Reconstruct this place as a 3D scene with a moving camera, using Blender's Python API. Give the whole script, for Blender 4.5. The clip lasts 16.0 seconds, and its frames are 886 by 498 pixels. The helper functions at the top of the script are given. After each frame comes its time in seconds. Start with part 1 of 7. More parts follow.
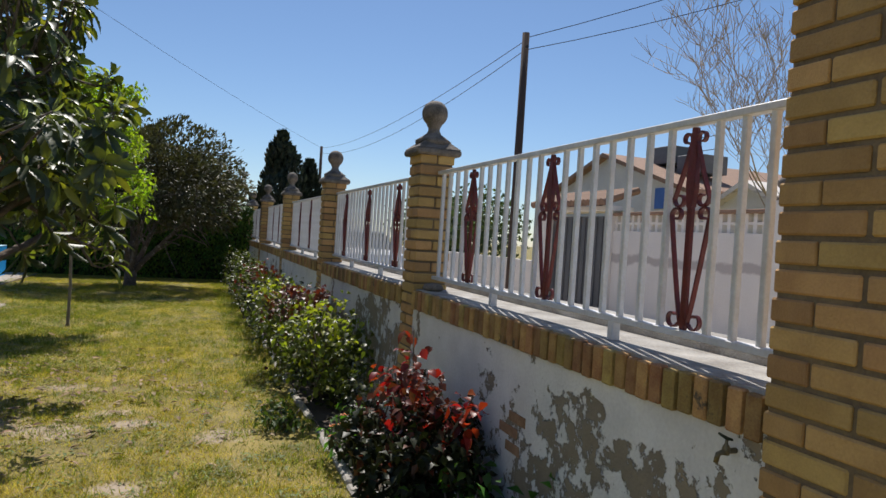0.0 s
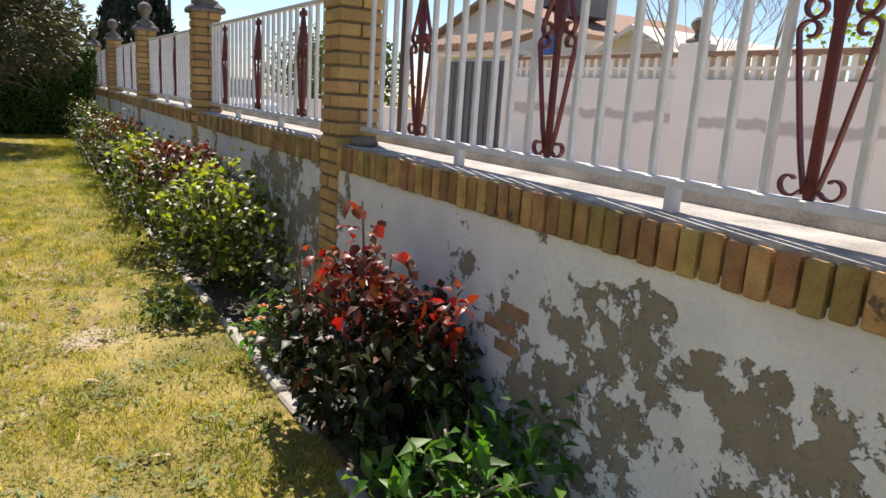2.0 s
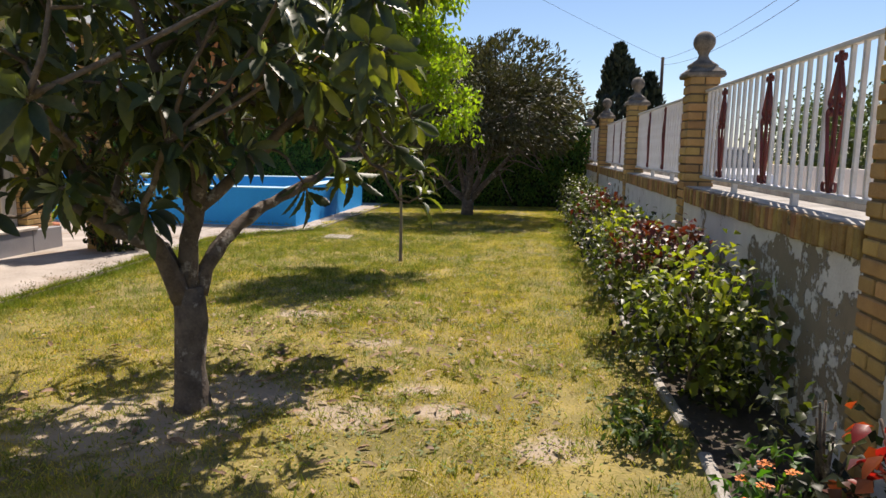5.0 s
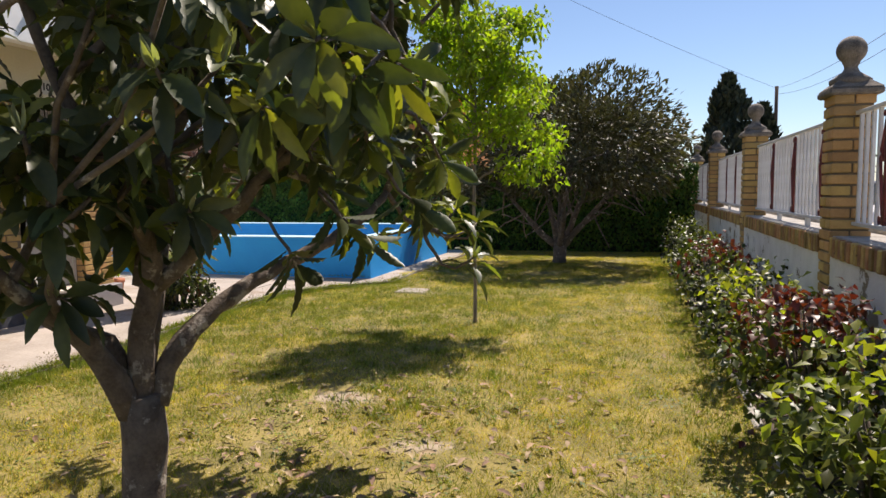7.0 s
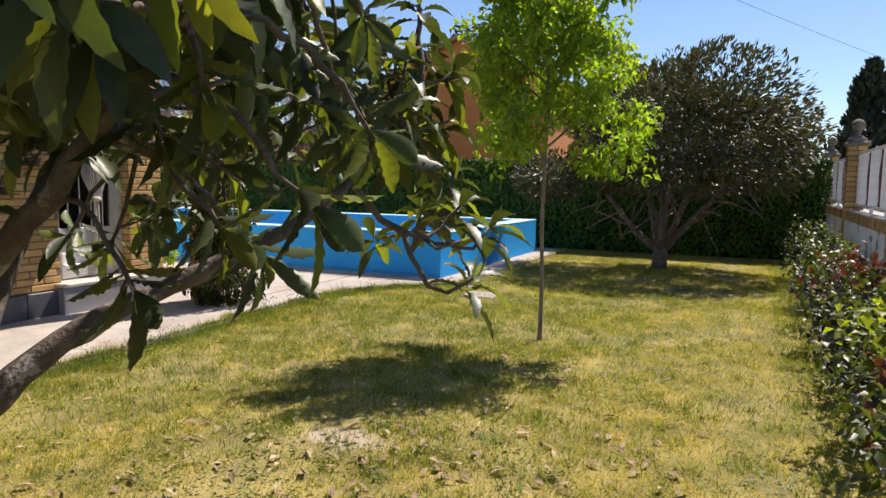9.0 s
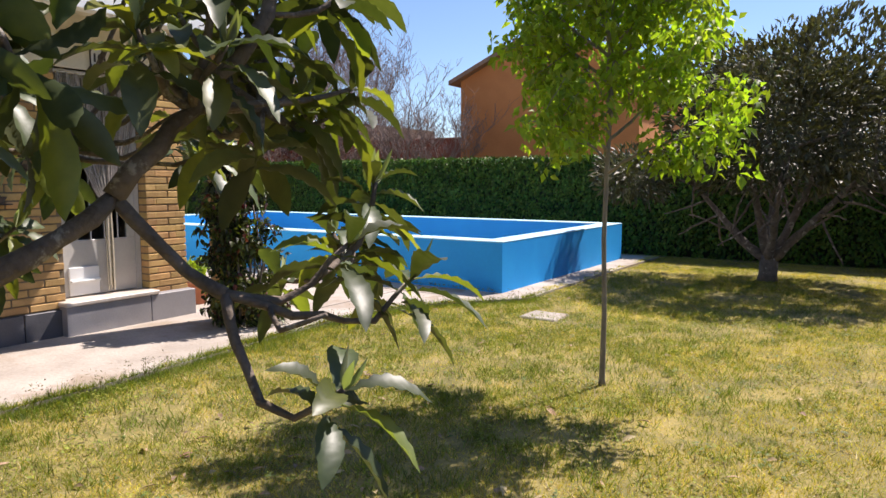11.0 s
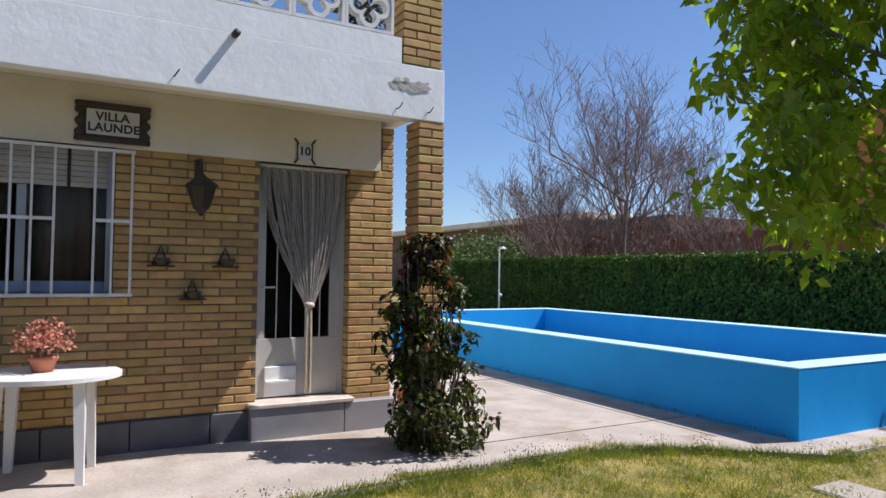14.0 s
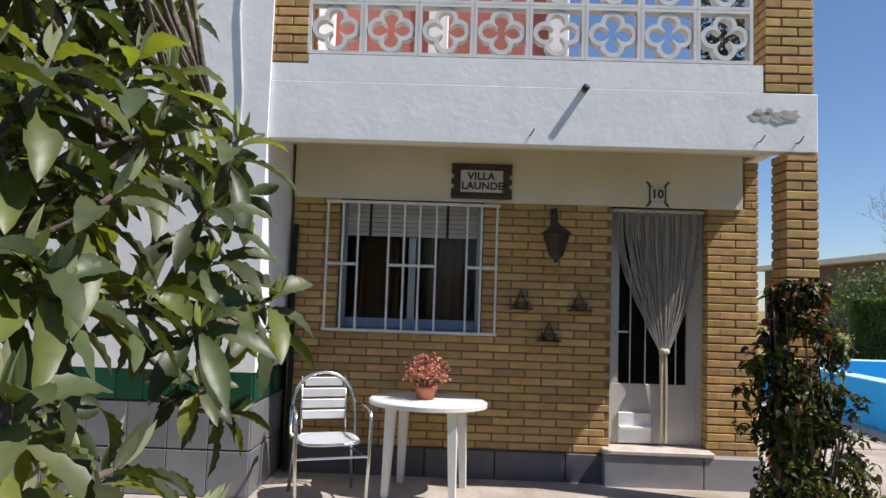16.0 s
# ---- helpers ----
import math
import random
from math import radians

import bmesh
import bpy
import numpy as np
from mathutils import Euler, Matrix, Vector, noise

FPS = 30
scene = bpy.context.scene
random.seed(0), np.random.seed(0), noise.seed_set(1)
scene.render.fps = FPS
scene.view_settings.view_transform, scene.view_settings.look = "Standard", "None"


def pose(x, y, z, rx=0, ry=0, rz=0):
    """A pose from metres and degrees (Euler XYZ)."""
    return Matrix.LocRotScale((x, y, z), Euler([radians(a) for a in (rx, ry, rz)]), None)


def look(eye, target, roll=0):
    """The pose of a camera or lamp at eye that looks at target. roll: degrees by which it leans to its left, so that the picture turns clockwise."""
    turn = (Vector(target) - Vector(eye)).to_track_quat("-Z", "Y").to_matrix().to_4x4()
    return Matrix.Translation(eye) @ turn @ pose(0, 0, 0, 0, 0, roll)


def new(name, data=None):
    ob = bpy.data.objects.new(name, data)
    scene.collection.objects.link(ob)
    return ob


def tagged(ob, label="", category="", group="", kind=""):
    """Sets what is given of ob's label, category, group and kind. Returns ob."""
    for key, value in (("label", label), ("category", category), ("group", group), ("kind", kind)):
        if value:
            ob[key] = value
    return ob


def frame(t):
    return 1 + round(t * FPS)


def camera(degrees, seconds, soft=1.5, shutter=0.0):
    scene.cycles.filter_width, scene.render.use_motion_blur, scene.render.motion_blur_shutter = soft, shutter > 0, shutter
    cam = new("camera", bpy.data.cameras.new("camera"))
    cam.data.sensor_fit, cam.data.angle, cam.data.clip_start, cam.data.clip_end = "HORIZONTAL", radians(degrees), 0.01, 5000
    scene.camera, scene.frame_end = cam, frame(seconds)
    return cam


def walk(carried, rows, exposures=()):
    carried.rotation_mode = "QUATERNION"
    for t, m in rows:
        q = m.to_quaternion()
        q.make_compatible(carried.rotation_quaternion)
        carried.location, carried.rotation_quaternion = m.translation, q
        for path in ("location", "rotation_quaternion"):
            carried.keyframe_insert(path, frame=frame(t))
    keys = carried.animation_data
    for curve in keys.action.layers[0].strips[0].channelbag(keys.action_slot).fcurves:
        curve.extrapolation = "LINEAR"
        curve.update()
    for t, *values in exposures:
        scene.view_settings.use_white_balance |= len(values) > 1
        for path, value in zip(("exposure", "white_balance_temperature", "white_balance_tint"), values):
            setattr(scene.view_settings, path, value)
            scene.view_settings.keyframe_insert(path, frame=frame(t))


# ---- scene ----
cam = camera(66.3, 16.0)

PATH = [
    (0, (1.366, 2.935, 1.372), (2.063, 4.809, 1.343), 3.7),
    (0.5, (1.351, 3.123, 1.342), (2.086, 4.972, 1.138), 3.3),
    (1, (1.396, 3.398, 1.331), (2.168, 5.218, 1.032), 1.9),
    (1.5, (1.394, 3.635, 1.331), (2.303, 5.386, 1.003), 3.5),
    (2, (1.356, 3.852, 1.305), (2.393, 5.506, 0.869), 3.7),
    (2.5, (1.426, 4.01, 1.295), (2.252, 5.765, 0.807), 2.9),
    (3, (1.53, 4.16, 1.309), (2.12, 6.011, 0.833), 5.7),
    (3.5, (1.519, 4.301, 1.339), (1.867, 6.233, 0.957), 4.9),
    (4, (1.482, 4.416, 1.341), (1.557, 6.388, 1.016), 3.5),
    (4.2, (1.492, 4.443, 1.343), (1.41, 6.416, 1.027), 2.9),
    (6.3, (1.443, 5.265, 1.226), (1.085, 7.212, 0.945), 0.6),
    (6.5, (1.464, 5.383, 1.244), (1.045, 7.316, 0.952), 0.9),
    (7, (1.545, 5.702, 1.346), (1.004, 7.62, 1.174), -0.5),
    (7.5, (1.599, 5.977, 1.324), (0.995, 7.871, 1.103), -0.7),
    (8, (1.726, 6.217, 1.345), (0.902, 8.029, 1.141), 0.8),
    (8.5, (1.721, 6.507, 1.359), (0.857, 8.298, 1.145), 1.0),
    (8.7, (1.685, 6.62, 1.335), (0.86, 8.431, 1.14), 0.8),
    (10.8, (1.568, 7.897, 1.372), (0.5, 9.574, 1.158), -0.2),
    (11, (1.544, 8.019, 1.372), (0.458, 9.686, 1.173), -0.0),
    (11.5, (1.51, 8.351, 1.389), (0.377, 9.981, 1.148), 0.8),
    (12, (1.422, 8.672, 1.379), (0.211, 10.247, 1.149), 1.3),
    (12.2, (1.402, 8.80, 1.374), (0.192, 10.38, 1.176), 0.5),
    (12.5, (1.365, 9.053, 1.366), (0.022, 10.524, 1.183), -1.1),
    (13, (1.425, 9.322, 1.372), (-0.061, 10.646, 1.171), 0.6),
    (13.2, (1.404, 9.404, 1.35), (-0.132, 10.671, 1.165), 0.1),
    (13.5, (1.331, 9.54, 1.344), (-0.281, 10.719, 1.236), 1.1),
    (14, (1.289, 9.683, 1.416), (-0.452, 10.664, 1.488), 0.7),
    (14.5, (1.358, 9.752, 1.476), (-0.526, 10.406, 1.629), 0.5),
    (15, (1.371, 9.754, 1.458), (-0.587, 10.115, 1.648), 0.1),
    (15.5, (1.407, 9.765, 1.468), (-0.588, 9.845, 1.59), 0.7),
    (16, (1.363, 9.807, 1.516), (-0.632, 9.766, 1.66), 1.9),
]

EXPOSURES = [(0.0, 0.06, 6500, 11), (0.5, 0.05, 6550, 12), (1.0, 0.50, 6800, 15), (2.5, 0.74, 7000, 15), (3.5, 0.58, 7050, 16), (4.2, 0.44, 7050, 16), (7.0, 0.48, 7100, 17), (8.7, 0.54, 6850, 15), (11.0, 0.78, 6700, 18), (12.5, 0.62, 6300, 16), (13.0, 0.54, 6250, 16), (14.5, 0.31, 6150, 16), (16.0, 0.29, 6400, 14)]
walk(cam, [(t, look(eye, target, roll)) for t, eye, target, roll in PATH], EXPOSURES)

# ---- light: clear spring noon, the sun high over the far end of the garden ----
SUN = Vector((0.205, 0.655, 1.0)).normalized()
world = bpy.data.worlds.new("sky")
scene.world = world
world.use_nodes = True
wn = world.node_tree.nodes
sky = wn.new("ShaderNodeTexSky")
sky.sky_type = "NISHITA"
sky.sun_disc = False
sky.sun_elevation = math.asin(SUN.z)
sky.sun_rotation = math.atan2(SUN.x, SUN.y)
sky.altitude = 300
sky.air_density, sky.dust_density, sky.ozone_density = 1.0, 0.2, 6.0
wn["Background"].inputs["Strength"].default_value = 0.097
world.node_tree.links.new(sky.outputs[0], wn["Background"].inputs["Color"])
sun = new("sun", bpy.data.lights.new("sun", "SUN"))
sun.data.energy, sun.data.angle, sun.data.color = 5.0, radians(0.53), (1.0, 0.955, 0.88)
sun.matrix_world = look((0, 0, 30), Vector((0, 0, 30)) - SUN)


# ---- materials ----
def mat(name, base, second=None, rough=0.7, scale=6.0, fine=60.0, bump=0.15, metal=0.0, mix=0.5, obj_random=0.0,
        third=None, third_scale=1.5, third_at=0.6, island=0.0, spec=None, stretch=None, sharp=0.05):
    """A node material: two colours mixed by coarse and fine noise, an optional third in patches, fine relief."""
    m = bpy.data.materials.new(name)
    m.use_nodes = True
    n, l = m.node_tree.nodes, m.node_tree.links
    b = n["Principled BSDF"]
    b.inputs["Roughness"].default_value = rough
    b.inputs["Metallic"].default_value = metal
    if spec is not None:
        b.inputs["Specular IOR Level"].default_value = spec
    co = n.new("ShaderNodeTexCoord")
    src = co.outputs["Object"]
    if stretch:
        mp = n.new("ShaderNodeMapping")
        mp.inputs["Scale"].default_value = stretch
        l.new(src, mp.inputs["Vector"])
        src = mp.outputs[0]
    elif obj_random:
        info0 = n.new("ShaderNodeObjectInfo")
        add = n.new("ShaderNodeVectorMath")
        add.operation = "ADD"
        l.new(src, add.inputs[0])
        l.new(info0.outputs["Location"], add.inputs[1])
        src = add.outputs[0]
    second = second or tuple(c * 0.75 for c in base)

    def noise_node(sc, det=5.0):
        t = n.new("ShaderNodeTexNoise")
        t.inputs["Scale"].default_value = sc
        t.inputs["Detail"].default_value = det
        l.new(src, t.inputs["Vector"])
        return t

    def ramp(sock, a, c):
        r = n.new("ShaderNodeMapRange")
        r.inputs["From Min"].default_value, r.inputs["From Max"].default_value = a, c
        l.new(sock, r.inputs["Value"])
        return r.outputs[0]

    def mixc(f, a, c):
        x = n.new("ShaderNodeMix")
        x.data_type = "RGBA"
        l.new(f, x.inputs["Factor"]) if not isinstance(f, float) else None
        for s_, v in (("A", a), ("B", c)):
            k = [i for i in x.inputs if i.name == s_ and i.type == "RGBA"][0]
            if isinstance(v, tuple):
                k.default_value = (*v, 1)
            else:
                l.new(v, k)
        return [o for o in x.outputs if o.type == "RGBA"][0]

    coarse, grain = noise_node(scale), noise_node(fine, 3.0)
    w = n.new("ShaderNodeMath")
    w.operation = "ADD"
    half = n.new("ShaderNodeMath")
    half.operation = "MULTIPLY"
    half.inputs[1].default_value = 0.5
    l.new(grain.outputs[0], half.inputs[0])
    l.new(coarse.outputs[0], w.inputs[0])
    l.new(half.outputs[0], w.inputs[1])
    col = mixc(ramp(w.outputs[0], 0.75 - mix * 0.4, 0.75 + mix * 0.4), base, second)
    if third:
        patch = noise_node(third_scale, 10.0)
        patch.inputs["Roughness"].default_value = 0.68
        col = mixc(ramp(patch.outputs[0], third_at, third_at + sharp), col, third)
    if obj_random or island:
        hs = n.new("ShaderNodeHueSaturation")
        if obj_random:
            rnd = n.new("ShaderNodeObjectInfo").outputs["Random"]
        else:
            rnd = n.new("ShaderNodeNewGeometry").outputs["Random Per Island"]
        k = obj_random or island
        r = n.new("ShaderNodeMapRange")
        r.inputs["To Min"].default_value, r.inputs["To Max"].default_value = 1 - k, 1 + k
        l.new(rnd, r.inputs["Value"])
        l.new(r.outputs[0], hs.inputs["Value"])
        frac = n.new("ShaderNodeMath")
        frac.operation = "FRACT"
        mul = n.new("ShaderNodeMath")
        mul.operation = "MULTIPLY"
        mul.inputs[1].default_value = 7.31
        l.new(rnd, mul.inputs[0])
        l.new(mul.outputs[0], frac.inputs[0])
        r2 = n.new("ShaderNodeMapRange")
        r2.inputs["To Min"].default_value, r2.inputs["To Max"].default_value = 0.5 - k * 0.06, 0.5 + k * 0.06
        l.new(frac.outputs[0], r2.inputs["Value"])
        l.new(r2.outputs[0], hs.inputs["Hue"])
        l.new(col, hs.inputs["Color"])
        col = hs.outputs[0]
    l.new(col, b.inputs["Base Color"])
    if bump:
        bp = n.new("ShaderNodeBump")
        bp.inputs["Strength"].default_value = min(1.0, bump * 2)
        bp.inputs["Distance"].default_value = 0.01
        l.new(w.outputs[0], bp.inputs["Height"])
        l.new(bp.outputs[0], b.inputs["Normal"])
    return m


def leafy(name, base, second, rough=0.45, through_=0.35, island=0.35, spec=0.5, back=None):
    """A leaf material: glossy, and letting some light through."""
    m = mat(name, base, second, rough, 3.0, 40.0, 0.05, island=island, spec=spec)
    n, l = m.node_tree.nodes, m.node_tree.links
    b, out = n["Principled BSDF"], n["Material Output"]
    tr = n.new("ShaderNodeBsdfTranslucent")
    br = n.new("ShaderNodeMix")
    br.data_type = "RGBA"
    br.blend_type = "MULTIPLY"
    br.inputs["Factor"].default_value = 1.0
    a_, b_ = [i for i in br.inputs if i.type == "RGBA"]
    b_.default_value = (1.6, 1.8, 0.5, 1) if back is None else (*back, 1)
    l.new(b.inputs["Base Color"].links[0].from_socket, a_)
    l.new([o for o in br.outputs if o.type == "RGBA"][0], tr.inputs["Color"])
    mx = n.new("ShaderNodeMixShader")
    mx.inputs[0].default_value = through_
    l.new(b.outputs[0], mx.inputs[1])
    l.new(tr.outputs[0], mx.inputs[2])
    l.new(mx.outputs[0], out.inputs["Surface"])
    return m


M_BRICK = mat("yellow_brick", (0.56, 0.355, 0.135), (0.43, 0.26, 0.097), 0.85, 9, 140, 0.35, obj_random=0.22)
M_SOLDIER = mat("edge_brick", (0.46, 0.30, 0.11), (0.30, 0.16, 0.06), 0.85, 14, 140, 0.35, obj_random=0.4,
                third=(0.10, 0.08, 0.05), third_scale=9.0, third_at=0.62)
M_MORTAR = mat("mortar", (0.24, 0.18, 0.11), (0.15, 0.11, 0.07), 0.95, 10, 120, 0.4)


def flaked_plaster():
    """White paint on grey-brown render: big flaked fields, fine flecks of paint left in them, hair cracks."""
    m = mat("flaking_white_plaster", (0.80, 0.79, 0.78), (0.66, 0.65, 0.64), 0.9, 5, 70, 0.3)
    n, l = m.node_tree.nodes, m.node_tree.links
    b = n["Principled BSDF"]
    co = n.new("ShaderNodeTexCoord").outputs["Object"]

    def op(kind, a, c):
        q = n.new("ShaderNodeMath")
        q.operation = kind
        for i, v in enumerate((a, c)):
            if isinstance(v, (int, float)):
                q.inputs[i].default_value = v
            else:
                l.new(v, q.inputs[i])
        return q.outputs[0]

    def cloud(scale, detail, rough):
        q = n.new("ShaderNodeTexNoise")
        q.inputs["Scale"].default_value, q.inputs["Detail"].default_value, q.inputs["Roughness"].default_value = scale, detail, rough
        l.new(co, q.inputs["Vector"])
        return q.outputs[0]

    field = None
    for y, z, ry, rz in ((4.95, 0.50, 0.62, 0.26), (5.45, 0.40, 0.42, 0.30), (4.46, 0.74, 0.13, 0.12), (5.12, 0.74, 0.22, 0.12), (8.05, 0.55, 0.85, 0.42), (9.6, 0.45, 0.5, 0.3)):
        mp = n.new("ShaderNodeMapping")
        mp.inputs["Location"].default_value = (0, -y / ry, -z / rz)
        mp.inputs["Scale"].default_value = (0, 1 / ry, 1 / rz)
        l.new(co, mp.inputs["Vector"])
        ln = n.new("ShaderNodeVectorMath")
        ln.operation = "LENGTH"
        l.new(mp.outputs[0], ln.inputs[0])
        v = op("MAXIMUM", op("SUBTRACT", 1.25, ln.outputs["Value"]), 0.0)
        field = v if field is None else op("MAXIMUM", field, v)
    big = op("ADD", cloud(2.6, 8, 0.66), op("MULTIPLY", op("MINIMUM", field, 0.55), 0.25))
    ramp = n.new("ShaderNodeMapRange")
    ramp.inputs["From Min"].default_value, ramp.inputs["From Max"].default_value = 0.578, 0.588
    l.new(big, ramp.inputs["Value"])
    fleck = n.new("ShaderNodeMapRange")
    fleck.inputs["From Min"].default_value, fleck.inputs["From Max"].default_value = 0.52, 0.55
    fleck.inputs["To Min"].default_value, fleck.inputs["To Max"].default_value = 1.0, 0.0
    l.new(cloud(11.0, 9, 0.72), fleck.inputs["Value"])
    bare = op("MULTIPLY", ramp.outputs[0], fleck.outputs[0])
    tone = n.new("ShaderNodeMix")
    tone.data_type = "RGBA"
    l.new(cloud(6.0, 6, 0.6), tone.inputs["Factor"])
    a_, b_ = [i for i in tone.inputs if i.type == "RGBA"]
    a_.default_value, b_.default_value = (0.17, 0.145, 0.11, 1), (0.36, 0.30, 0.22, 1)
    mx = n.new("ShaderNodeMix")
    mx.data_type = "RGBA"
    l.new(bare, mx.inputs["Factor"])
    a_, b_ = [i for i in mx.inputs if i.type == "RGBA"]
    l.new(b.inputs["Base Color"].links[0].from_socket, a_)
    l.new([o for o in tone.outputs if o.type == "RGBA"][0], b_)
    l.new([o for o in mx.outputs if o.type == "RGBA"][0], b.inputs["Base Color"])
    bp = n.new("ShaderNodeBump")
    bp.inputs["Strength"].default_value, bp.inputs["Distance"].default_value = 0.9, 0.006
    bp.invert = True
    l.new(bare, bp.inputs["Height"])
    l.new(b.inputs["Normal"].links[0].from_socket, bp.inputs["Normal"])
    l.new(bp.outputs[0], b.inputs["Normal"])
    return m


M_PLASTER = flaked_plaster()
M_WHITE = mat("white_wall_paint", (0.88, 0.88, 0.87), (0.81, 0.81, 0.80), 0.85, 4.0, 18, 0.22)
M_CREAM = mat("cream_wall_paint", (0.74, 0.69, 0.58), (0.66, 0.61, 0.50), 0.85, 2.0, 40, 0.2)
M_COPING = mat("pale_coping_mortar", (0.46, 0.44, 0.405), (0.25, 0.23, 0.205), 0.95, 7, 90, 0.5)
M_STONE = mat("weathered_cast_stone", (0.26, 0.22, 0.18), (0.10, 0.085, 0.07), 0.9, 14, 110, 0.4)
M_CONCRETE = mat("pale_concrete", (0.47, 0.41, 0.355), (0.33, 0.285, 0.24), 0.9, 2.4, 45, 0.5, third=(0.32, 0.255, 0.195), third_scale=1.3, third_at=0.53, sharp=0.10)
M_PLINTH = mat("grey_plinth_tile", (0.11, 0.11, 0.125), (0.085, 0.085, 0.097), 0.5, 5, 60, 0.1, obj_random=0.12)
M_STEP = mat("grey_step_tile", (0.30, 0.29, 0.30), (0.25, 0.24, 0.25), 0.55, 5, 60, 0.1)
M_MARBLE = mat("worn_marble", (0.66, 0.58, 0.50), (0.5, 0.43, 0.37), 0.5, 6, 50, 0.1)
M_POOL = mat("pool_blue_paint", (0.011, 0.355, 0.86), (0.010, 0.315, 0.80), 0.65, 2.0, 40, 0.12, third=(0.018, 0.385, 0.87), third_scale=1.1, third_at=0.55, sharp=0.2, spec=0.25)
M_RIM = mat("pale_blue_rim_paint", (0.50, 0.76, 0.88), (0.42, 0.68, 0.82), 0.6, 3.0, 50, 0.1)
M_IRON = mat("white_painted_iron", (0.74, 0.74, 0.75), (0.60, 0.58, 0.56), 0.45, 8, 80, 0.12, third=(0.28, 0.15, 0.08), third_scale=14.0, third_at=0.70)
M_RED = mat("red_painted_iron", (0.17, 0.022, 0.016), (0.10, 0.018, 0.014), 0.45, 10, 80, 0.15)
M_RAW = mat("bare_red_brick", (0.36, 0.215, 0.125), (0.24, 0.14, 0.08), 0.95, 12, 90, 0.4, obj_random=0.2)
M_SOIL = mat("dry_soil", (0.10, 0.078, 0.056), (0.055, 0.043, 0.032), 1.0, 5, 60, 0.6)


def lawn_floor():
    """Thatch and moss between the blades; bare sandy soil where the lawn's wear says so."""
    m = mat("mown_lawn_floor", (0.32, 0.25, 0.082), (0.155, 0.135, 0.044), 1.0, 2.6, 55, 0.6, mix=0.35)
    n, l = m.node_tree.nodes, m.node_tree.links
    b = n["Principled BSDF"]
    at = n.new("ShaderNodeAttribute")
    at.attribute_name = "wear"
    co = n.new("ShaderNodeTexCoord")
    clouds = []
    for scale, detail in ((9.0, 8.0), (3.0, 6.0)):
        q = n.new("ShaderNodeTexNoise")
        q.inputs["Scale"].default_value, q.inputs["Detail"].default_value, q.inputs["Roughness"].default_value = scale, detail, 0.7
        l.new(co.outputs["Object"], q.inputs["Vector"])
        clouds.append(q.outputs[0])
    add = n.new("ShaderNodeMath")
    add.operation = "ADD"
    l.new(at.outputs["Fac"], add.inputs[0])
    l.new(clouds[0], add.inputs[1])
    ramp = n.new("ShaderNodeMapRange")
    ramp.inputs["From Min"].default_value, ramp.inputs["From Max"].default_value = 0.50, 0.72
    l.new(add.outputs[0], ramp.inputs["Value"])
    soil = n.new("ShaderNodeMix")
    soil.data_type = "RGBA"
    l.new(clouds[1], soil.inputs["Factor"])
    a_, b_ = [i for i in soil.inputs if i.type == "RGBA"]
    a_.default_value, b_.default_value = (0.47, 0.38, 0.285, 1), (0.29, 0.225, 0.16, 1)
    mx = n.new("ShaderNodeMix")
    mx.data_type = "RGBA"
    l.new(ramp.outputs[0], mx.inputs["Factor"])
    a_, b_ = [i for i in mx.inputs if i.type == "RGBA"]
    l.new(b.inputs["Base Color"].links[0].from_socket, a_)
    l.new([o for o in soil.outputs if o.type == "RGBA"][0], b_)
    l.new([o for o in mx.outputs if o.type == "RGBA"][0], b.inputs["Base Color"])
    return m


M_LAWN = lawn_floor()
# road tone raised so that it bounces sun onto the shaded street wall
M_ASPHALT = mat("pale_worn_road", (0.52, 0.47, 0.41), (0.42, 0.375, 0.33), 0.95, 3, 80, 0.3)
M_STREETWALL = mat("street_wall_paint", (0.86, 0.79, 0.71), (0.78, 0.71, 0.63), 0.9, 1.2, 40, 0.3, third=(0.46, 0.40, 0.36), third_scale=0.9, third_at=0.60, stretch=(1, 0.10, 2.2))


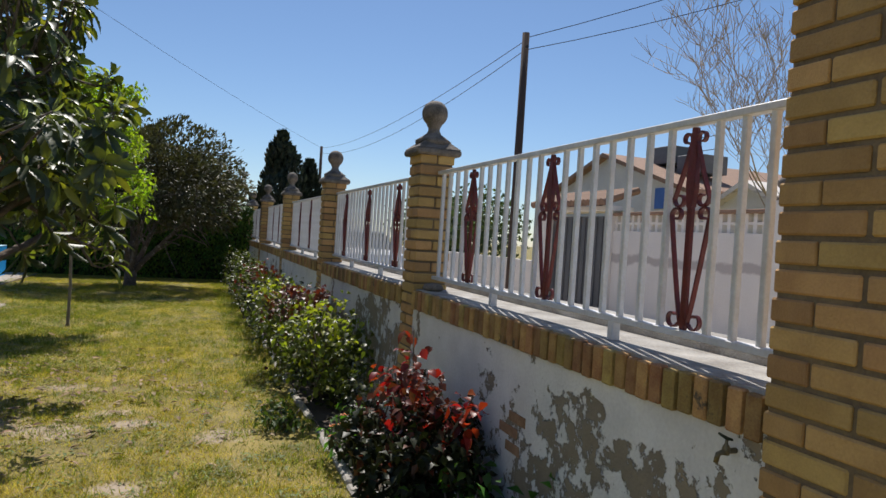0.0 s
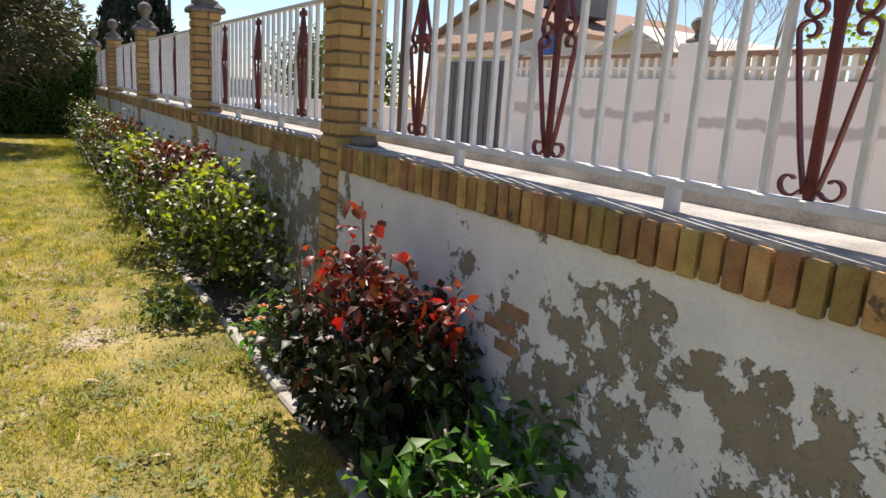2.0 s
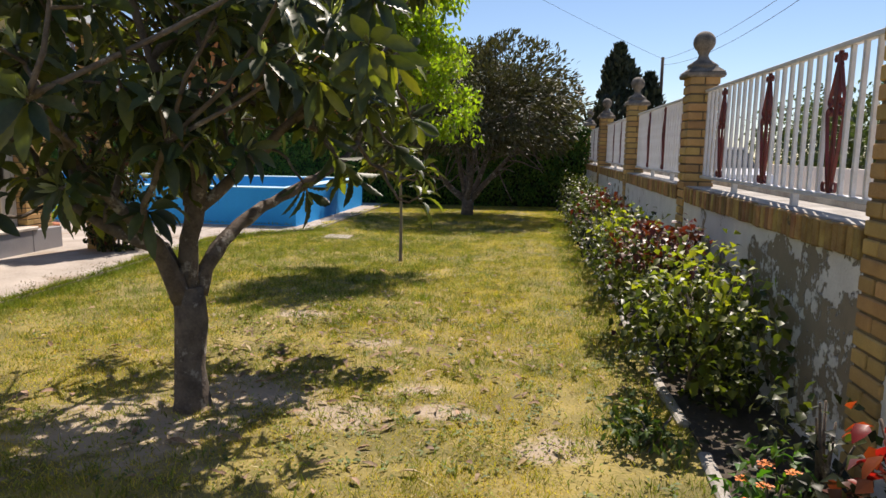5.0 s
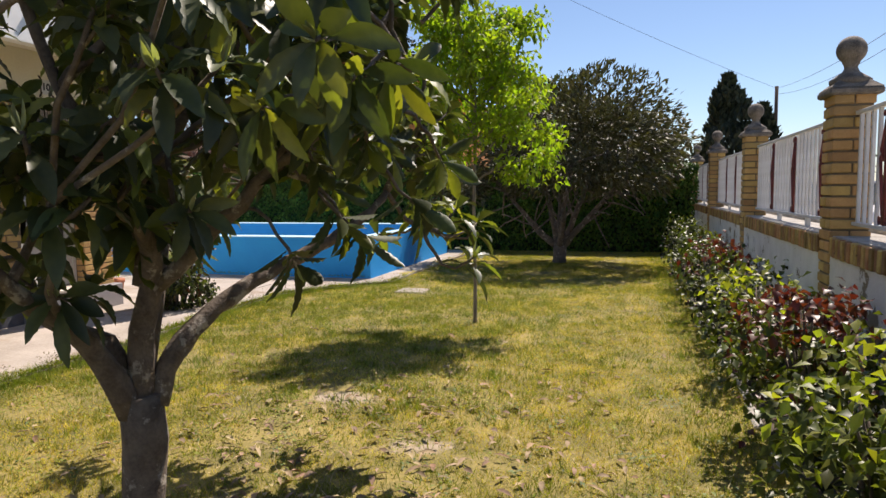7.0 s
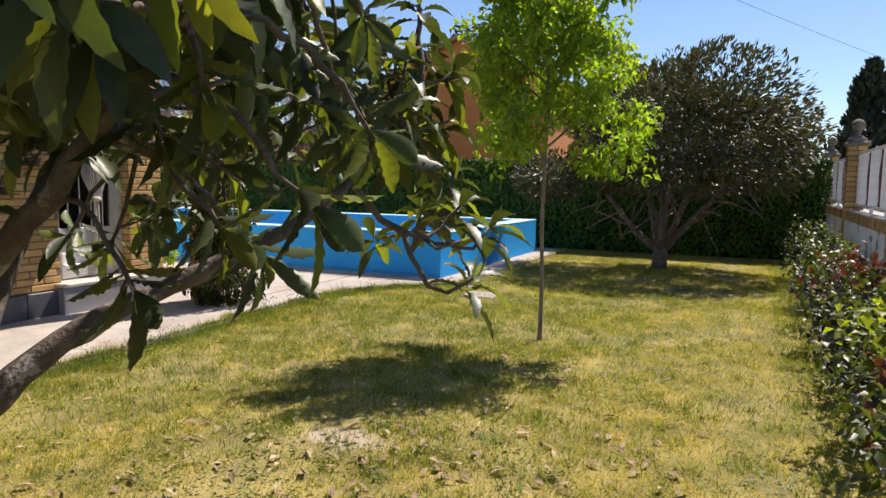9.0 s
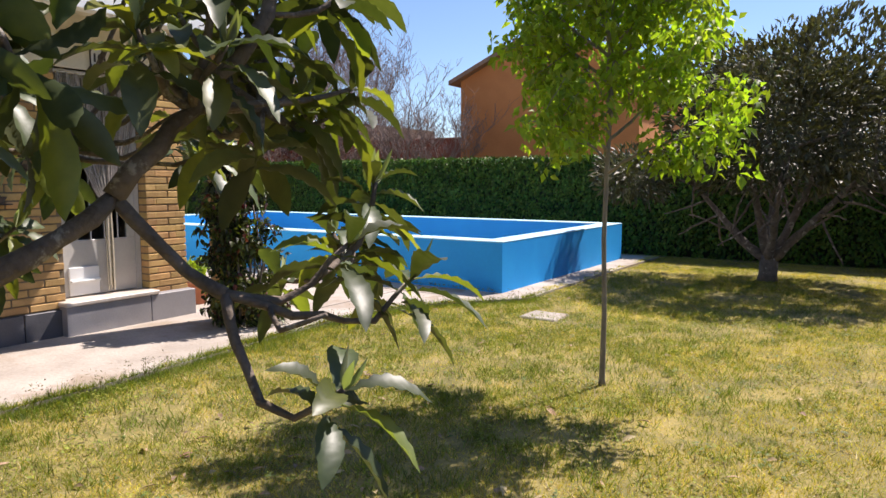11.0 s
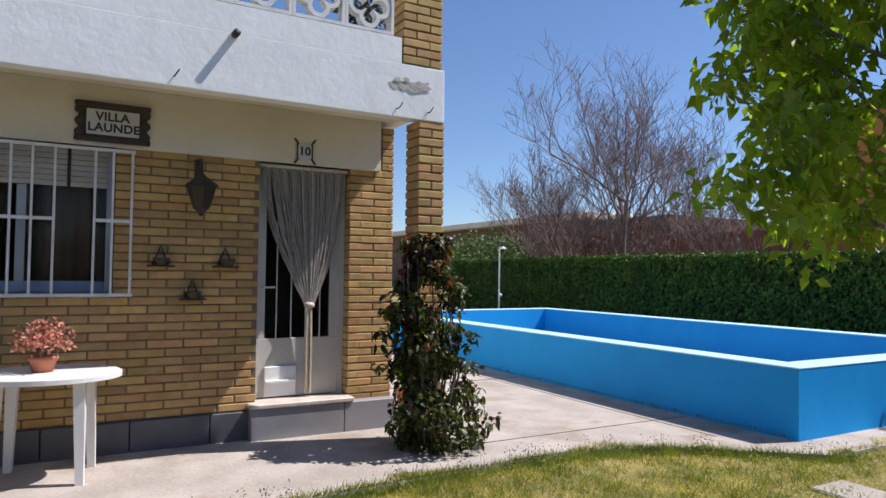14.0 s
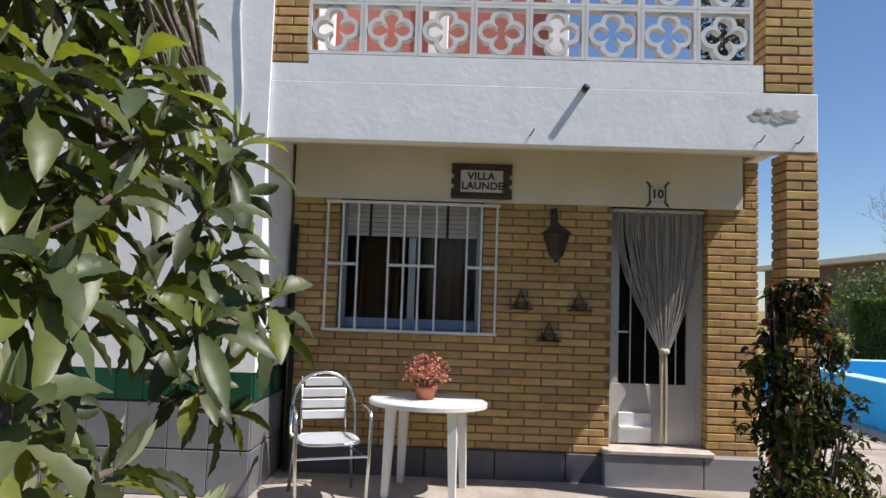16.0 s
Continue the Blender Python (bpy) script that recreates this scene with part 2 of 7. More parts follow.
def damp_band(m, z, half):
    """A wavy grey tide mark of old damp along a wall, at height z."""
    n, l = m.node_tree.nodes, m.node_tree.links
    b = n["Principled BSDF"]
    co = n.new("ShaderNodeTexCoord").outputs["Object"]
    sp = n.new("ShaderNodeSeparateXYZ")
    l.new(co, sp.inputs[0])

    def op(kind, a, c):
        q = n.new("ShaderNodeMath")
        q.operation = kind
        for i, v in enumerate((a, c)):
            if isinstance(v, (int, float)):
                q.inputs[i].default_value = v
            else:
                l.new(v, q.inputs[i])
        return q.outputs[0]

    waves = []
    for scale, rough in ((0.9, 0.55), (4.0, 0.7)):
        q = n.new("ShaderNodeTexNoise")
        q.inputs["Scale"].default_value, q.inputs["Detail"].default_value, q.inputs["Roughness"].default_value = scale, 7.0, rough
        l.new(co, q.inputs["Vector"])
        waves.append(op("SUBTRACT", q.outputs[0], 0.5))
    d = op("SUBTRACT", op("ADD", sp.outputs["Z"], op("ADD", op("MULTIPLY", waves[0], 0.45), op("MULTIPLY", waves[1], 0.12))), z)
    ramp = n.new("ShaderNodeMapRange")
    ramp.inputs["From Min"].default_value, ramp.inputs["From Max"].default_value = half, half * 0.55
    ramp.inputs["To Max"].default_value = 0.85
    l.new(op("ABSOLUTE", d, 0.0), ramp.inputs["Value"])
    mx = n.new("ShaderNodeMix")
    mx.data_type = "RGBA"
    l.new(ramp.outputs[0], mx.inputs["Factor"])
    a_, b_ = [i for i in mx.inputs if i.type == "RGBA"]
    l.new(b.inputs["Base Color"].links[0].from_socket, a_)
    b_.default_value = (0.47, 0.405, 0.37, 1)
    l.new([o for o in mx.outputs if o.type == "RGBA"][0], b.inputs["Base Color"])
    return m


M_STREETDAMP = damp_band(mat("damp_street_wall_paint", (0.84, 0.77, 0.70), (0.77, 0.70, 0.63), 0.9, 1.2, 40, 0.3), 1.22, 0.10)
M_DARKGATE = mat("dark_grey_metal_gate", (0.13, 0.125, 0.13), (0.10, 0.10, 0.10), 0.5, 4, 60, 0.08)
M_TILE = mat("clay_roof_tile", (0.34, 0.20, 0.13), (0.24, 0.15, 0.10), 0.85, 6, 60, 0.3)
M_BARK = mat("grey_brown_bark", (0.19, 0.15, 0.12), (0.095, 0.072, 0.055), 0.95, 16, 80, 0.7, third=(0.36, 0.32, 0.27), third_scale=11.0, third_at=0.58)
M_PALEBARK = mat("pale_young_bark", (0.29, 0.25, 0.19), (0.18, 0.15, 0.115), 0.9, 14, 70, 0.4, stretch=(1, 1, 0.35))
M_BARETWIG = mat("bare_winter_twigs", (0.26, 0.19, 0.165), (0.17, 0.12, 0.11), 0.95, 8, 50, 0.2)
M_LOQUAT = leafy("loquat_leaf", (0.085, 0.105, 0.042), (0.045, 0.062, 0.028), 0.44, 0.18, spec=0.4, island=0.45, back=(2.0, 2.1, 0.5))
M_LOQNEW = leafy("young_loquat_leaf", (0.19, 0.21, 0.05), (0.11, 0.135, 0.035), 0.42, 0.40, back=(1.8, 1.8, 0.4))
M_LOQFELT = leafy("felted_loquat_shoot", (0.38, 0.40, 0.26), (0.28, 0.31, 0.18), 0.85, 0.3, spec=0.1)
M_YOUNG = leafy("fresh_maple_leaf", (0.27, 0.33, 0.035), (0.17, 0.245, 0.026), 0.5, 0.55)
M_DARKLEAF = leafy("dark_evergreen_leaf", (0.115, 0.105, 0.055), (0.05, 0.05, 0.026), 0.5, 0.12, island=0.5, spec=0.25)
M_HEDGE = leafy("ivy_hedge_leaf", (0.085, 0.150, 0.020), (0.032, 0.072, 0.012), 0.45, 0.12, island=0.5, spec=0.16)
M_BACKTREE = leafy("far_tree_leaf", (0.085, 0.115, 0.04), (0.055, 0.085, 0.03), 0.6, 0.2)
M_ROSELEAF = leafy("rose_leaf", (0.115, 0.135, 0.027), (0.05, 0.066, 0.016), 0.42, 0.3, spec=0.35)
M_ROSEDARK = leafy("dark_rose_leaf", (0.034, 0.040, 0.017), (0.017, 0.021, 0.010), 0.45, 0.10, spec=0.2)
M_REDLEAF = leafy("red_young_rose_leaf", (0.30, 0.050, 0.018), (0.17, 0.026, 0.012), 0.4, 0.45, back=(1.6, 0.9, 0.6))
M_BRONZE = leafy("bronze_rose_leaf", (0.14, 0.042, 0.02), (0.09, 0.03, 0.018), 0.42, 0.3, back=(1.5, 0.9, 0.5))
M_ROSEYOUNG = leafy("young_rose_leaf", (0.30, 0.31, 0.045), (0.17, 0.20, 0.03), 0.5, 0.45)
M_HERB = leafy("bright_herb_leaf", (0.085, 0.19, 0.025), (0.055, 0.14, 0.02), 0.5, 0.35)
M_WEEDLEAF = leafy("broad_weed_leaf", (0.075, 0.115, 0.03), (0.045, 0.075, 0.02), 0.5, 0.3, spec=0.3)
M_GRASS = leafy("short_grass_blade", (0.62, 0.475, 0.11), (0.37, 0.305, 0.064), 0.7, 0.35, island=0.4, spec=0.15)
# near-black stands in for shade inside the hedge; hose and tap handle share it
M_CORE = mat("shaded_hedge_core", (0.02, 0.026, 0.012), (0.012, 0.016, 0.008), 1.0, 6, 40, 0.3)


# ---- mesh building ----
class Build:
    """Gathers vertices and faces of one mesh."""

    def __init__(self):
        self.v, self.f = [], []

    def add(self, verts, faces):
        k = len(self.v)
        self.v += [tuple(p) for p in verts]
        self.f += [tuple(i + k for i in f) for f in faces]
        return self

    def box(self, x0, x1, y0, y1, z0, z1):
        p = [(x, y, z) for z in (z0, z1) for y in (y0, y1) for x in (x0, x1)]
        return self.add(p, [(0, 2, 3, 1), (4, 5, 7, 6), (0, 1, 5, 4), (2, 6, 7, 3), (0, 4, 6, 2), (1, 3, 7, 5)])

    def soft_box(self, x0, x1, y0, y1, z0, z1, r=0.006):
        """A box with its edges cut off."""
        p, idx = [], {}
        for sx in (0, 1):
            for sy in (0, 1):
                for sz in (0, 1):
                    X, Y, Z = (x0, x1)[sx], (y0, y1)[sy], (z0, z1)[sz]
                    dx, dy, dz = (r, -r)[sx], (r, -r)[sy], (r, -r)[sz]
                    for a, q in (("x", (X, Y + dy, Z + dz)), ("y", (X + dx, Y, Z + dz)), ("z", (X + dx, Y + dy, Z))):
                        idx[sx, sy, sz, a] = len(p)
                        p.append(q)
        F = []
        for s in (0, 1):
            F.append([idx[s, 0, 0, "x"], idx[s, 1, 0, "x"], idx[s, 1, 1, "x"], idx[s, 0, 1, "x"]][::1 if s else -1])
            F.append([idx[0, s, 0, "y"], idx[1, s, 0, "y"], idx[1, s, 1, "y"], idx[0, s, 1, "y"]][::-1 if s else 1])
            F.append([idx[0, 0, s, "z"], idx[1, 0, s, "z"], idx[1, 1, s, "z"], idx[0, 1, s, "z"]][::1 if s else -1])
        for a in (0, 1):
            for c in (0, 1):
                F.append([idx[0, a, c, "y"], idx[1, a, c, "y"], idx[1, a, c, "z"], idx[0, a, c, "z"]])
                F.append([idx[a, 0, c, "x"], idx[a, 1, c, "x"], idx[a, 1, c, "z"], idx[a, 0, c, "z"]])
                F.append([idx[a, c, 0, "x"], idx[a, c, 1, "x"], idx[a, c, 1, "y"], idx[a, c, 0, "y"]])
        for k in ((a, c, e) for a in (0, 1) for c in (0, 1) for e in (0, 1)):
            F.append([idx[(*k, "x")], idx[(*k, "y")], idx[(*k, "z")]])
        return self.add(p, F)

    def tube(self, pts, radii, n=8, cap=True):
        pts = [Vector(p) for p in pts]
        radii = [radii] * len(pts) if isinstance(radii, (int, float)) else radii
        rings, ref = [], None
        for i, p in enumerate(pts):
            d = (pts[min(i + 1, len(pts) - 1)] - pts[max(i - 1, 0)]).normalized()
            if ref is None:
                ref = d.orthogonal().normalized()
            ref = (ref - d * ref.dot(d)).normalized()
            o = d.cross(ref)
            rings.append([p + (ref * math.cos(a) + o * math.sin(a)) * radii[i] for a in (2 * math.pi * k / n for k in range(n))])
        F = [(i * n + k, i * n + (k + 1) % n, (i + 1) * n + (k + 1) % n, (i + 1) * n + k) for i in range(len(pts) - 1) for k in range(n)]
        if cap:
            F += [tuple(range(n))[::-1], tuple((len(pts) - 1) * n + k for k in range(n))]
        return self.add([q for r in rings for q in r], F)

    def lathe(self, prof, n=20, at=(0, 0, 0), jitter=0.0):
        P = [(at[0] + r * math.cos(2 * math.pi * k / n), at[1] + r * math.sin(2 * math.pi * k / n), at[2] + z) for r, z in prof for k in range(n)]
        F = [(i * n + k, i * n + (k + 1) % n, (i + 1) * n + (k + 1) % n, (i + 1) * n + k) for i in range(len(prof) - 1) for k in range(n)]
        F += [tuple(range(n))[::-1], tuple((len(prof) - 1) * n + k for k in range(n))]
        return self.add(P, F)

    def ribbon(self, pts, side, w, t):
        """A flat bar along pts: w wide along side, t thick."""
        pts = [Vector(p) for p in pts]
        side = Vector(side)
        P, F = [], []
        for i, p in enumerate(pts):
            d = (pts[min(i + 1, len(pts) - 1)] - pts[max(i - 1, 0)]).normalized()
            o = d.cross(side).normalized()
            P += [p + side * w / 2 + o * t / 2, p - side * w / 2 + o * t / 2, p - side * w / 2 - o * t / 2, p + side * w / 2 - o * t / 2]
        for i in range(len(pts) - 1):
            F += [(i * 4 + k, i * 4 + (k + 1) % 4, i * 4 + 4 + (k + 1) % 4, i * 4 + 4 + k) for k in range(4)]
        n = (len(pts) - 1) * 4
        return self.add(P, F + [(3, 2, 1, 0), (n, n + 1, n + 2, n + 3)])

    def mesh(self, name, material, smooth=False):
        me = bpy.data.meshes.new(name)
        me.from_pydata(self.v, [], self.f)
        me.materials.append(material)
        if smooth:
            me.polygons.foreach_set("use_smooth", [True] * len(me.polygons))
        me.update()
        return me


def thing(name, label, category, group="", kind="", at=(0, 0, 0)):
    ob = new(name)
    ob.location = at
    ob.empty_display_size = 0.1
    return tagged(ob, label, category, group, kind)


def part(name, b, material, parent=None, label="", smooth=False):
    """One mesh object under a thing or a part; its vertices are in the parent's space."""
    ob = new(name, b if isinstance(b, bpy.types.Mesh) else b.mesh(name, material, smooth))
    ob.parent = parent
    if label:
        ob["label"] = label
    return ob


def solid(name, b, material, label="", category="", kind="", smooth=False, group=""):
    return tagged(part(name, b, material, None, smooth=smooth), label, category, group, kind)


def piece(name, me, parent, x, y, z, rz=0.0, sc=(1, 1, 1)):
    ob = new(name, me)
    ob.parent = parent
    ob.location = (x, y, z)
    ob.rotation_euler = (0, 0, rz)
    ob.scale = sc
    return ob


def weld_faces(V, F, name, material, smooth=False):
    """A mesh straight from arrays of points and equal-sided faces."""
    V, F = np.asarray(V, np.float32), np.asarray(F, np.int32)
    me = bpy.data.meshes.new(name)
    k = F.shape[1]
    me.vertices.add(len(V))
    me.vertices.foreach_set("co", V.ravel())
    me.loops.add(F.size)
    me.loops.foreach_set("vertex_index", F.ravel())
    me.polygons.add(len(F))
    me.polygons.foreach_set("loop_start", np.arange(0, F.size, k, dtype=np.int32))
    if smooth:
        me.polygons.foreach_set("use_smooth", np.ones(len(F), bool))
    me.materials.append(material)
    me.update(calc_edges=True)
    return me


def leaf_cloud(name, material, pos, direction, up, length, width, droop=0.15, fold=0.2, segs=3, smooth=True, blunt=0.8, ribs=0.0):
    """Many leaves as one mesh: each a pointed, folded, bent blade at pos, along direction, with its face to up."""
    pos, d, u = (np.asarray(a, float) for a in (pos, direction, up))
    n = len(pos)
    d /= np.linalg.norm(d, axis=1, keepdims=True) + 1e-9
    s = np.cross(d, u)
    s /= np.linalg.norm(s, axis=1, keepdims=True) + 1e-9
    u = np.cross(s, d)
    length, width = np.broadcast_to(length, n)[:, None], np.broadcast_to(width, n)[:, None]
    rows = []
    for i in range(segs + 1):
        t = i / segs
        w = max(0.03, math.sin(math.pi * t ** blunt) ** 0.8) * 0.5
        mid = pos + d * length * t * (1 - 0.12 * t) - u * length * droop * t * t - np.array((0, 0, 1.0)) * length * droop * t * t
        lift = u * width * (w * fold * 2 + (ribs if i % 2 else -ribs) * (0 < i < segs))
        rows += [mid - s * width * w + lift, mid, mid + s * width * w + lift]
    V = np.stack(rows, 1).reshape(-1, 3)
    k = 3 * (segs + 1)
    base = np.array([(3 * i + c, 3 * i + c + 1, 3 * i + c + 4, 3 * i + c + 3) for i in range(segs) for c in (0, 1)])
    F = (base[None] + (np.arange(n) * k)[:, None, None]).reshape(-1, 4)
    return weld_faces(V, F, name, material, smooth)


R = np.random.default_rng(7)


def rand_dirs(n, lo=-1.0, hi=1.0):
    z = R.uniform(lo, hi, n)
    a = R.uniform(0, 2 * math.pi, n)
    r = np.sqrt(1 - z * z)
    return np.stack((r * np.cos(a), r * np.sin(a), z), 1)


# ---- ground ----
FENCE_X, HOUSE_X, BALCONY_X = 2.757, -4.4, -3.61
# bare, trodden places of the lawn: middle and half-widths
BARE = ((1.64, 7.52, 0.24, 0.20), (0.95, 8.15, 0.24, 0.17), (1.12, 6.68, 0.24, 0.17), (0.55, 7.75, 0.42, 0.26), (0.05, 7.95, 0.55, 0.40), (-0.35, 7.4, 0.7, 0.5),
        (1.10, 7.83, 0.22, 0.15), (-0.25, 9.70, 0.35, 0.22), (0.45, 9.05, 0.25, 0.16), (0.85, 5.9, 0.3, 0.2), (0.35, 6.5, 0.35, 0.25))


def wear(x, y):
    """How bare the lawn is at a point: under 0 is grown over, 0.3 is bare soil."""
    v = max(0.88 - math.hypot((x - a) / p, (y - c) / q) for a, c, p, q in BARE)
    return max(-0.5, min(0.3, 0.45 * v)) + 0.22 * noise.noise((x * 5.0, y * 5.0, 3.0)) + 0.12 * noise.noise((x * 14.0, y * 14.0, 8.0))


def lawn_z(x, y):
    return 0.012 * noise.noise((x * 0.7, y * 0.7, 0)) + 0.007 * noise.noise((x * 4.0, y * 4.0, 5.0))


xs = [-400, -60, -20, -12, -4] + [-3.2 + 0.06 * i for i in range(93)] + [2.5, 12, 40, 400]
ys = [-400, -40, -3, 0] + [2.4 + 0.06 * i for i in range(304)] + [20.8, 40, 400]
P = [(x, y, lawn_z(x, y) if -3.3 < x < 2.4 and 2.3 < y < 20.7 else -0.02) for y in ys for x in xs]
nx = len(xs)
g = Build().add(P, [(j * nx + i, j * nx + i + 1, (j + 1) * nx + i + 1, (j + 1) * nx + i) for j in range(len(ys) - 1) for i in range(nx - 1)])
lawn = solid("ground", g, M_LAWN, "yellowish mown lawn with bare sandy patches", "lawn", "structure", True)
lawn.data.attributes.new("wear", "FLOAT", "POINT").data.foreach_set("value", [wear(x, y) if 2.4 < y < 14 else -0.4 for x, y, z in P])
# terrace of poured concrete round house and pool
edge = [(-2.78, 3.0), (-2.76, 8.0), (-2.70, 9.6), (-2.72, 10.6), (-2.78, 11.6), (-2.86, 12.6), (-2.84, 13.4), (-2.62, 14.0), (-2.2, 14.55), (-1.85, 15.0), (-1.86, 16.5), (-1.80, 20.2)]
tb = Build()
n = len(edge)
tb.add([(x, y, z) for z in (0.035, -0.1) for x, y in edge] + [(-16, 3, 0.035), (-16, 20.2, 0.035)],
       [(i, i + n, i + n + 1, i + 1) for i in range(n - 1)] + [tuple(range(n))[::1] + (n * 2 + 1, n * 2)])
solid("pavement", tb, M_CONCRETE, "worn pale concrete terrace with cracks and stains", "terrace", "structure")
solid("road", Build().box(3.9, 8.9, -60, 120, -0.05, 0.0), M_ASPHALT, "pale worn concrete street", "road", "structure")

# ---- fence wall ----
Y0, Y1 = 1.0, 24.0
solid("wall_fence", Build().box(FENCE_X, 3.12, Y0, Y1, -0.1, 0.93), M_PLASTER, "low white rendered wall, paint flaking to bare render", "wall", "structure")
solid("wall_fence_coping", Build().box(FENCE_X + 0.01, 3.10, Y0, Y1, 0.93, 1.035), M_COPING, "pale mortar coping strip on the fence wall", "coping", "structure")
solid("wall_fence_kerb", Build().soft_box(3.10, 3.26, Y0, Y1, -0.1, 1.085, 0.012), M_COPING, "rough grey concrete kerb behind the coping", "kerb", "structure")

# ---- pool ----
pool = thing("pool", "raised swimming pool painted bright blue, empty, pale rim", "pool")
PX0, PX1, PY0, PY1, PZ = -11.2, -2.25, 15.14, 19.5, 0.655
w = 0.3
for b in ((PX0, PX1, PY0, PY0 + w), (PX0, PX1, PY1 - w, PY1), (PX0, PX0 + w, PY0 + w, PY1 - w), (PX1 - w, PX1, PY0 + w, PY1 - w)):
    part("pool_wall", Build().box(*b, -0.05, PZ - 0.014), M_POOL, pool)
part("pool_floor", Build().box(PX0 + w, PX1 - w, PY0 + w, PY1 - w, -0.1, 0.0), M_POOL, pool)
for b in ((PX0 - 0.003, PX1 + 0.003, PY0 - 0.003, PY0 + w), (PX0 - 0.003, PX1 + 0.003, PY1 - w, PY1 + 0.003), (PX0 - 0.003, PX0 + w, PY0 + w, PY1 - w), (PX1 - w, PX1 + 0.003, PY0 + w, PY1 - w)):
    part("rim", Build().soft_box(*b, PZ - 0.014, PZ, 0.004), M_RIM, pool, "pale blue painted rim")

# ---- house ----
HY0, HY1, HT = 8.40, 12.35, 2.34   # brick front: from, to, height of the lintel
WY0, WY1, WZ0, WZ1 = 8.80, 10.03, 1.24, 2.33   # window opening
DY0, DY1, DZ0 = 11.12, 11.93, 0.335            # door opening
f = Build()
for y0, y1, z0, z1 in ((HY0, WY0, 0, HT), (WY1, DY0, 0, HT), (DY1, HY1 - 0.01, 0, 2.75), (WY0, WY1, 0, WZ0), (HY0, DY1, HT, 3.0)):
    f.box(HOUSE_X - 0.28, HOUSE_X - 0.008, y0, y1, z0, z1)
f.box(HOUSE_X - 0.28, HOUSE_X - 0.008, DY0, DY1, 0, 0.25)
front = solid("wall_front", f, M_MORTAR, "yellow brick house front with raked joints", "wall", "structure")
solid("wall_side", Build().box(-12, HOUSE_X - 0.28, HY1 - 0.27, HY1 - 0.01, 0, 2.8), M_CREAM, "plain rendered side wall of the house", "wall", "structure")
solid("wall_back", Build().box(-12.2, -12, 2, HY1, 0, 2.98), M_CREAM, "plain rendered back wall", "wall", "structure")
solid("floor_house", Build().box(-12, HOUSE_X - 0.28, 3, HY1 - 0.27, 0.2, 0.3), M_MARBLE, "plain indoor floor", "floor", "structure")
# room behind window and door
solid("wall_room", Build().box(-8.0, -7.9, 8.3, HY1 - 0.27, 0.3, 2.9), M_CREAM, "plain inner wall of the front room", "wall", "structure")
solid("wall_room_left", Build().box(-8.0, HOUSE_X - 0.28, 8.2, 8.3, 0.3, 2.9), M_CREAM, "plain inner side wall", "wall", "structure")
# lintel band under the balcony
solid("trim_lintel", Build().soft_box(HOUSE_X - 0.2, HOUSE_X + 0.025, HY0, 12.21, HT, 2.80, 0.004), M_CREAM, "cream painted lintel band over window and door", "lintel", "structure")
solid("ceiling_balcony", Build().box(-12, BALCONY_X - 0.12, 8.37, 12.44, 2.80, 2.98), M_CREAM, "cream painted balcony soffit", "ceiling", "structure")
solid("wall_balcony_band", Build().soft_box(BALCONY_X - 0.12, BALCONY_X, 8.37, 12.44, 2.67, 3.11, 0.006).box(BALCONY_X - 0.12, BALCONY_X - 0.001, 8.645, 12.04, 3.108, 3.318).box(BALCONY_X - 0.12, BALCONY_X - 0.001, 8.37, 8.645, 3.108, 3.245), M_WHITE, "white rough rendered balcony edge", "balcony", "structure")
# taller white part of the house beside the balcony
wl = Build().box(-12, BALCONY_X + 0.03, 2.0, 8.37, 0.93, 6.4)
solid("wall_white", wl, M_WHITE, "smooth white rendered wall of the taller house part", "wall", "structure")
solid("wall_white_base", Build().box(-12, BALCONY_X + 0.005, 2.0, 8.345, 0, 0.93), M_MORTAR, "backing under the tiled wall base", "wall", "structure")
M_GREEN = mat("green_glazed_tile", (0.012, 0.085, 0.05), (0.009, 0.06, 0.035), 0.2, 6, 60, 0.05, obj_random=0.15)
M_GREYTILE = mat("grey_wall_tile", (0.20, 0.20, 0.21), (0.17, 0.17, 0.18), 0.4, 5, 60, 0.06, obj_random=0.1)
base = thing("tiled_wall_base", "grey tiled wall base with a green tile band", "wall tiles", kind="structure")
tg = Build().soft_box(-0.012, 0.012, -0.098, 0.098, 0, 0.215, 0.004).mesh("green_tile", M_GREEN)
tq = Build().soft_box(-0.01, 0.01, -0.148, 0.148, 0, 0.32, 0.004).mesh("grey_tile", M_GREYTILE)
for i in range(14):
    piece("green_tile", tg, base, BALCONY_X + 0.017, 8.255 - 0.2 * i, 0.71)
for i in range(4):
    piece("green_tile", tg, base, BALCONY_X - 0.10 - 0.2 * i, 8.357, 0.71, math.pi / 2)
for j in range(2):
    for i in range(9):
        piece("grey_tile", tq, base, BALCONY_X + 0.015, 8.205 - 0.3 * i, 0.04 + 0.333 * j)
    for i in range(3):
        piece("grey_tile", tq, base, BALCONY_X - 0.14 - 0.3 * i, 8.355, 0.04 + 0.333 * j, math.pi / 2)
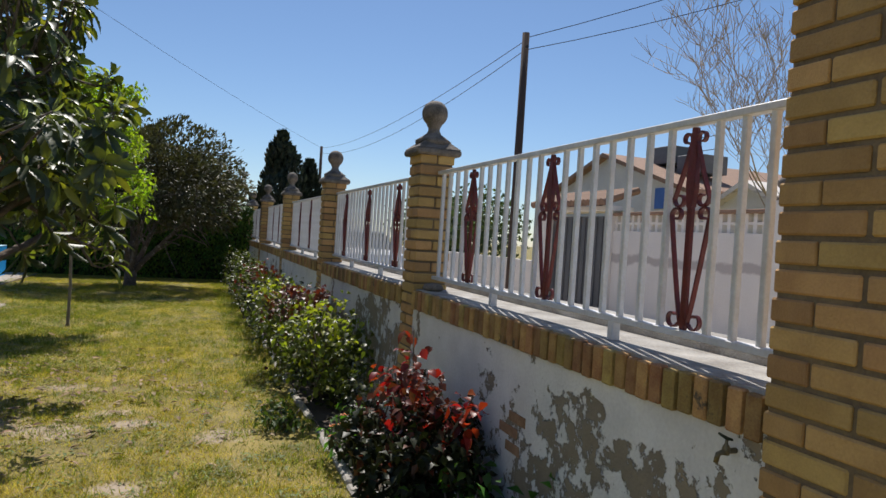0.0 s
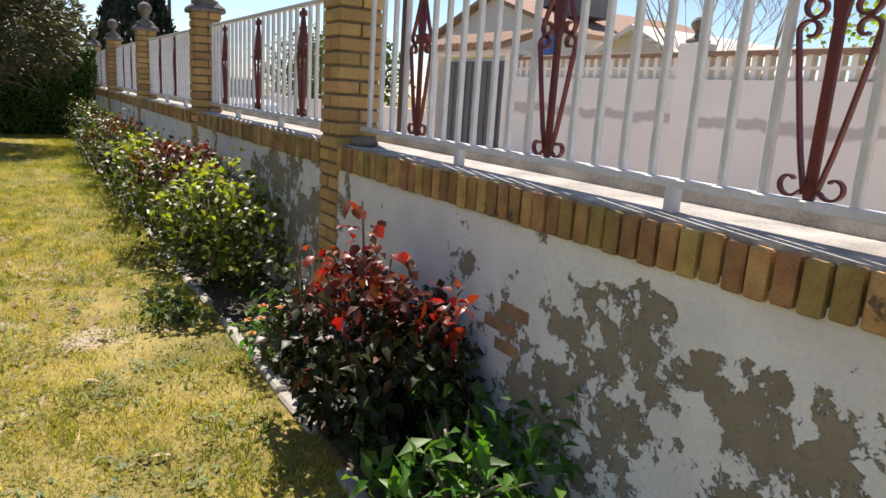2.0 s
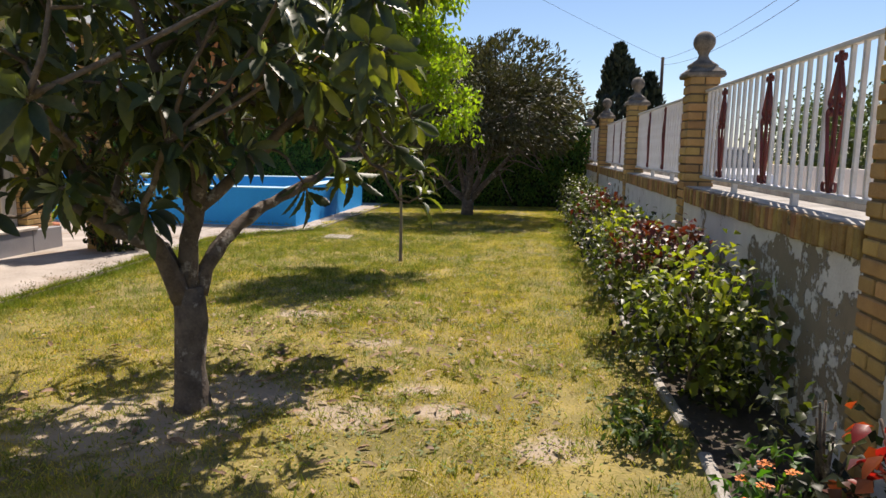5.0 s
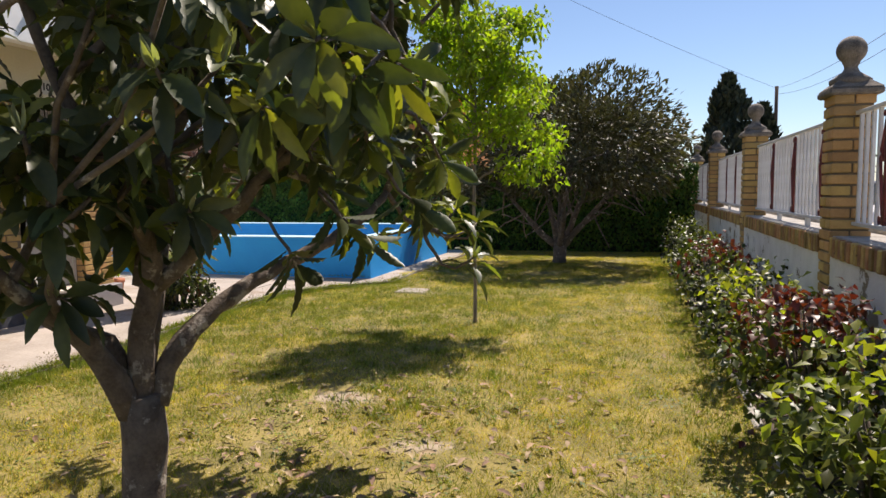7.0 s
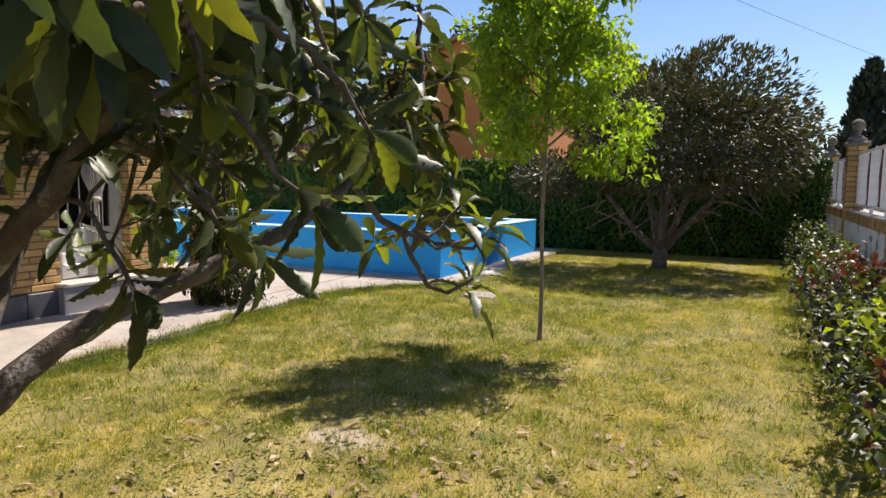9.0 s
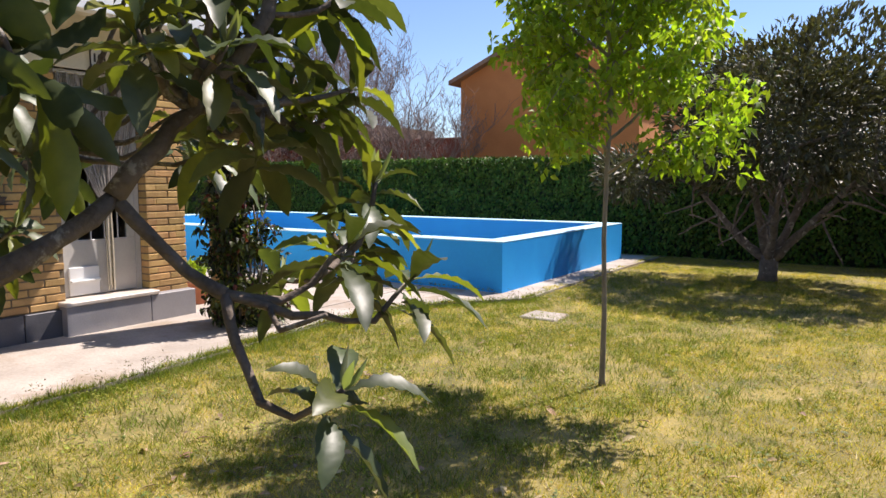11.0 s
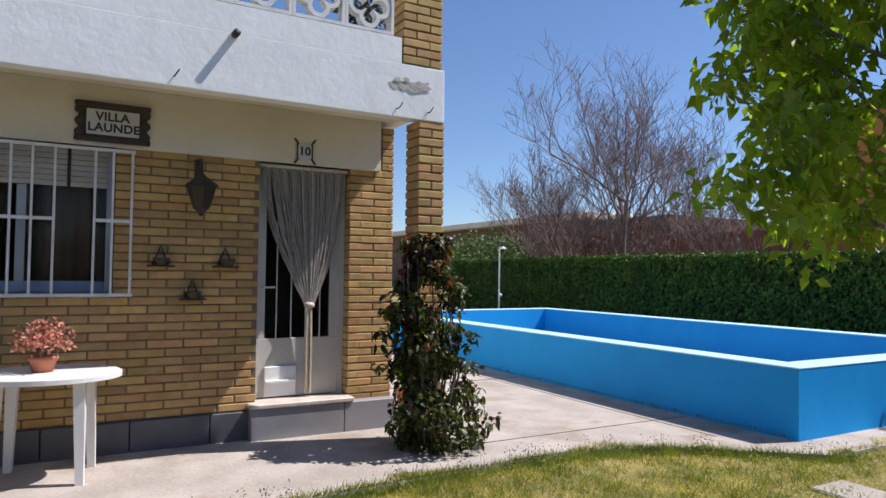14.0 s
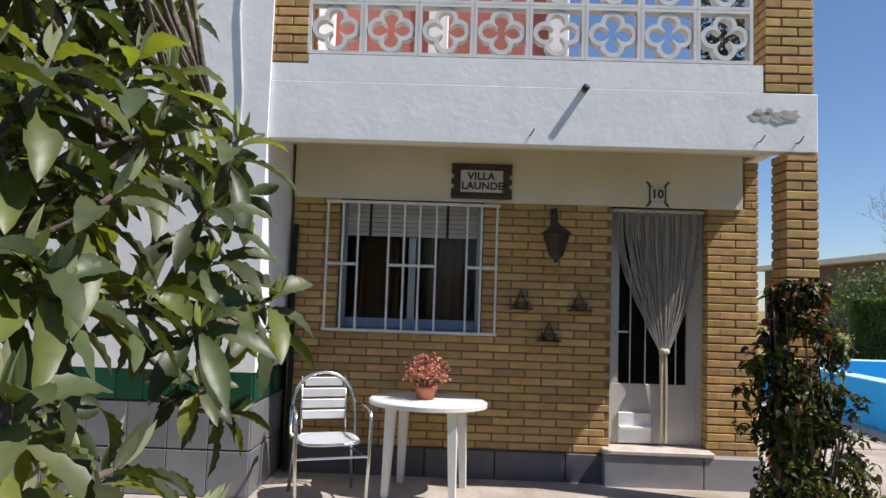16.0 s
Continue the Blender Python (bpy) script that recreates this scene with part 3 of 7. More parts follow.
# cable and drain pipe on the corner
solid("wall_cable", Build().tube([(BALCONY_X + 0.04, 8.13, 6.3), (BALCONY_X + 0.04, 8.15, 4.5), (BALCONY_X + 0.042, 8.12, 3.6), (BALCONY_X + 0.04, 8.17, 3.0), (BALCONY_X + 0.04, 8.16, 2.0)], 0.008, 6), M_IRON, "thin white cable running down the white wall", "cable")
solid("drain_hose", Build().tube([(HOUSE_X + 0.05, 8.44, 2.1), (HOUSE_X + 0.05, 8.43, 1.6), (HOUSE_X + 0.06, 8.45, 0.9), (HOUSE_X + 0.05, 8.44, 0.05)], 0.022, 8), M_CORE, "dark hose standing in the wall corner", "hose")

# upper terrace behind the pierced parapet
M_REDWALL = mat("red_terrace_paint", (0.47, 0.16, 0.13), (0.39, 0.125, 0.10), 0.8, 3, 50, 0.15)
solid("wall_terrace", Build().box(-5.15, -5.0, 8.38, 10.62, 2.98, 5.4), M_REDWALL, "red painted wall behind the terrace parapet", "wall", "structure")
for y, h in ((8.385, 5.4), (9.47, 5.4), (10.62, 5.45)):
    solid("terrace_pilaster", Build().soft_box(-4.998, -4.94, y, y + 0.19, 2.98, h, 0.01), M_WHITE, "white painted pilaster on the terrace wall", "pilaster", group="terrace pilasters")

# pierced concrete blocks of the parapet
def quatrefoil_block(s=0.405, t=0.09):
    """A square frame holding a four-lobed ring, open at the corners, as one mesh round its middle."""
    h, e = s / 2, 0.024
    b = Build()
    b.box(-t / 2, t / 2, -h, h, -h, -h + e).box(-t / 2, t / 2, -h, h, h - e, h)
    b.box(-t / 2, t / 2, -h, -h + e, -h + e, h - e).box(-t / 2, t / 2, h - e, h, -h + e, h - e)
    N, r, c = 96, s * 0.135, s * 0.215
    inner, outer = [], []
    for k in range(N):
        a = 2 * math.pi * k / N
        dx_, dz_ = math.cos(a), math.sin(a)
        for grow, dst in ((0.0, inner), (0.032, outer)):
            best = s * 0.10 + grow
            for lx, lz in ((c, 0), (-c, 0), (0, c), (0, -c)):
                bq = dx_ * lx + dz_ * lz
                disc = bq * bq - (lx * lx + lz * lz - (r + grow) ** 2)
                if disc > 0:
                    best = max(best, bq + math.sqrt(disc))
            best = min(best, (h - 0.01) / max(abs(dx_), abs(dz_)))
            dst.append((dx_ * best, dz_ * best))
    x = t / 2 - 0.006
    P = [(q, y, z) for q in (x, -x) for ring in (outer, inner) for y, z in ring]
    F = []
    for k in range(N):
        q = (k + 1) % N
        F += [(k, q, N + q, N + k), (2 * N + q, 2 * N + k, 3 * N + k, 3 * N + q), (q, k, 2 * N + k, 2 * N + q), (N + k, N + q, 3 * N + q, 3 * N + k)]
    return b.add(P, F)


M_BLOCK = mat("white_painted_block", (0.76, 0.75, 0.73), (0.66, 0.65, 0.63), 0.85, 5, 60, 0.2)
parapet = thing("terrace_parapet", "white parapet of pierced quatrefoil concrete blocks", "parapet", kind="structure")
qb = quatrefoil_block().mesh("pierced_block", M_BLOCK)
for r_ in range(3):
    for c_ in range(8):
        y, z = 8.63 + 0.4175 * (c_ + 0.5), 3.325 + 0.412 * (r_ + 0.5)
        piece("pierced_block", qb, parapet, BALCONY_X - 0.05, y, z, 0, (1, 1.025, 1.01))
solid("wall_parapet_rail", Build().soft_box(BALCONY_X - 0.15, BALCONY_X + 0.02, 8.37, 12.46, 4.565, 4.64, 0.01), M_WHITE, "white parapet rail", "rail", "structure")

# bricks
BL, BW, BH, CO = 0.238, 0.114, 0.058, 0.0715
stretcher = Build().soft_box(-BL / 2, BL / 2, -BW / 2, BW / 2, -BH / 2, BH / 2, 0.005).mesh("brick", M_BRICK)


def column(name, parent, cx, cy, z0, z1, material):
    """A pier of four bricks a course, turned course by course."""
    part("mortar_core", Build().box(cx - 0.168, cx + 0.168, cy - 0.168, cy + 0.168, z0, z1), material, parent, "grey mortar")
    k = 0
    z = z0 + CO / 2
    while z < z1 - 0.01:
        for a in range(4):
            ang = a * math.pi / 2
            s = 1 if k % 2 else -1
            ox, oy = s * 0.0615, -0.1235
            piece("brick", stretcher, parent, cx + ox * math.cos(ang) - oy * math.sin(ang) + random.uniform(-.002, .002), cy + ox * math.sin(ang) + oy * math.cos(ang) + random.uniform(-.002, .002), z, ang)
        z += CO
        k += 1


def slim_column(parent, cx, cy, z0, z1):
    """A pier of two bricks a course, turned course by course."""
    part("mortar_core", Build().box(cx - 0.109, cx + 0.109, cy - 0.109, cy + 0.109, z0, z1), M_MORTAR, parent, "dark raked mortar")
    z, k = z0 + CO / 2, 0
    while z < z1 - 0.01:
        for s_ in (-1, 1):
            j = random.uniform(-0.003, 0.003)
            if k % 2:
                piece("brick", stretcher, parent, cx + j, cy + s_ * 0.062, z, random.uniform(-.008, .008))
            else:
                piece("brick", stretcher, parent, cx + s_ * 0.062, cy + j, z, math.pi / 2 + random.uniform(-.008, .008))
        z += CO
        k += 1


porch = thing("porch_column", "square yellow brick porch column under the balcony", "column", kind="structure")
slim_column(porch, BALCONY_X - 0.125, 12.328, 0.03, 2.67)
upier = thing("parapet_pier", "yellow brick pier at the end of the parapet", "pier", group="parapet piers", kind="structure")
column("brick", upier, BALCONY_X - 0.18, 12.235, 3.115, 4.6, M_MORTAR)
upier2 = thing("parapet_pier", "yellow brick pier beside the white wall", "pier", group="parapet piers", kind="structure")
column("brick", upier2, BALCONY_X - 0.18, 8.455, 3.25, 4.6, M_MORTAR)

# front wall bricks in running bond, facing +x
def front_bricks():
    pitch, length, course = 0.269, 0.257, 0.0672
    row = 0
    z = 0.27 + course / 2
    while z < 2.75:
        y = HY0 - (pitch / 2 if row % 2 else 0)
        while y < HY1:
            spans = [(max(y, HY0), min(y + length, HY1))]
            for a, c, z0, z1 in ((WY0, WY1, WZ0, WZ1 + 0.3), (DY0, DY1, DZ0 - 0.06, HT + 0.3)):
                if z0 < z < z1:
                    spans = [q for s0, s1 in spans for q in ((s0, min(s1, a)), (max(s0, c), s1)) if q[1] - q[0] > 0.03]
            for s0, s1 in spans:
                if s1 - s0 < 0.03 or (z > HT + 0.005 and s0 < 12.2):
                    continue
                ob = piece("brick", stretcher, front, HOUSE_X - BW / 2 + random.uniform(-0.002, 0.003), (s0 + s1) / 2, z, math.pi / 2, ((s1 - s0) / BL, 1, 0.96))
            y += pitch
        # reveal of the door and the free corner of the wall
        for k in range(2):
            piece("brick", stretcher, front, HOUSE_X - 0.06 - 0.13 * k, DY1 + BW / 2 - 0.004, z, 0, (0.5, 1, 0.96)) if DZ0 < z < HT else None
            piece("brick", stretcher, front, HOUSE_X - 0.06 - 0.13 * k, HY1 - BW / 2 + 0.003, z, 0, (0.5, 1, 0.96))
        z += course
        row += 1


# plinth and step
plinth = thing("wall_plinth", "dark grey tiled plinth along the house front", "plinth", kind="structure")
tp = Build().soft_box(-0.03, 0.03, -0.29, 0.29, 0, 0.235, 0.004).mesh("plinth_tile", M_PLINTH)
for i in range(5):
    piece("plinth_tile", tp, plinth, HOUSE_X + 0.005, HY0 + 0.14 + 0.583 * (i + 0.3), 0.03, 0, (1, 0.99, 1))
step = thing("door_step", "grey tiled door step with a marble threshold", "step", kind="structure")
part("riser", Build().soft_box(HOUSE_X - 0.1, HOUSE_X + 0.115, 11.06, 11.86, 0.03, 0.29, 0.005), M_STEP, step)
part("riser", Build().soft_box(HOUSE_X - 0.1, HOUSE_X + 0.115, 11.866, 12.36, 0.03, 0.29, 0.005), M_STEP, step)
part("threshold", Build().soft_box(HOUSE_X - 0.3, HOUSE_X + 0.13, 11.05, 11.95, 0.292, 0.33, 0.008), M_MARBLE, step, "worn pale marble threshold")

# door: metal and glass, with a string curtain tied in the middle
M_DOOR = mat("off_white_door_paint", (0.66, 0.63, 0.58), (0.58, 0.55, 0.50), 0.45, 3, 50, 0.05)
M_STRING = mat("grey_curtain_string", (0.40, 0.36, 0.32), (0.28, 0.25, 0.22), 0.9, 20, 90, 0.2, island=0.25)
M_TIE = mat("cream_curtain_string", (0.62, 0.55, 0.43), (0.5, 0.44, 0.33), 0.9, 20, 90, 0.2, island=0.2)
M_GLASS = bpy.data.materials.new("window_glass")
M_GLASS.use_nodes = True
gb = M_GLASS.node_tree.nodes["Principled BSDF"]
gb.inputs["Transmission Weight"].default_value = 1.0
gb.inputs["Roughness"].default_value = 0.02
gb.inputs["IOR"].default_value = 1.25
gb.inputs["Base Color"].default_value = (0.55, 0.55, 0.52, 1)
door = thing("door_1", "closed off-white metal door with barred glass", "door", kind="structure")
dx = HOUSE_X - 0.16
part("door_frame", Build().box(dx - 0.03, dx + 0.03, DY0, DY0 + 0.05, 0.33, HT).box(dx - 0.03, dx + 0.03, DY1 - 0.05, DY1, 0.33, HT).box(dx - 0.03, dx + 0.03, DY0 + 0.05, DY1 - 0.05, HT - 0.05, HT), M_DOOR, door)
part("lower_panel", Build().soft_box(dx - 0.02, dx + 0.022, DY0 + 0.05, DY1 - 0.05, 0.335, 0.84, 0.005), M_DOOR, door)
part("raised_field", Build().soft_box(dx + 0.02, dx + 0.045, DY0 + 0.10, DY0 + 0.38, 0.345, 0.60, 0.006), M_WHITE, door, "small white metal plate")
part("plate_lip", Build().soft_box(dx + 0.045, dx + 0.075, DY0 + 0.105, DY0 + 0.375, 0.465, 0.485, 0.004), M_WHITE, door, "white folded lip of the plate")
part("stile", Build().box(dx - 0.02, dx + 0.02, DY0 + 0.05, DY0 + 0.10, 0.84, HT - 0.05), M_DOOR, door)
part("stile", Build().box(dx - 0.02, dx + 0.02, DY1 - 0.13, DY1 - 0.05, 0.84, HT - 0.05), M_DOOR, door)
pane = part("pane", Build().box(dx - 0.006, dx, DY0 + 0.10, DY1 - 0.13, 0.84, HT - 0.05), M_GLASS, door, "dark door glass")
pane.visible_shadow = False
for k in range(4):
    y = DY0 + 0.2 + 0.13 * k
    part("bar", Build().tube([(dx + 0.018, y, 0.84), (dx + 0.018, y, HT - 0.05)], 0.007, 6), M_IRON, door)
part("handle", Build().tube([(dx + 0.02, DY0 + 0.075, 1.28), (dx + 0.07, DY0 + 0.075, 1.28), (dx + 0.07, DY0 + 0.17, 1.28)], 0.009, 8), M_IRON, door, "white lever handle")
curtain = thing("string_curtain", "grey string door curtain gathered and tied below the middle", "curtain")
part("curtain_rail", Build().soft_box(HOUSE_X - 0.09, HOUSE_X - 0.05, DY0 + 0.01, DY1 - 0.01, HT - 0.035, HT - 0.005, 0.005), M_DOOR, curtain)
NS = 84
tie_y, tie_z = DY0 + 0.47, 1.12
cb, tbn = Build(), Build()
for i in range(NS):
    t = i / (NS - 1)
    y0 = DY0 + 0.03 + (DY1 - DY0 - 0.06) * t
    yt = tie_y + (t - 0.5) * 0.075
    bow = 0.06 * math.sin(math.pi * 0.5) * (t - 0.45)
    x0 = HOUSE_X - 0.07 + random.uniform(-0.008, 0.008)
    pts = []
    for k in range(7):
        u = k / 6
        e = u ** (1.25 + 0.4 * random.random())
        pts.append((x0 + 0.015 * math.sin(9 * t * 6.28) * (1 - u), y0 + (yt - y0) * e + bow * math.sin(math.pi * u), HT - 0.03 + (tie_z - HT + 0.03) * u))
    cb.tube(pts, 0.0048, 4, False)
for i in range(26):
    a, r = random.uniform(0, 6.28), 0.035 * math.sqrt(random.random())
    tbn.tube([(HOUSE_X - 0.07 + r * math.cos(a) * 0.5, tie_y + r * math.sin(a) * 0.8, tie_z), (HOUSE_X - 0.07 + r * math.cos(a), tie_y + r * math.sin(a) * 1.1, 0.75),
              (HOUSE_X - 0.07 + r * math.cos(a), tie_y + r * math.sin(a), 0.36 + random.uniform(0, 0.06))], 0.006, 4, False)
tagged(part("string_fringe", cb, M_STRING, curtain), kind="stuff")
tagged(part("gathered_fringe", tbn, M_TIE, curtain, "cream gathered string ends"), kind="stuff")
part("tie", Build().lathe([(0.030, 0), (0.046, 0.012), (0.046, 0.035), (0.030, 0.05)], 14, (HOUSE_X - 0.07, tie_y, tie_z - 0.02)), M_TIE, curtain, "cream knotted tie", True)

# window with roller blind, sliding sashes, brown curtains and a white grille
M_BLIND = mat("grey_blind_slat", (0.46, 0.43, 0.40), (0.38, 0.36, 0.33), 0.7, 6, 60, 0.1, obj_random=0.06)
M_ALU = mat("grey_aluminium", (0.42, 0.44, 0.47), (0.36, 0.38, 0.41), 0.4, 5, 60, 0.05, metal=0.6)
M_BROWN = mat("brown_curtain_cloth", (0.20, 0.10, 0.045), (0.13, 0.065, 0.03), 0.95, 6, 90, 0.3)
M_INKSTRAP = mat("black_strap", (0.03, 0.022, 0.02), (0.02, 0.016, 0.015), 0.8, 8, 60, 0.1)
M_BLUE = mat("pale_blue_sill", (0.28, 0.36, 0.48), (0.22, 0.29, 0.40), 0.6, 4, 50, 0.1)
win = thing("window_1", "sliding window with half-lowered grey blind", "window", kind="structure")
wx = HOUSE_X - 0.17
part("window_frame", Build().box(wx - 0.03, wx + 0.03, WY0, WY0 + 0.05, WZ0, WZ1).box(wx - 0.03, wx + 0.03, WY1 - 0.05, WY1, WZ0, WZ1).box(wx - 0.03, wx + 0.03, WY0 + 0.05, WY1 - 0.05, WZ1 - 0.05, WZ1).box(wx - 0.03, wx + 0.03, WY0 + 0.05, WY1 - 0.05, WZ0, WZ0 + 0.05), M_ALU, win)
part("mullion", Build().box(wx - 0.02, wx + 0.025, 9.39, 9.45, WZ0 + 0.05, WZ1 - 0.05), M_ALU, win)
part("sill_rail", Build().soft_box(wx - 0.028, wx + 0.036, WY0 + 0.052, WY1 - 0.052, WZ0 + 0.004, WZ0 + 0.085, 0.004), M_BLUE, win, "pale blue lower window rail")
part("window_sill", Build().soft_box(wx - 0.05, HOUSE_X + 0.03, WY0 - 0.03, WY1 + 0.03, WZ0 - 0.035, WZ0 - 0.002, 0.006), M_BLUE, win, "pale blue painted sill")
for a, c in ((WY0 + 0.05, 9.39), (9.45, WY1 - 0.05)):
    q = part("pane", Build().box(wx - 0.004, wx + 0.002, a, c, WZ0 + 0.05, WZ1 - 0.05), M_GLASS, win)
    q.visible_shadow = False
slat = Build().soft_box(-0.006, 0.006, -0.57, 0.57, -0.019, 0.019, 0.004).mesh("slat", M_BLIND)
for k in range(7):
    piece("slat", slat, win, wx + 0.05, (WY0 + WY1) / 2, WZ1 - 0.03 - 0.041 * k)
for y in (9.05, 9.72):
    part("blind_strap", Build().box(wx + 0.058, wx + 0.062, y - 0.012, y + 0.012, 2.03, WZ1), M_INKSTRAP, win, "dark blind strap")
for y0, y1 in ((8.96, 9.30), (9.56, 9.93)):
    q = Build()
    N = 24
    pts = [(wx - 0.09 + 0.018 * math.sin(k * 1.1), y0 + (y1 - y0) * k / N) for k in range(N + 1)]
    q.add([(x, y, z) for z in (1.22, 2.3) for x, y in pts], [(k, k + 1, N + 2 + k, N + 1 + k) for k in range(N)])
    solid("window_curtain", q, M_BROWN, "brown cloth curtain behind the window glass", "curtain", group="window curtains", smooth=True)
grille = thing("window_grille", "white painted iron window grille", "grille")
gx = HOUSE_X + 0.07
bars = [8.71, 8.84, 8.97, 9.23, 9.36, 9.49, 9.63, 9.89, 10.01, 10.14]
for y in bars:
    part("bar", Build().soft_box(gx - 0.008, gx + 0.008, y - 0.009, y + 0.009, 1.23, 2.30, 0.003), M_IRON, grille)
for z in (1.225, 2.305):
    part("rail", Build().soft_box(gx - 0.009, gx + 0.009, 8.69, 10.16, z - 0.012, z + 0.012, 0.003), M_IRON, grille)
for a, c in ((8.71, 8.97), (9.23, 9.63), (9.89, 10.14)):
    part("cross_bar", Build().soft_box(gx - 0.0065, gx + 0.0065, a + 0.01, c - 0.01, 1.765, 1.79, 0.003), M_IRON, grille)
for y in (8.70, 10.15):
    for z in (1.35, 2.2):
        part("wall_pin", Build().tube([(HOUSE_X - 0.01, y, z), (gx, y, z)], 0.008, 6), M_IRON, grille)

# ---- fence on the wall: brick pillars with stone balls, white railing, red wrought-iron ornaments ----
PILLARS = [7.28, 10.65, 14.2, 17.95, 21.7]
PXC = 2.862
BALL = [(0.0, 0.0)] + [(0.112, 0.0), (0.122, 0.02), (0.122, 0.035), (0.085, 0.06), (0.05, 0.085), (0.038, 0.11), (0.042, 0.128), (0.05, 0.14)]
BALL += [(0.088 * math.sin(a), 0.222 - 0.088 * math.cos(a)) for a in [0.62 + 0.2 * k for k in range(13)]] + [(0.002, 0.31)]
ballm = Build().lathe(BALL[1:], 22).mesh("ball_finial", M_STONE, True)
capm = Build()
capm.soft_box(-0.155, 0.155, -0.155, 0.155, 0, 0.045, 0.012)
capm.add([(-.15, -.15, .045), (.15, -.15, .045), (.15, .15, .045), (-.15, .15, .045), (-.07, -.07, .11), (.07, -.07, .11), (.07, .07, .11), (-.07, .07, .11)],
         [(0, 1, 5, 4), (1, 2, 6, 5), (2, 3, 7, 6), (3, 0, 4, 7), (4, 5, 6, 7)])
capm = capm.mesh("cap", M_STONE)


def pillar(y, z_top=1.93):
    p = thing("fence_pillar", "yellow brick fence pillar with a weathered stone ball on top", "pillar", "fence pillars", "structure")
    part("mortar_core", Build().box(PXC - 0.108, PXC + 0.108, y - 0.108, y + 0.108, 0.0, z_top), M_MORTAR, p, "dark raked mortar")
    z, k = CO / 2, 0
    while z < z_top - 0.02:
        for s in (-1, 1):
            j = random.uniform(-0.004, 0.004)
            if k % 2:
                piece("brick", stretcher, p, PXC + j, y + s * 0.062, z, random.uniform(-.01, .01))
            else:
                piece("brick", stretcher, p, PXC + s * 0.062, y + j, z, math.pi / 2 + random.uniform(-.01, .01))
        z += CO
        k += 1
    c = piece("cap", capm, p, PXC, y, z_top - 0.01)
    piece("ball_finial", ballm, p, PXC, y, z_top + 0.06, random.random() * 6)
    return p


for y in PILLARS:
    pillar(y)
big = thing("fence_pillar", "broad yellow brick pier at the end of the railing", "pillar", "fence pillars", "structure")
part("mortar_core", Build().box(2.745, 3.12, 3.38, 4.23, 0, 2.6), M_MORTAR, big, "dark raked mortar")
for k in range(36):
    z = CO * (k + 0.5)
    y = 4.24 - (0.125 if k % 2 else 0)
    if k % 2:
        piece("brick", stretcher, big, 2.736 + BW / 2, 4.24 - 0.06, z, math.pi / 2, (0.5, 1, 1))
    for i in range(3):
        piece("brick", stretcher, big, 2.736 + BW / 2 + random.uniform(-.003, .003), y - BL / 2 - i * (BL + 0.014), z, math.pi / 2)
    piece("brick", stretcher, big, 3.01, 4.24 - BW / 2, z, 0)

# soldier bricks under the coping
sold = Build().soft_box(-0.05, 0.075, -0.0265, 0.0265, -0.06, 0.06, 0.005).mesh("edge_brick", M_SOLDIER)
edging = thing("brick_edging", "row of upright yellow and red bricks along the wall top", "brick edging", kind="structure")
y, k = 4.28, 0
while y < 23.9:
    if min(abs(y - p) for p in PILLARS) > 0.14:
        o = piece("edge_brick", sold, edging, FENCE_X + 0.03 + random.uniform(-.004, .004), y, 0.967 + random.uniform(-.004, .004), random.uniform(-.03, .03))
    y += 0.0645
    k += 1


def spiral(c, r0, r1, a0, turns, sy=1, n=14):
    return [(0, c[0] + sy * (r0 + (r1 - r0) * k / n) * math.cos(a0 + turns * 6.283 * k / n), c[1] + (r0 + (r1 - r0) * k / n) * math.sin(a0 + turns * 6.283 * k / n)) for k in range(n + 1)]


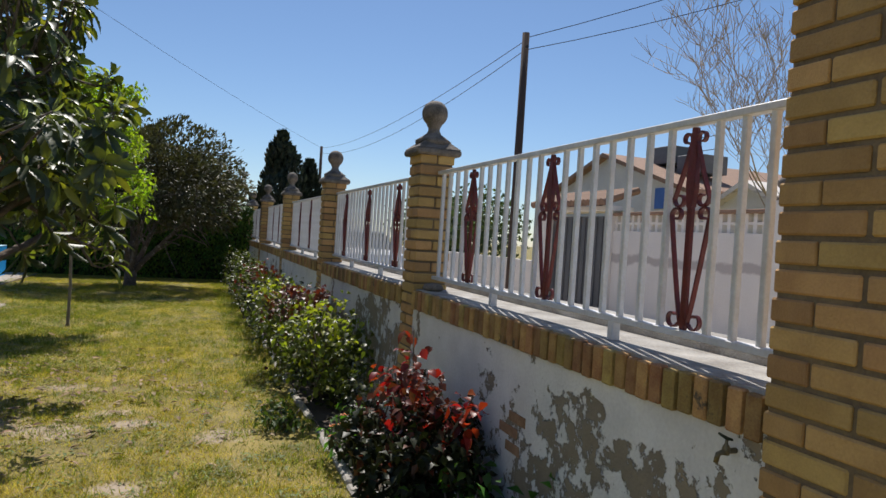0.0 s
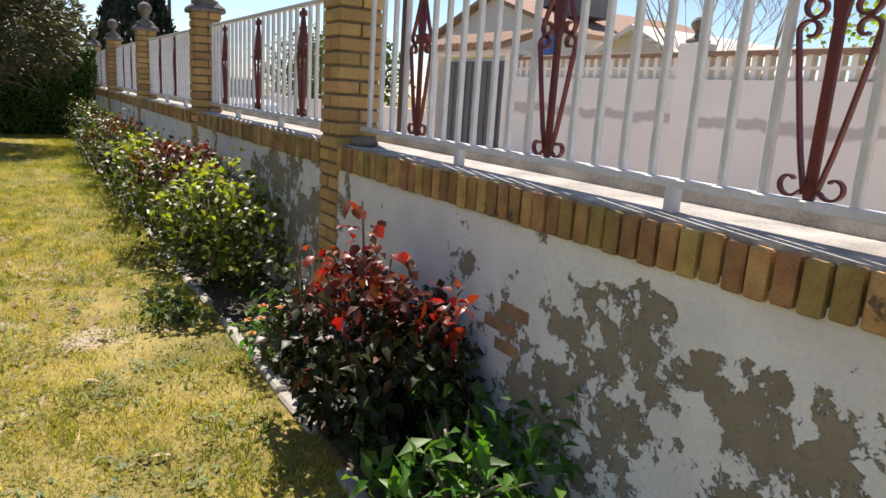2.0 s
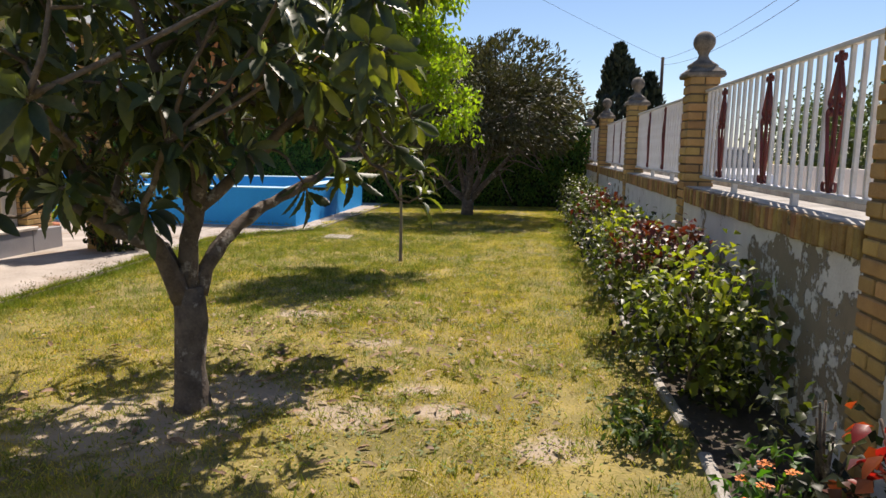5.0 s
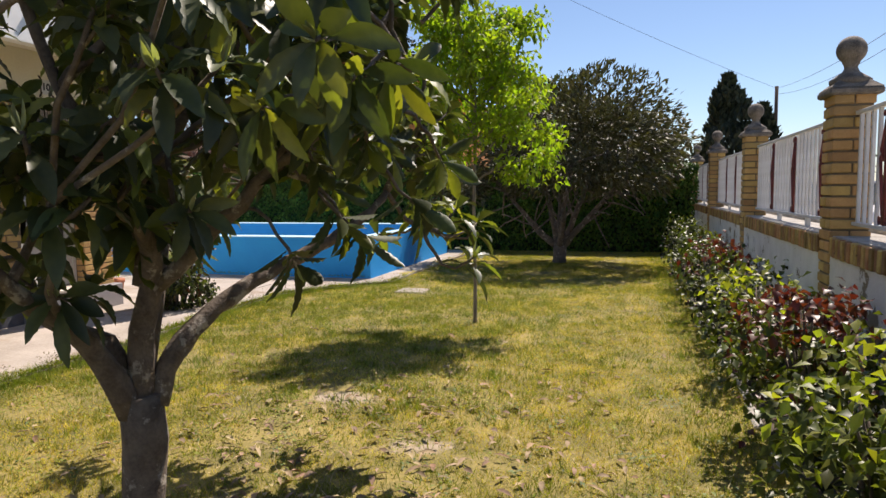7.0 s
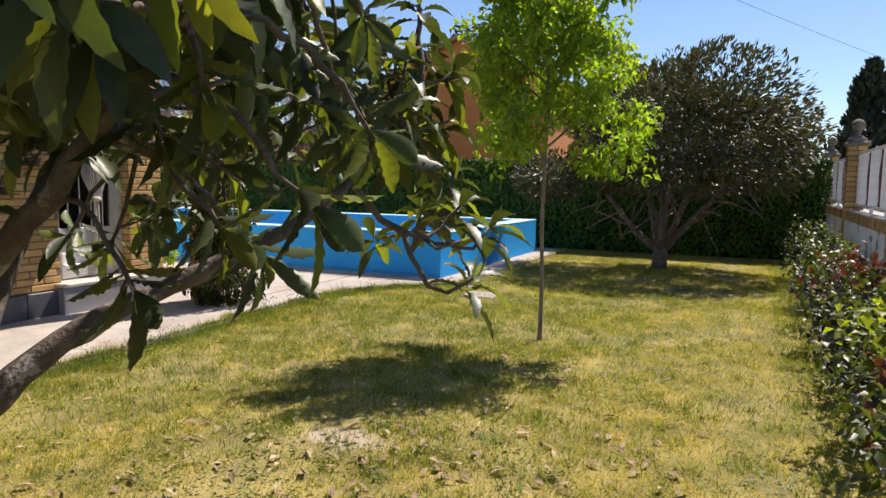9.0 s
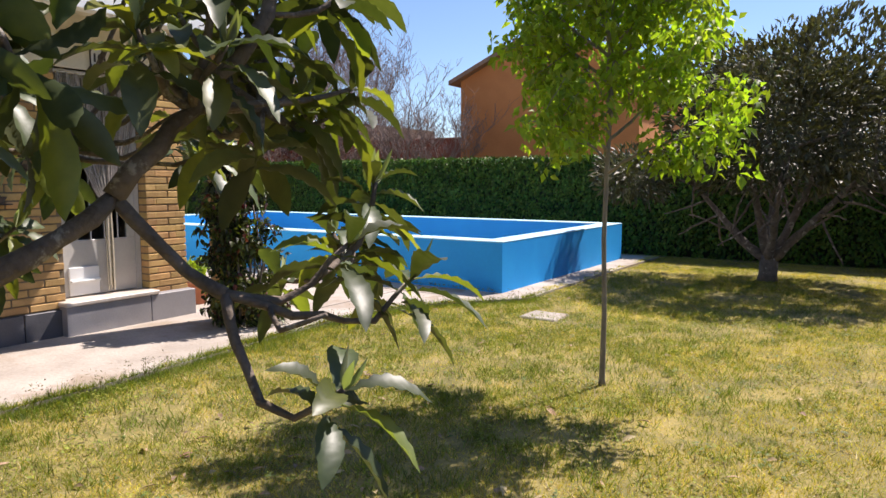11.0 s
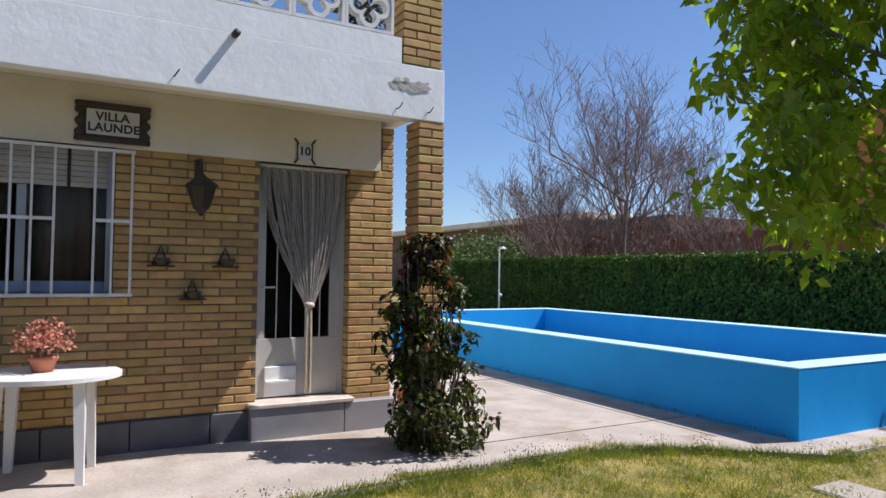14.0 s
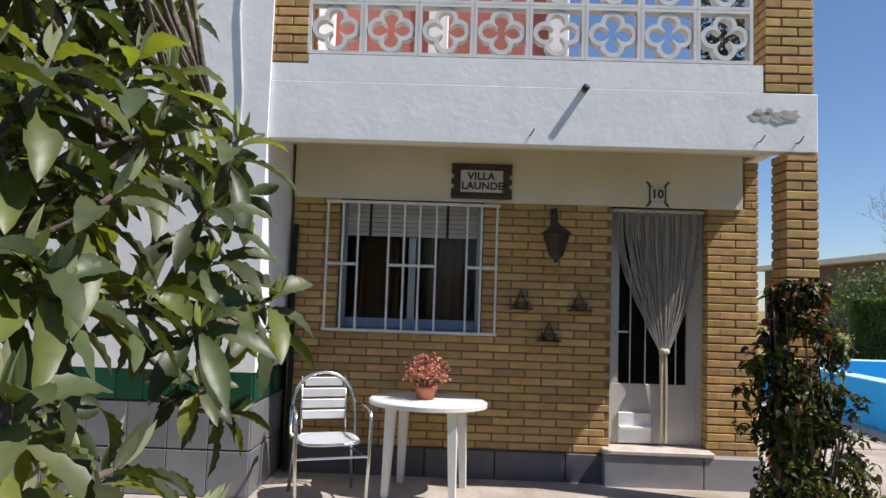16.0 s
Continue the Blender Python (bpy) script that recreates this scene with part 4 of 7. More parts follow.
def ornament_meshes():
    H = 0.66
    stem = Build().soft_box(-0.008, 0.008, -0.013, 0.013, 0, H, 0.003)
    spear = Build()
    spear.add([(0.009, -0.013, 0.40), (0.009, 0.013, 0.40), (0.009, 0.022, 0.47), (0.009, 0.008, H), (0.009, -0.008, H), (0.009, -0.022, 0.47),
               (-0.009, -0.013, 0.40), (-0.009, 0.013, 0.40), (-0.009, 0.022, 0.47), (-0.009, 0.008, H), (-0.009, -0.008, H), (-0.009, -0.022, 0.47)],
              [(0, 1, 2, 3, 4, 5), (11, 10, 9, 8, 7, 6)] + [(i, 6 + i, 6 + (i + 1) % 6, (i + 1) % 6) for i in range(6)])
    out = [("stem", stem), ("spear", spear)]
    for s in (-1, 1):
        pts = [(0, s * 0.014, 0.012)] + [(0, s * (0.014 + 0.076 * u ** 0.85), 0.012 + 0.36 * u) for u in (0.25, 0.5, 0.75, 1)]
        pts += [(0, s * q[1], q[2]) for q in spiral((0.062, 0.375), 0.028, 0.010, 0.2, 0.8)]
        out.append(("lower_scroll", Build().ribbon(pts, (1, 0, 0), 0.016, 0.007)))
        pts = [(0, s * 0.006, H - 0.03)] + [(0, s * (0.012 + 0.07 * u ** 1.3), H - 0.03 - 0.20 * u) for u in (0.33, 0.66, 1)]
        pts += [(0, s * q[1], q[2]) for q in spiral((0.052, 0.428), 0.030, 0.011, 0.1, -0.8)]
        out.append(("upper_scroll", Build().ribbon(pts, (1, 0, 0), 0.016, 0.007)))
        out.append(("top_curl", Build().ribbon([(0, s * 0.004, H - 0.055)] + [(0, s * q[1], q[2]) for q in spiral((0.034, H - 0.035), 0.022, 0.012, 3.4, -0.85)], (1, 0, 0), 0.016, 0.006)))
        out.append(("foot_curl", Build().ribbon([(0, s * 0.006, 0.05), (0, s * 0.014, 0.02)] + [(0, s * q[1], q[2]) for q in spiral((0.052, 0.034), 0.032, 0.015, 3.6, 0.8)], (1, 0, 0), 0.016, 0.006)))
    return [(n_, b_.mesh(n_, M_RED)) for n_, b_ in out]


ORN = ornament_meshes()
RZ0, RZ1, RX = 1.115, 1.805, 2.885
legm = Build().soft_box(-0.018, 0.018, -0.018, 0.018, 1.03, RZ0, 0.004).mesh("leg", M_IRON)
pick = Build().soft_box(-0.011, 0.011, -0.011, 0.011, RZ0 - 0.005, RZ1 + 0.005, 0.003).mesh("picket", M_IRON)
orn_at = {0: (4.73, 5.66, 6.58), 1: (8.09, 9.04, 10.01)}
legs_at = {0: (5.11, 6.21), 1: (8.50, 9.60)}
ends = [4.24] + PILLARS
for b in range(5):
    y0, y1 = ends[b] + (0.0 if b == 0 else 0.125), ends[b + 1] - 0.125
    rail = thing("fence_railing", "white painted iron railing between brick pillars", "railing", "railing panels")
    part("bottom_rail", Build().soft_box(RX - 0.02, RX + 0.02, y0, y1, RZ0 - 0.012, RZ0 + 0.012, 0.003), M_IRON, rail)
    part("top_rail", Build().soft_box(RX - 0.02, RX + 0.02, y0, y1, RZ1 - 0.012, RZ1 + 0.012, 0.003), M_IRON, rail)
    os_ = orn_at.get(b, tuple(y0 + 0.55 + 0.94 * k for k in range(3)))
    for y in legs_at.get(b, (y0 + 0.95, y0 + 2.05)):
        piece("leg", legm, rail, RX, y, 0)
    stops = [y0 - 0.05] + list(os_) + [y1 + 0.05]
    for a, c in zip(stops[:-1], stops[1:]):
        n = max(1, round((c - a) / 0.117))
        for k in range(1, n):
            y = a + (c - a) * k / n
            if y0 + 0.01 < y < y1 - 0.01:
                piece("picket", pick, rail, RX, y, 0, random.uniform(-.03, .03))
    for y in os_:
        o = thing("iron_ornament", "dark red wrought-iron scroll ornament in the railing", "ornament", "railing ornaments", at=(RX, y, RZ0 + 0.012))
        for n_, m_ in ORN:
            part(n_, m_, M_RED, o)

# tap on the wall
tap = thing("garden_tap", "old brass garden tap with a dark handle", "tap", at=(FENCE_X - 0.004, 4.34, 0.86))
tap.scale = (0.65, 0.65, 0.65)
M_BRASS = mat("dull_brass", (0.22, 0.17, 0.09), (0.14, 0.11, 0.06), 0.45, 10, 80, 0.1, metal=0.7)
part("spout", Build().tube([(0.03, 0, 0), (-0.05, 0, 0), (-0.085, 0, -0.01), (-0.095, 0, -0.045)], [0.012, 0.012, 0.011, 0.010], 10), M_BRASS, tap, smooth=True)
part("valve", Build().lathe([(0.014, -0.015), (0.018, 0), (0.014, 0.02), (0.007, 0.03), (0.006, 0.055)], 12, (-0.045, 0, 0)), M_BRASS, tap, smooth=True)
part("handle", Build().tube([(-0.045, 0.045, 0.06), (-0.045, 0, 0.052), (-0.045, -0.03, 0.055)], [0.005, 0.008, 0.005], 8), M_CORE, tap, "dark lever handle", True)

# ---- trees and plants ----
def branch(b, p, d, length, r0, r1, n=6, wob=0.15, rise=0.0):
    """A bent, tapering limb added to b; returns its points."""
    pts = [Vector(p)]
    d = Vector(d).normalized()
    for k in range(n):
        d = (d + Vector((random.uniform(-wob, wob), random.uniform(-wob, wob), random.uniform(-wob, wob) + rise))).normalized()
        pts.append(pts[-1] + d * length / n)
    fine = []
    for k in range(n):
        fine += [pts[k], (pts[k] + pts[k + 1]) / 2 + Vector((random.uniform(-1, 1), random.uniform(-1, 1), random.uniform(-1, 1))) * 0.02 * length / n * 3]
    fine.append(pts[-1])
    b.tube(fine, [(r0 + (r1 - r0) * k / (2 * n)) * random.uniform(0.86, 1.14) for k in range(2 * n + 1)], 8)
    return pts


def rosettes(centers, axes, per, length, width):
    """Leaf positions in whorls round twig tips."""
    P, D, U = [], [], []
    for c, a in zip(centers, axes):
        a = Vector(a).normalized()
        o = a.orthogonal().normalized()
        q = a.cross(o)
        for k in range(per):
            t = 2.4 * k + random.uniform(-.3, .3)
            open_ = 0.35 + 0.75 * (1 - k / per) + random.uniform(-.15, .15)
            d = (o * math.cos(t) + q * math.sin(t)) * math.sin(open_ * 1.45) + a * math.cos(open_ * 1.45)
            P.append(Vector(c) - a * 0.07 * (1 - k / per))
            D.append(d + Vector((0, 0, -0.12)))
            U.append(a + Vector((random.uniform(-.2, .2), random.uniform(-.2, .2), 0.25)))
    n = len(P)
    return np.array(P), np.array(D), np.array(U), R.uniform(0.7, 1.1, n) * length, R.uniform(0.8, 1.1, n) * width


def loquat_tree():
    """The old loquat: a short trunk that forks low, crooked limbs, whorls of long ribbed leaves."""
    random.seed(11)
    tree = thing("loquat_tree", "loquat tree with a forked trunk and long dark leaves", "tree")
    bx, by = -0.165, 7.715
    tr = Build()
    tr.tube([(bx, by, -0.1), (bx, by, 0.05), (bx - 0.008, by, 0.22), (bx + 0.005, by + 0.01, 0.45), (bx, by, 0.62)], [0.115, 0.088, 0.074, 0.080, 0.074], 14)
    part("trunk", tr, M_BARK, tree, smooth=True)
    nodes, ends_ = [], []
    limbs = [([(-0.185, 7.69, 0.56), (-0.207, 7.60, 0.748), (-0.211, 7.525, 0.853), (-0.225, 7.438, 0.944), (-0.27, 7.30, 1.07), (-0.34, 7.14, 1.27), (-0.40, 7.02, 1.55)], 0.050),
             ([(-0.175, 7.709, 0.62), (-0.27, 7.678, 0.814), (-0.378, 7.64, 0.857), (-0.528, 7.629, 0.92), (-0.72, 7.60, 1.05), (-0.93, 7.62, 1.32), (-1.05, 7.66, 1.62)], 0.040),
             ([(-0.161, 7.719, 0.56), (-0.156, 7.724, 0.854), (-0.106, 7.733, 1.041), (-0.076, 7.692, 1.153), (-0.085, 7.582, 1.327), (-0.109, 7.485, 1.467), (-0.10, 7.36, 1.66), (-0.13, 7.26, 1.95)], 0.050),
             ([(-0.12, 7.735, 1.00), (0.046, 7.788, 1.152), (0.211, 7.814, 1.297), (0.347, 7.812, 1.433), (0.448, 7.78, 1.56), (0.56, 7.72, 1.75)], 0.034),
             ([(-0.19, 7.75, 0.60), (-0.25, 7.93, 0.95), (-0.36, 8.15, 1.25), (-0.50, 8.38, 1.52), (-0.62, 8.55, 1.85)], 0.036),
             ([(-0.14, 7.72, 1.02), (-0.20, 7.85, 1.35), (-0.12, 7.98, 1.65), (-0.05, 8.05, 2.1)], 0.034)]
    for way, r in limbs:
        lb = Build()
        way = [Vector(p) for p in way]
        fine = []
        for a, c in zip(way, way[1:]):
            fine += [a, a.lerp(c, 0.5) + Vector((random.uniform(-1, 1), random.uniform(-1, 1), random.uniform(-1, 1))) * 0.012]
        fine.append(way[-1])
        m = len(fine)
        lb.tube(fine, [(r + (0.014 - r) * k / (m - 1)) * random.uniform(0.92, 1.10) for k in range(m)], 9)
        nodes += fine[4:]
        ends_.append((way[-1], way[-1] - way[-2]))
        d = (way[-1] - way[0]).normalized()
        for j in range(3, len(way)):
            sp = branch(lb, way[j], Vector((d[0], d[1], 0.2)) * 0.6 + Vector(rand_dirs(1, -0.2, 0.8)[0]), random.uniform(0.4, 0.7), 0.017, 0.009, 5, 0.2, 0.03)
            nodes += sp[2:]
            ends_.append((sp[-1], sp[-1] - sp[-2]))
        part("limb", lb, M_BARK, tree, smooth=True)
    tips, axes = [e for e, a in ends_], [a for e, a in ends_]
    tw = Build()
    # last blob: dense top crown, mostly out of view, added to shade the soil
    blobs = [((-0.5, 7.55, 2.05), (1.25, 1.2, 1.0), 105), ((-0.72, 8.72, 1.62), (0.60, 0.55, 0.95), 17), ((0.2, 8.2, 2.3), (0.7, 0.8, 0.6), 36), ((-0.45, 7.3, 1.3), (0.8, 0.6, 0.32), 24), ((0.25, 8.3, 1.65), (0.4, 0.5, 0.3), 6), ((0.62, 7.35, 1.95), (0.36, 0.62, 0.42), 22), ((-0.35, 7.95, 2.65), (1.25, 1.15, 0.5), 125)]
    for c, r, n in blobs:
        for _ in range(n):
            v = rand_dirs(1)[0] * R.random() ** 0.33
            e = Vector([c[k] + v[k] * r[k] for k in range(3)])
            if e.z < 0.72 or e.x > 0.98:
                continue
            q = min(nodes, key=lambda p: (p - e).length)
            mid = (q + e) / 2 + Vector((random.uniform(-.06, .06), random.uniform(-.06, .06), random.uniform(-.1, .02)))
            L = (e - q).length
            tw.tube([q, q * 0.7 + mid * 0.3, mid, (mid + e) / 2 + Vector((0, 0, -0.015)), e], [0.011 if L < .6 else .015, 0.010, 0.009, 0.008, 0.006], 5)
            tips.append(e)
            axes.append((e - mid).normalized() + Vector((v[0] * .5, v[1] * .5, 0.25)))
            if random.random() < 0.45:
                e2 = (mid + e) / 2 + Vector(rand_dirs(1, -.2, .8)[0]) * 0.14
                tw.tube([(mid + e) / 2, e2], [0.007, 0.005], 5)
                tips.append(e2)
                axes.append(e2 - (mid + e) / 2)
    tagged(part("twig_crown", tw, M_BARK, tree, smooth=True), kind="stuff")
    # the long low bough that reaches over the lawn, with its crooked side twigs
    low = Build()

    def crooked(p, r0, r1, amp=0.012):
        p = [Vector(q) for q in p]
        out = []
        for a, b in zip(p, p[1:]):
            m = max(2, int((b - a).length / 0.05))
            for k in range(m):
                out.append(a.lerp(b, k / m) + Vector((random.uniform(-amp, amp), random.uniform(-amp, amp), random.uniform(-amp, amp))) * (k > 0))
        out.append(p[-1])
        low.tube(out, [(r0 + (r1 - r0) * k / (len(out) - 1)) * random.uniform(0.85, 1.18) for k in range(len(out))], 8)
        return p[-1] - p[-2]

    fork, knee = (0.43, 8.69, 1.345), (0.567, 8.808, 1.171)
    crooked([(-0.13, 7.75, 0.58), (-0.082, 7.80, 0.752), (-0.031, 7.924, 0.868), (0.039, 8.068, 0.961), (0.118, 8.221, 1.03), (0.27, 8.40, 1.13), (0.40, 8.56, 1.25), fork], 0.042, 0.015, 0.008)
    crooked([fork, (0.48, 8.82, 1.50), (0.56, 8.93, 1.68), (0.52, 9.0, 1.95)], 0.018, 0.009)
    crooked([fork, (0.49, 8.785, 1.21), knee], 0.014, 0.013, 0.006)
    ends = [((0.685, 9.011, 1.255), [knee, (0.61, 8.90, 1.15), (0.64, 8.95, 1.178)], 0.010),
            ((0.775, 9.089, 1.185), [knee, (0.64, 8.90, 1.125), (0.735, 9.02, 1.105)], 0.009),
            ((0.813, 8.841, 1.03), [knee, (0.60, 8.80, 1.09), (0.665, 8.795, 0.995), (0.73, 8.81, 0.975)], 0.011),
            ((0.435, 9.353, 1.27), [(0.64, 8.95, 1.178), (0.52, 9.2, 1.21)], 0.008),
            ((0.573, 9.156, 1.57), [(0.48, 8.82, 1.50), (0.53, 9.02, 1.53)], 0.009),
            ((0.46, 9.12, 1.56), [(0.48, 8.82, 1.50), (0.46, 9.0, 1.52)], 0.008),
            ((0.60, 8.80, 1.60), [(0.48, 8.82, 1.50), (0.55, 8.80, 1.56)], 0.007),
            ((0.62, 9.08, 1.74), [(0.56, 8.93, 1.68), (0.60, 9.02, 1.70)], 0.006),
            ((0.50, 9.15, 1.80), [(0.54, 8.96, 1.80), (0.52, 9.08, 1.78)], 0.006),
            ((0.52, 9.0, 1.97), [(0.54, 8.96, 1.80), (0.52, 9.0, 1.92)], 0.006),
            ((0.42, 8.82, 1.85), [(0.55, 8.95, 1.74), (0.48, 8.88, 1.80)], 0.006)]
    n0 = len(tips)
    for e, way, r in ends:
        a = crooked(way + [e], r, 0.005, 0.006)
        tips.append(Vector(e))
        axes.append(a.normalized() * 0.8 + Vector((0, 0, 0.55)))
    crooked([(0.60, 8.88, 1.15), (0.68, 8.83, 1.115), (0.76, 8.861, 1.147)], 0.006, 0.004, 0.006)
    for e in ((0.52, 8.0, 1.22), (0.46, 7.9, 1.42), (0.4, 8.1, 1.7), (0.5, 7.8, 1.85), (0.32, 8.2, 1.5), (0.25, 7.65, 1.5), (0.42, 8.15, 1.35), (0.48, 8.42, 1.55), (0.42, 8.5, 1.64), (0.5, 8.55, 1.5), (0.45, 8.62, 1.74), (0.55, 8.6, 1.8), (0.36, 8.62, 1.84), (0.5, 8.3, 1.7), (0.86, 7.30, 1.62), (0.90, 7.02, 1.66), (0.88, 7.52, 1.68), (0.84, 7.92, 1.28), (0.88, 8.10, 1.42), (0.56, 8.10, 1.15), (0.40, 7.86, 1.08), (0.72, 7.75, 1.5), (0.66, 7.2, 1.55)):
        e = Vector(e)
        q = min(nodes, key=lambda p: (p - e).length + (0.5 if p.z < e.z - 0.5 else 0))
        a = crooked([q, (q + e) / 2 + Vector((0, 0, 0.06)), e], 0.009, 0.005)
        tips.append(e)
        axes.append(a.normalized())
    # the side towards the house
    hub = [Vector(fork), Vector((0.52, 9.2, 1.21)), Vector((0.46, 9.0, 1.52)), Vector((0.48, 8.82, 1.50))]
    for e in ((0.42, 9.24, 1.52), (0.31, 9.26, 1.66), (-0.21, 9.28, 1.87), (-0.28, 9.36, 1.50), (-0.04, 9.28, 1.44),
              (0.12, 9.36, 1.10), (0.20, 9.0, 1.75), (-0.12, 9.15, 2.0),
              (0.37, 9.31, 1.24), (0.54, 9.27, 1.37), (-0.09, 9.26, 1.69), (0.27, 9.17, 1.69), (0.33, 9.16, 1.87), (0.11, 9.19, 1.95), (-0.11, 9.27, 1.58), (0.07, 9.21, 1.51),
              (0.42, 9.20, 1.55), (0.48, 9.26, 1.20), (0.06, 9.21, 1.81), (0.32, 9.12, 1.76), (0.36, 9.0, 1.62), (0.15, 9.10, 1.5), (0.42, 9.02, 1.45), (0.05, 9.0, 1.65), (0.58, 8.8, 1.75), (0.5, 8.7, 1.62), (0.30, 8.85, 1.70)):
        e = Vector(e)
        q = min(nodes + hub, key=lambda p: (p - e).length)
        a = crooked([q, (q + e) / 2 + Vector((0, 0, -0.04)), e], 0.009, 0.005, 0.008)
        tips.append(e)
        axes.append(a.normalized() * 0.7 + Vector((0.25, 0.1, 0.5)))
    part("low_bough", low, M_BARK, tree, smooth=True)
    P_, D_, U_, L_, W_ = rosettes(tips, axes, 9, 0.178, 0.054)
    kind_ = R.random(len(P_))
    for nm, mk, m_ in (("leaves", kind_ >= 0.25, M_LOQUAT), ("young_leaves", kind_ < 0.25, M_LOQNEW)):
        tagged(part(nm, leaf_cloud(nm, m_, P_[mk], D_[mk], U_[mk], L_[mk], W_[mk], 0.24, 0.26, 13, True, 1.4, 0.05), m_, tree), kind="stuff")
    # erect felted shoots in the heart of each whorl
    P_, D_, U_ = [], [], []
    for c, a in zip(tips, axes):
        for k in range(4):
            v = Vector(rand_dirs(1)[0])
            P_.append(Vector(c))
            D_.append(Vector(a).normalized() + Vector((0, 0, 0.4)) + v * 0.3)
            U_.append(v)
    k = len(P_)
    tagged(part("felted_shoot", leaf_cloud("felted_shoot", M_LOQFELT, P_, D_, U_, R.uniform(0.05, 0.10, k), R.uniform(0.014, 0.022, k), -0.05, 0.4, 5), M_LOQFELT, tree), kind="stuff")
    return tree


def round_tree():
    """The broad evergreen at the end of the lawn."""
    random.seed(5)
    tree = thing("evergreen_tree", "broad dark evergreen tree with a low forked trunk", "tree")
    bx, by = 0.24, 18.2
    tr = Build().tube([(bx, by, -0.1), (bx, by, 0.1), (bx + 0.01, by, 0.36)], [0.16, 0.12, 0.12], 12)
    part("trunk", tr, M_BARK, tree, smooth=True)
    C = []
    for d in ((-0.9, -0.1, 0.62), (0.75, -0.2, 0.75), (0.1, -0.6, 0.8), (0.0, 0.5, 0.9), (-0.25, 0, 1), (0.35, 0.25, 1)):
        lb = Build()
        pts = branch(lb, (bx + d[0] * .05, by + d[1] * .05, 0.3), d, 1.7, 0.065, 0.025, 6, 0.1, 0.03)
        for j in range(2, 7):
            for _ in range(2):
                sp = branch(lb, pts[j], Vector((d[0], d[1], 0.2)) + Vector(rand_dirs(1)[0]), 0.7, 0.02, 0.008, 4, 0.2)
        part("limb", lb, M_BARK, tree, smooth=True)
    n = 30000
    q = rand_dirs(n) * (R.random(n)[:, None] ** 0.28)
    ctr, rad = np.array((0.55, 18.2, 2.12)), np.array((1.85, 1.6, 1.28))
    lob = np.array([noise.noise(Vector(v) * 2.3 + Vector((3, 1, 7))) for v in q])
    P_ = ctr + q * rad * (1 + 0.34 * lob)[:, None]
    keep = (P_[:, 2] > 1.18 + 0.3 * R.random(n)) & (np.array([noise.noise(Vector(v) * 2.6) for v in P_]) > -0.10)
    P_ = P_[keep]
    q = q[keep]
    # low bough towards the pool, added unseen to cast shade on its end wall
    q2 = rand_dirs(2600) * (R.random(2600)[:, None] ** 0.4)
    P2 = np.array((-1.55, 17.9, 1.45)) + q2 * np.array((0.55, 0.75, 0.42))
    k2 = np.array([noise.noise(Vector(v) * 3.2) for v in P2]) > -0.1
    P_, q = np.concatenate((P_, P2[k2])), np.concatenate((q, q2[k2]))
    k = len(P_)
    D_ = q * 1.3 + rand_dirs(k) * 0.8 + np.array((0, 0, 0.25))
    tagged(part("crown", leaf_cloud("crown", M_DARKLEAF, P_, D_, rand_dirs(k) + np.array((0, 0, 0.8)), R.uniform(0.10, 0.18, k), R.uniform(0.03, 0.05, k), 0.1, 0.15, 2), M_DARKLEAF, tree), kind="stuff")


def young_tree():
    """The slim young tree on the lawn, just in leaf."""
    random.seed(3)
    tree = thing("young_tree", "slim young tree with fresh yellow-green leaves", "tree")
    bx, by = 0.0, 12.36
    tr = Build().tube([(bx, by, -0.05), (bx, by, 0.04), (bx + .005, by, 0.5), (bx - .01, by, 1.0), (bx, by, 1.45), (bx + .02, by, 1.95), (bx, by + .03, 2.6), (bx, by, 2.95)], [0.034, 0.021, 0.017, 0.016, 0.015, 0.012, 0.008, 0.004], 10)
    part("trunk", tr, M_PALEBARK, tree, smooth=True)
    P_, D_ = [], []
    lb = Build()
    for i in range(26):
        z = 1.42 + 1.45 * (i / 25) ** 0.9
        a = 2.4 * i
        L = (0.86 - 0.28 * (z - 1.4)) * random.uniform(0.75, 1.15)
        pts = branch(lb, (bx, by, z), (math.cos(a), math.sin(a), 0.75), L, 0.012, 0.004, 6, 0.16, -0.03)
        for j in range(2, 7):
            for _ in range(2):
                sp = branch(lb, pts[j], Vector((math.cos(a), math.sin(a), 0.2)) + Vector(rand_dirs(1)[0]), 0.26, 0.004, 0.002, 3, 0.2)
                for s_ in sp[1:]:
                    for _k in range(13):
                        P_.append(s_ + Vector(rand_dirs(1)[0]) * 0.08)
                        D_.append(Vector(rand_dirs(1)[0]) + Vector((0, 0, -0.35)))
    tagged(part("twig_crown", lb, M_PALEBARK, tree, smooth=True), kind="stuff")
    P_, D_ = np.array(P_), np.array(D_)
    k = len(P_)
    tagged(part("crown", leaf_cloud("crown", M_YOUNG, P_, D_, rand_dirs(k) + np.array((0, 0, 1.0)), R.uniform(0.05, 0.092, k), R.uniform(0.028, 0.05, k), 0.2, 0.2, 2), M_YOUNG, tree), kind="stuff")


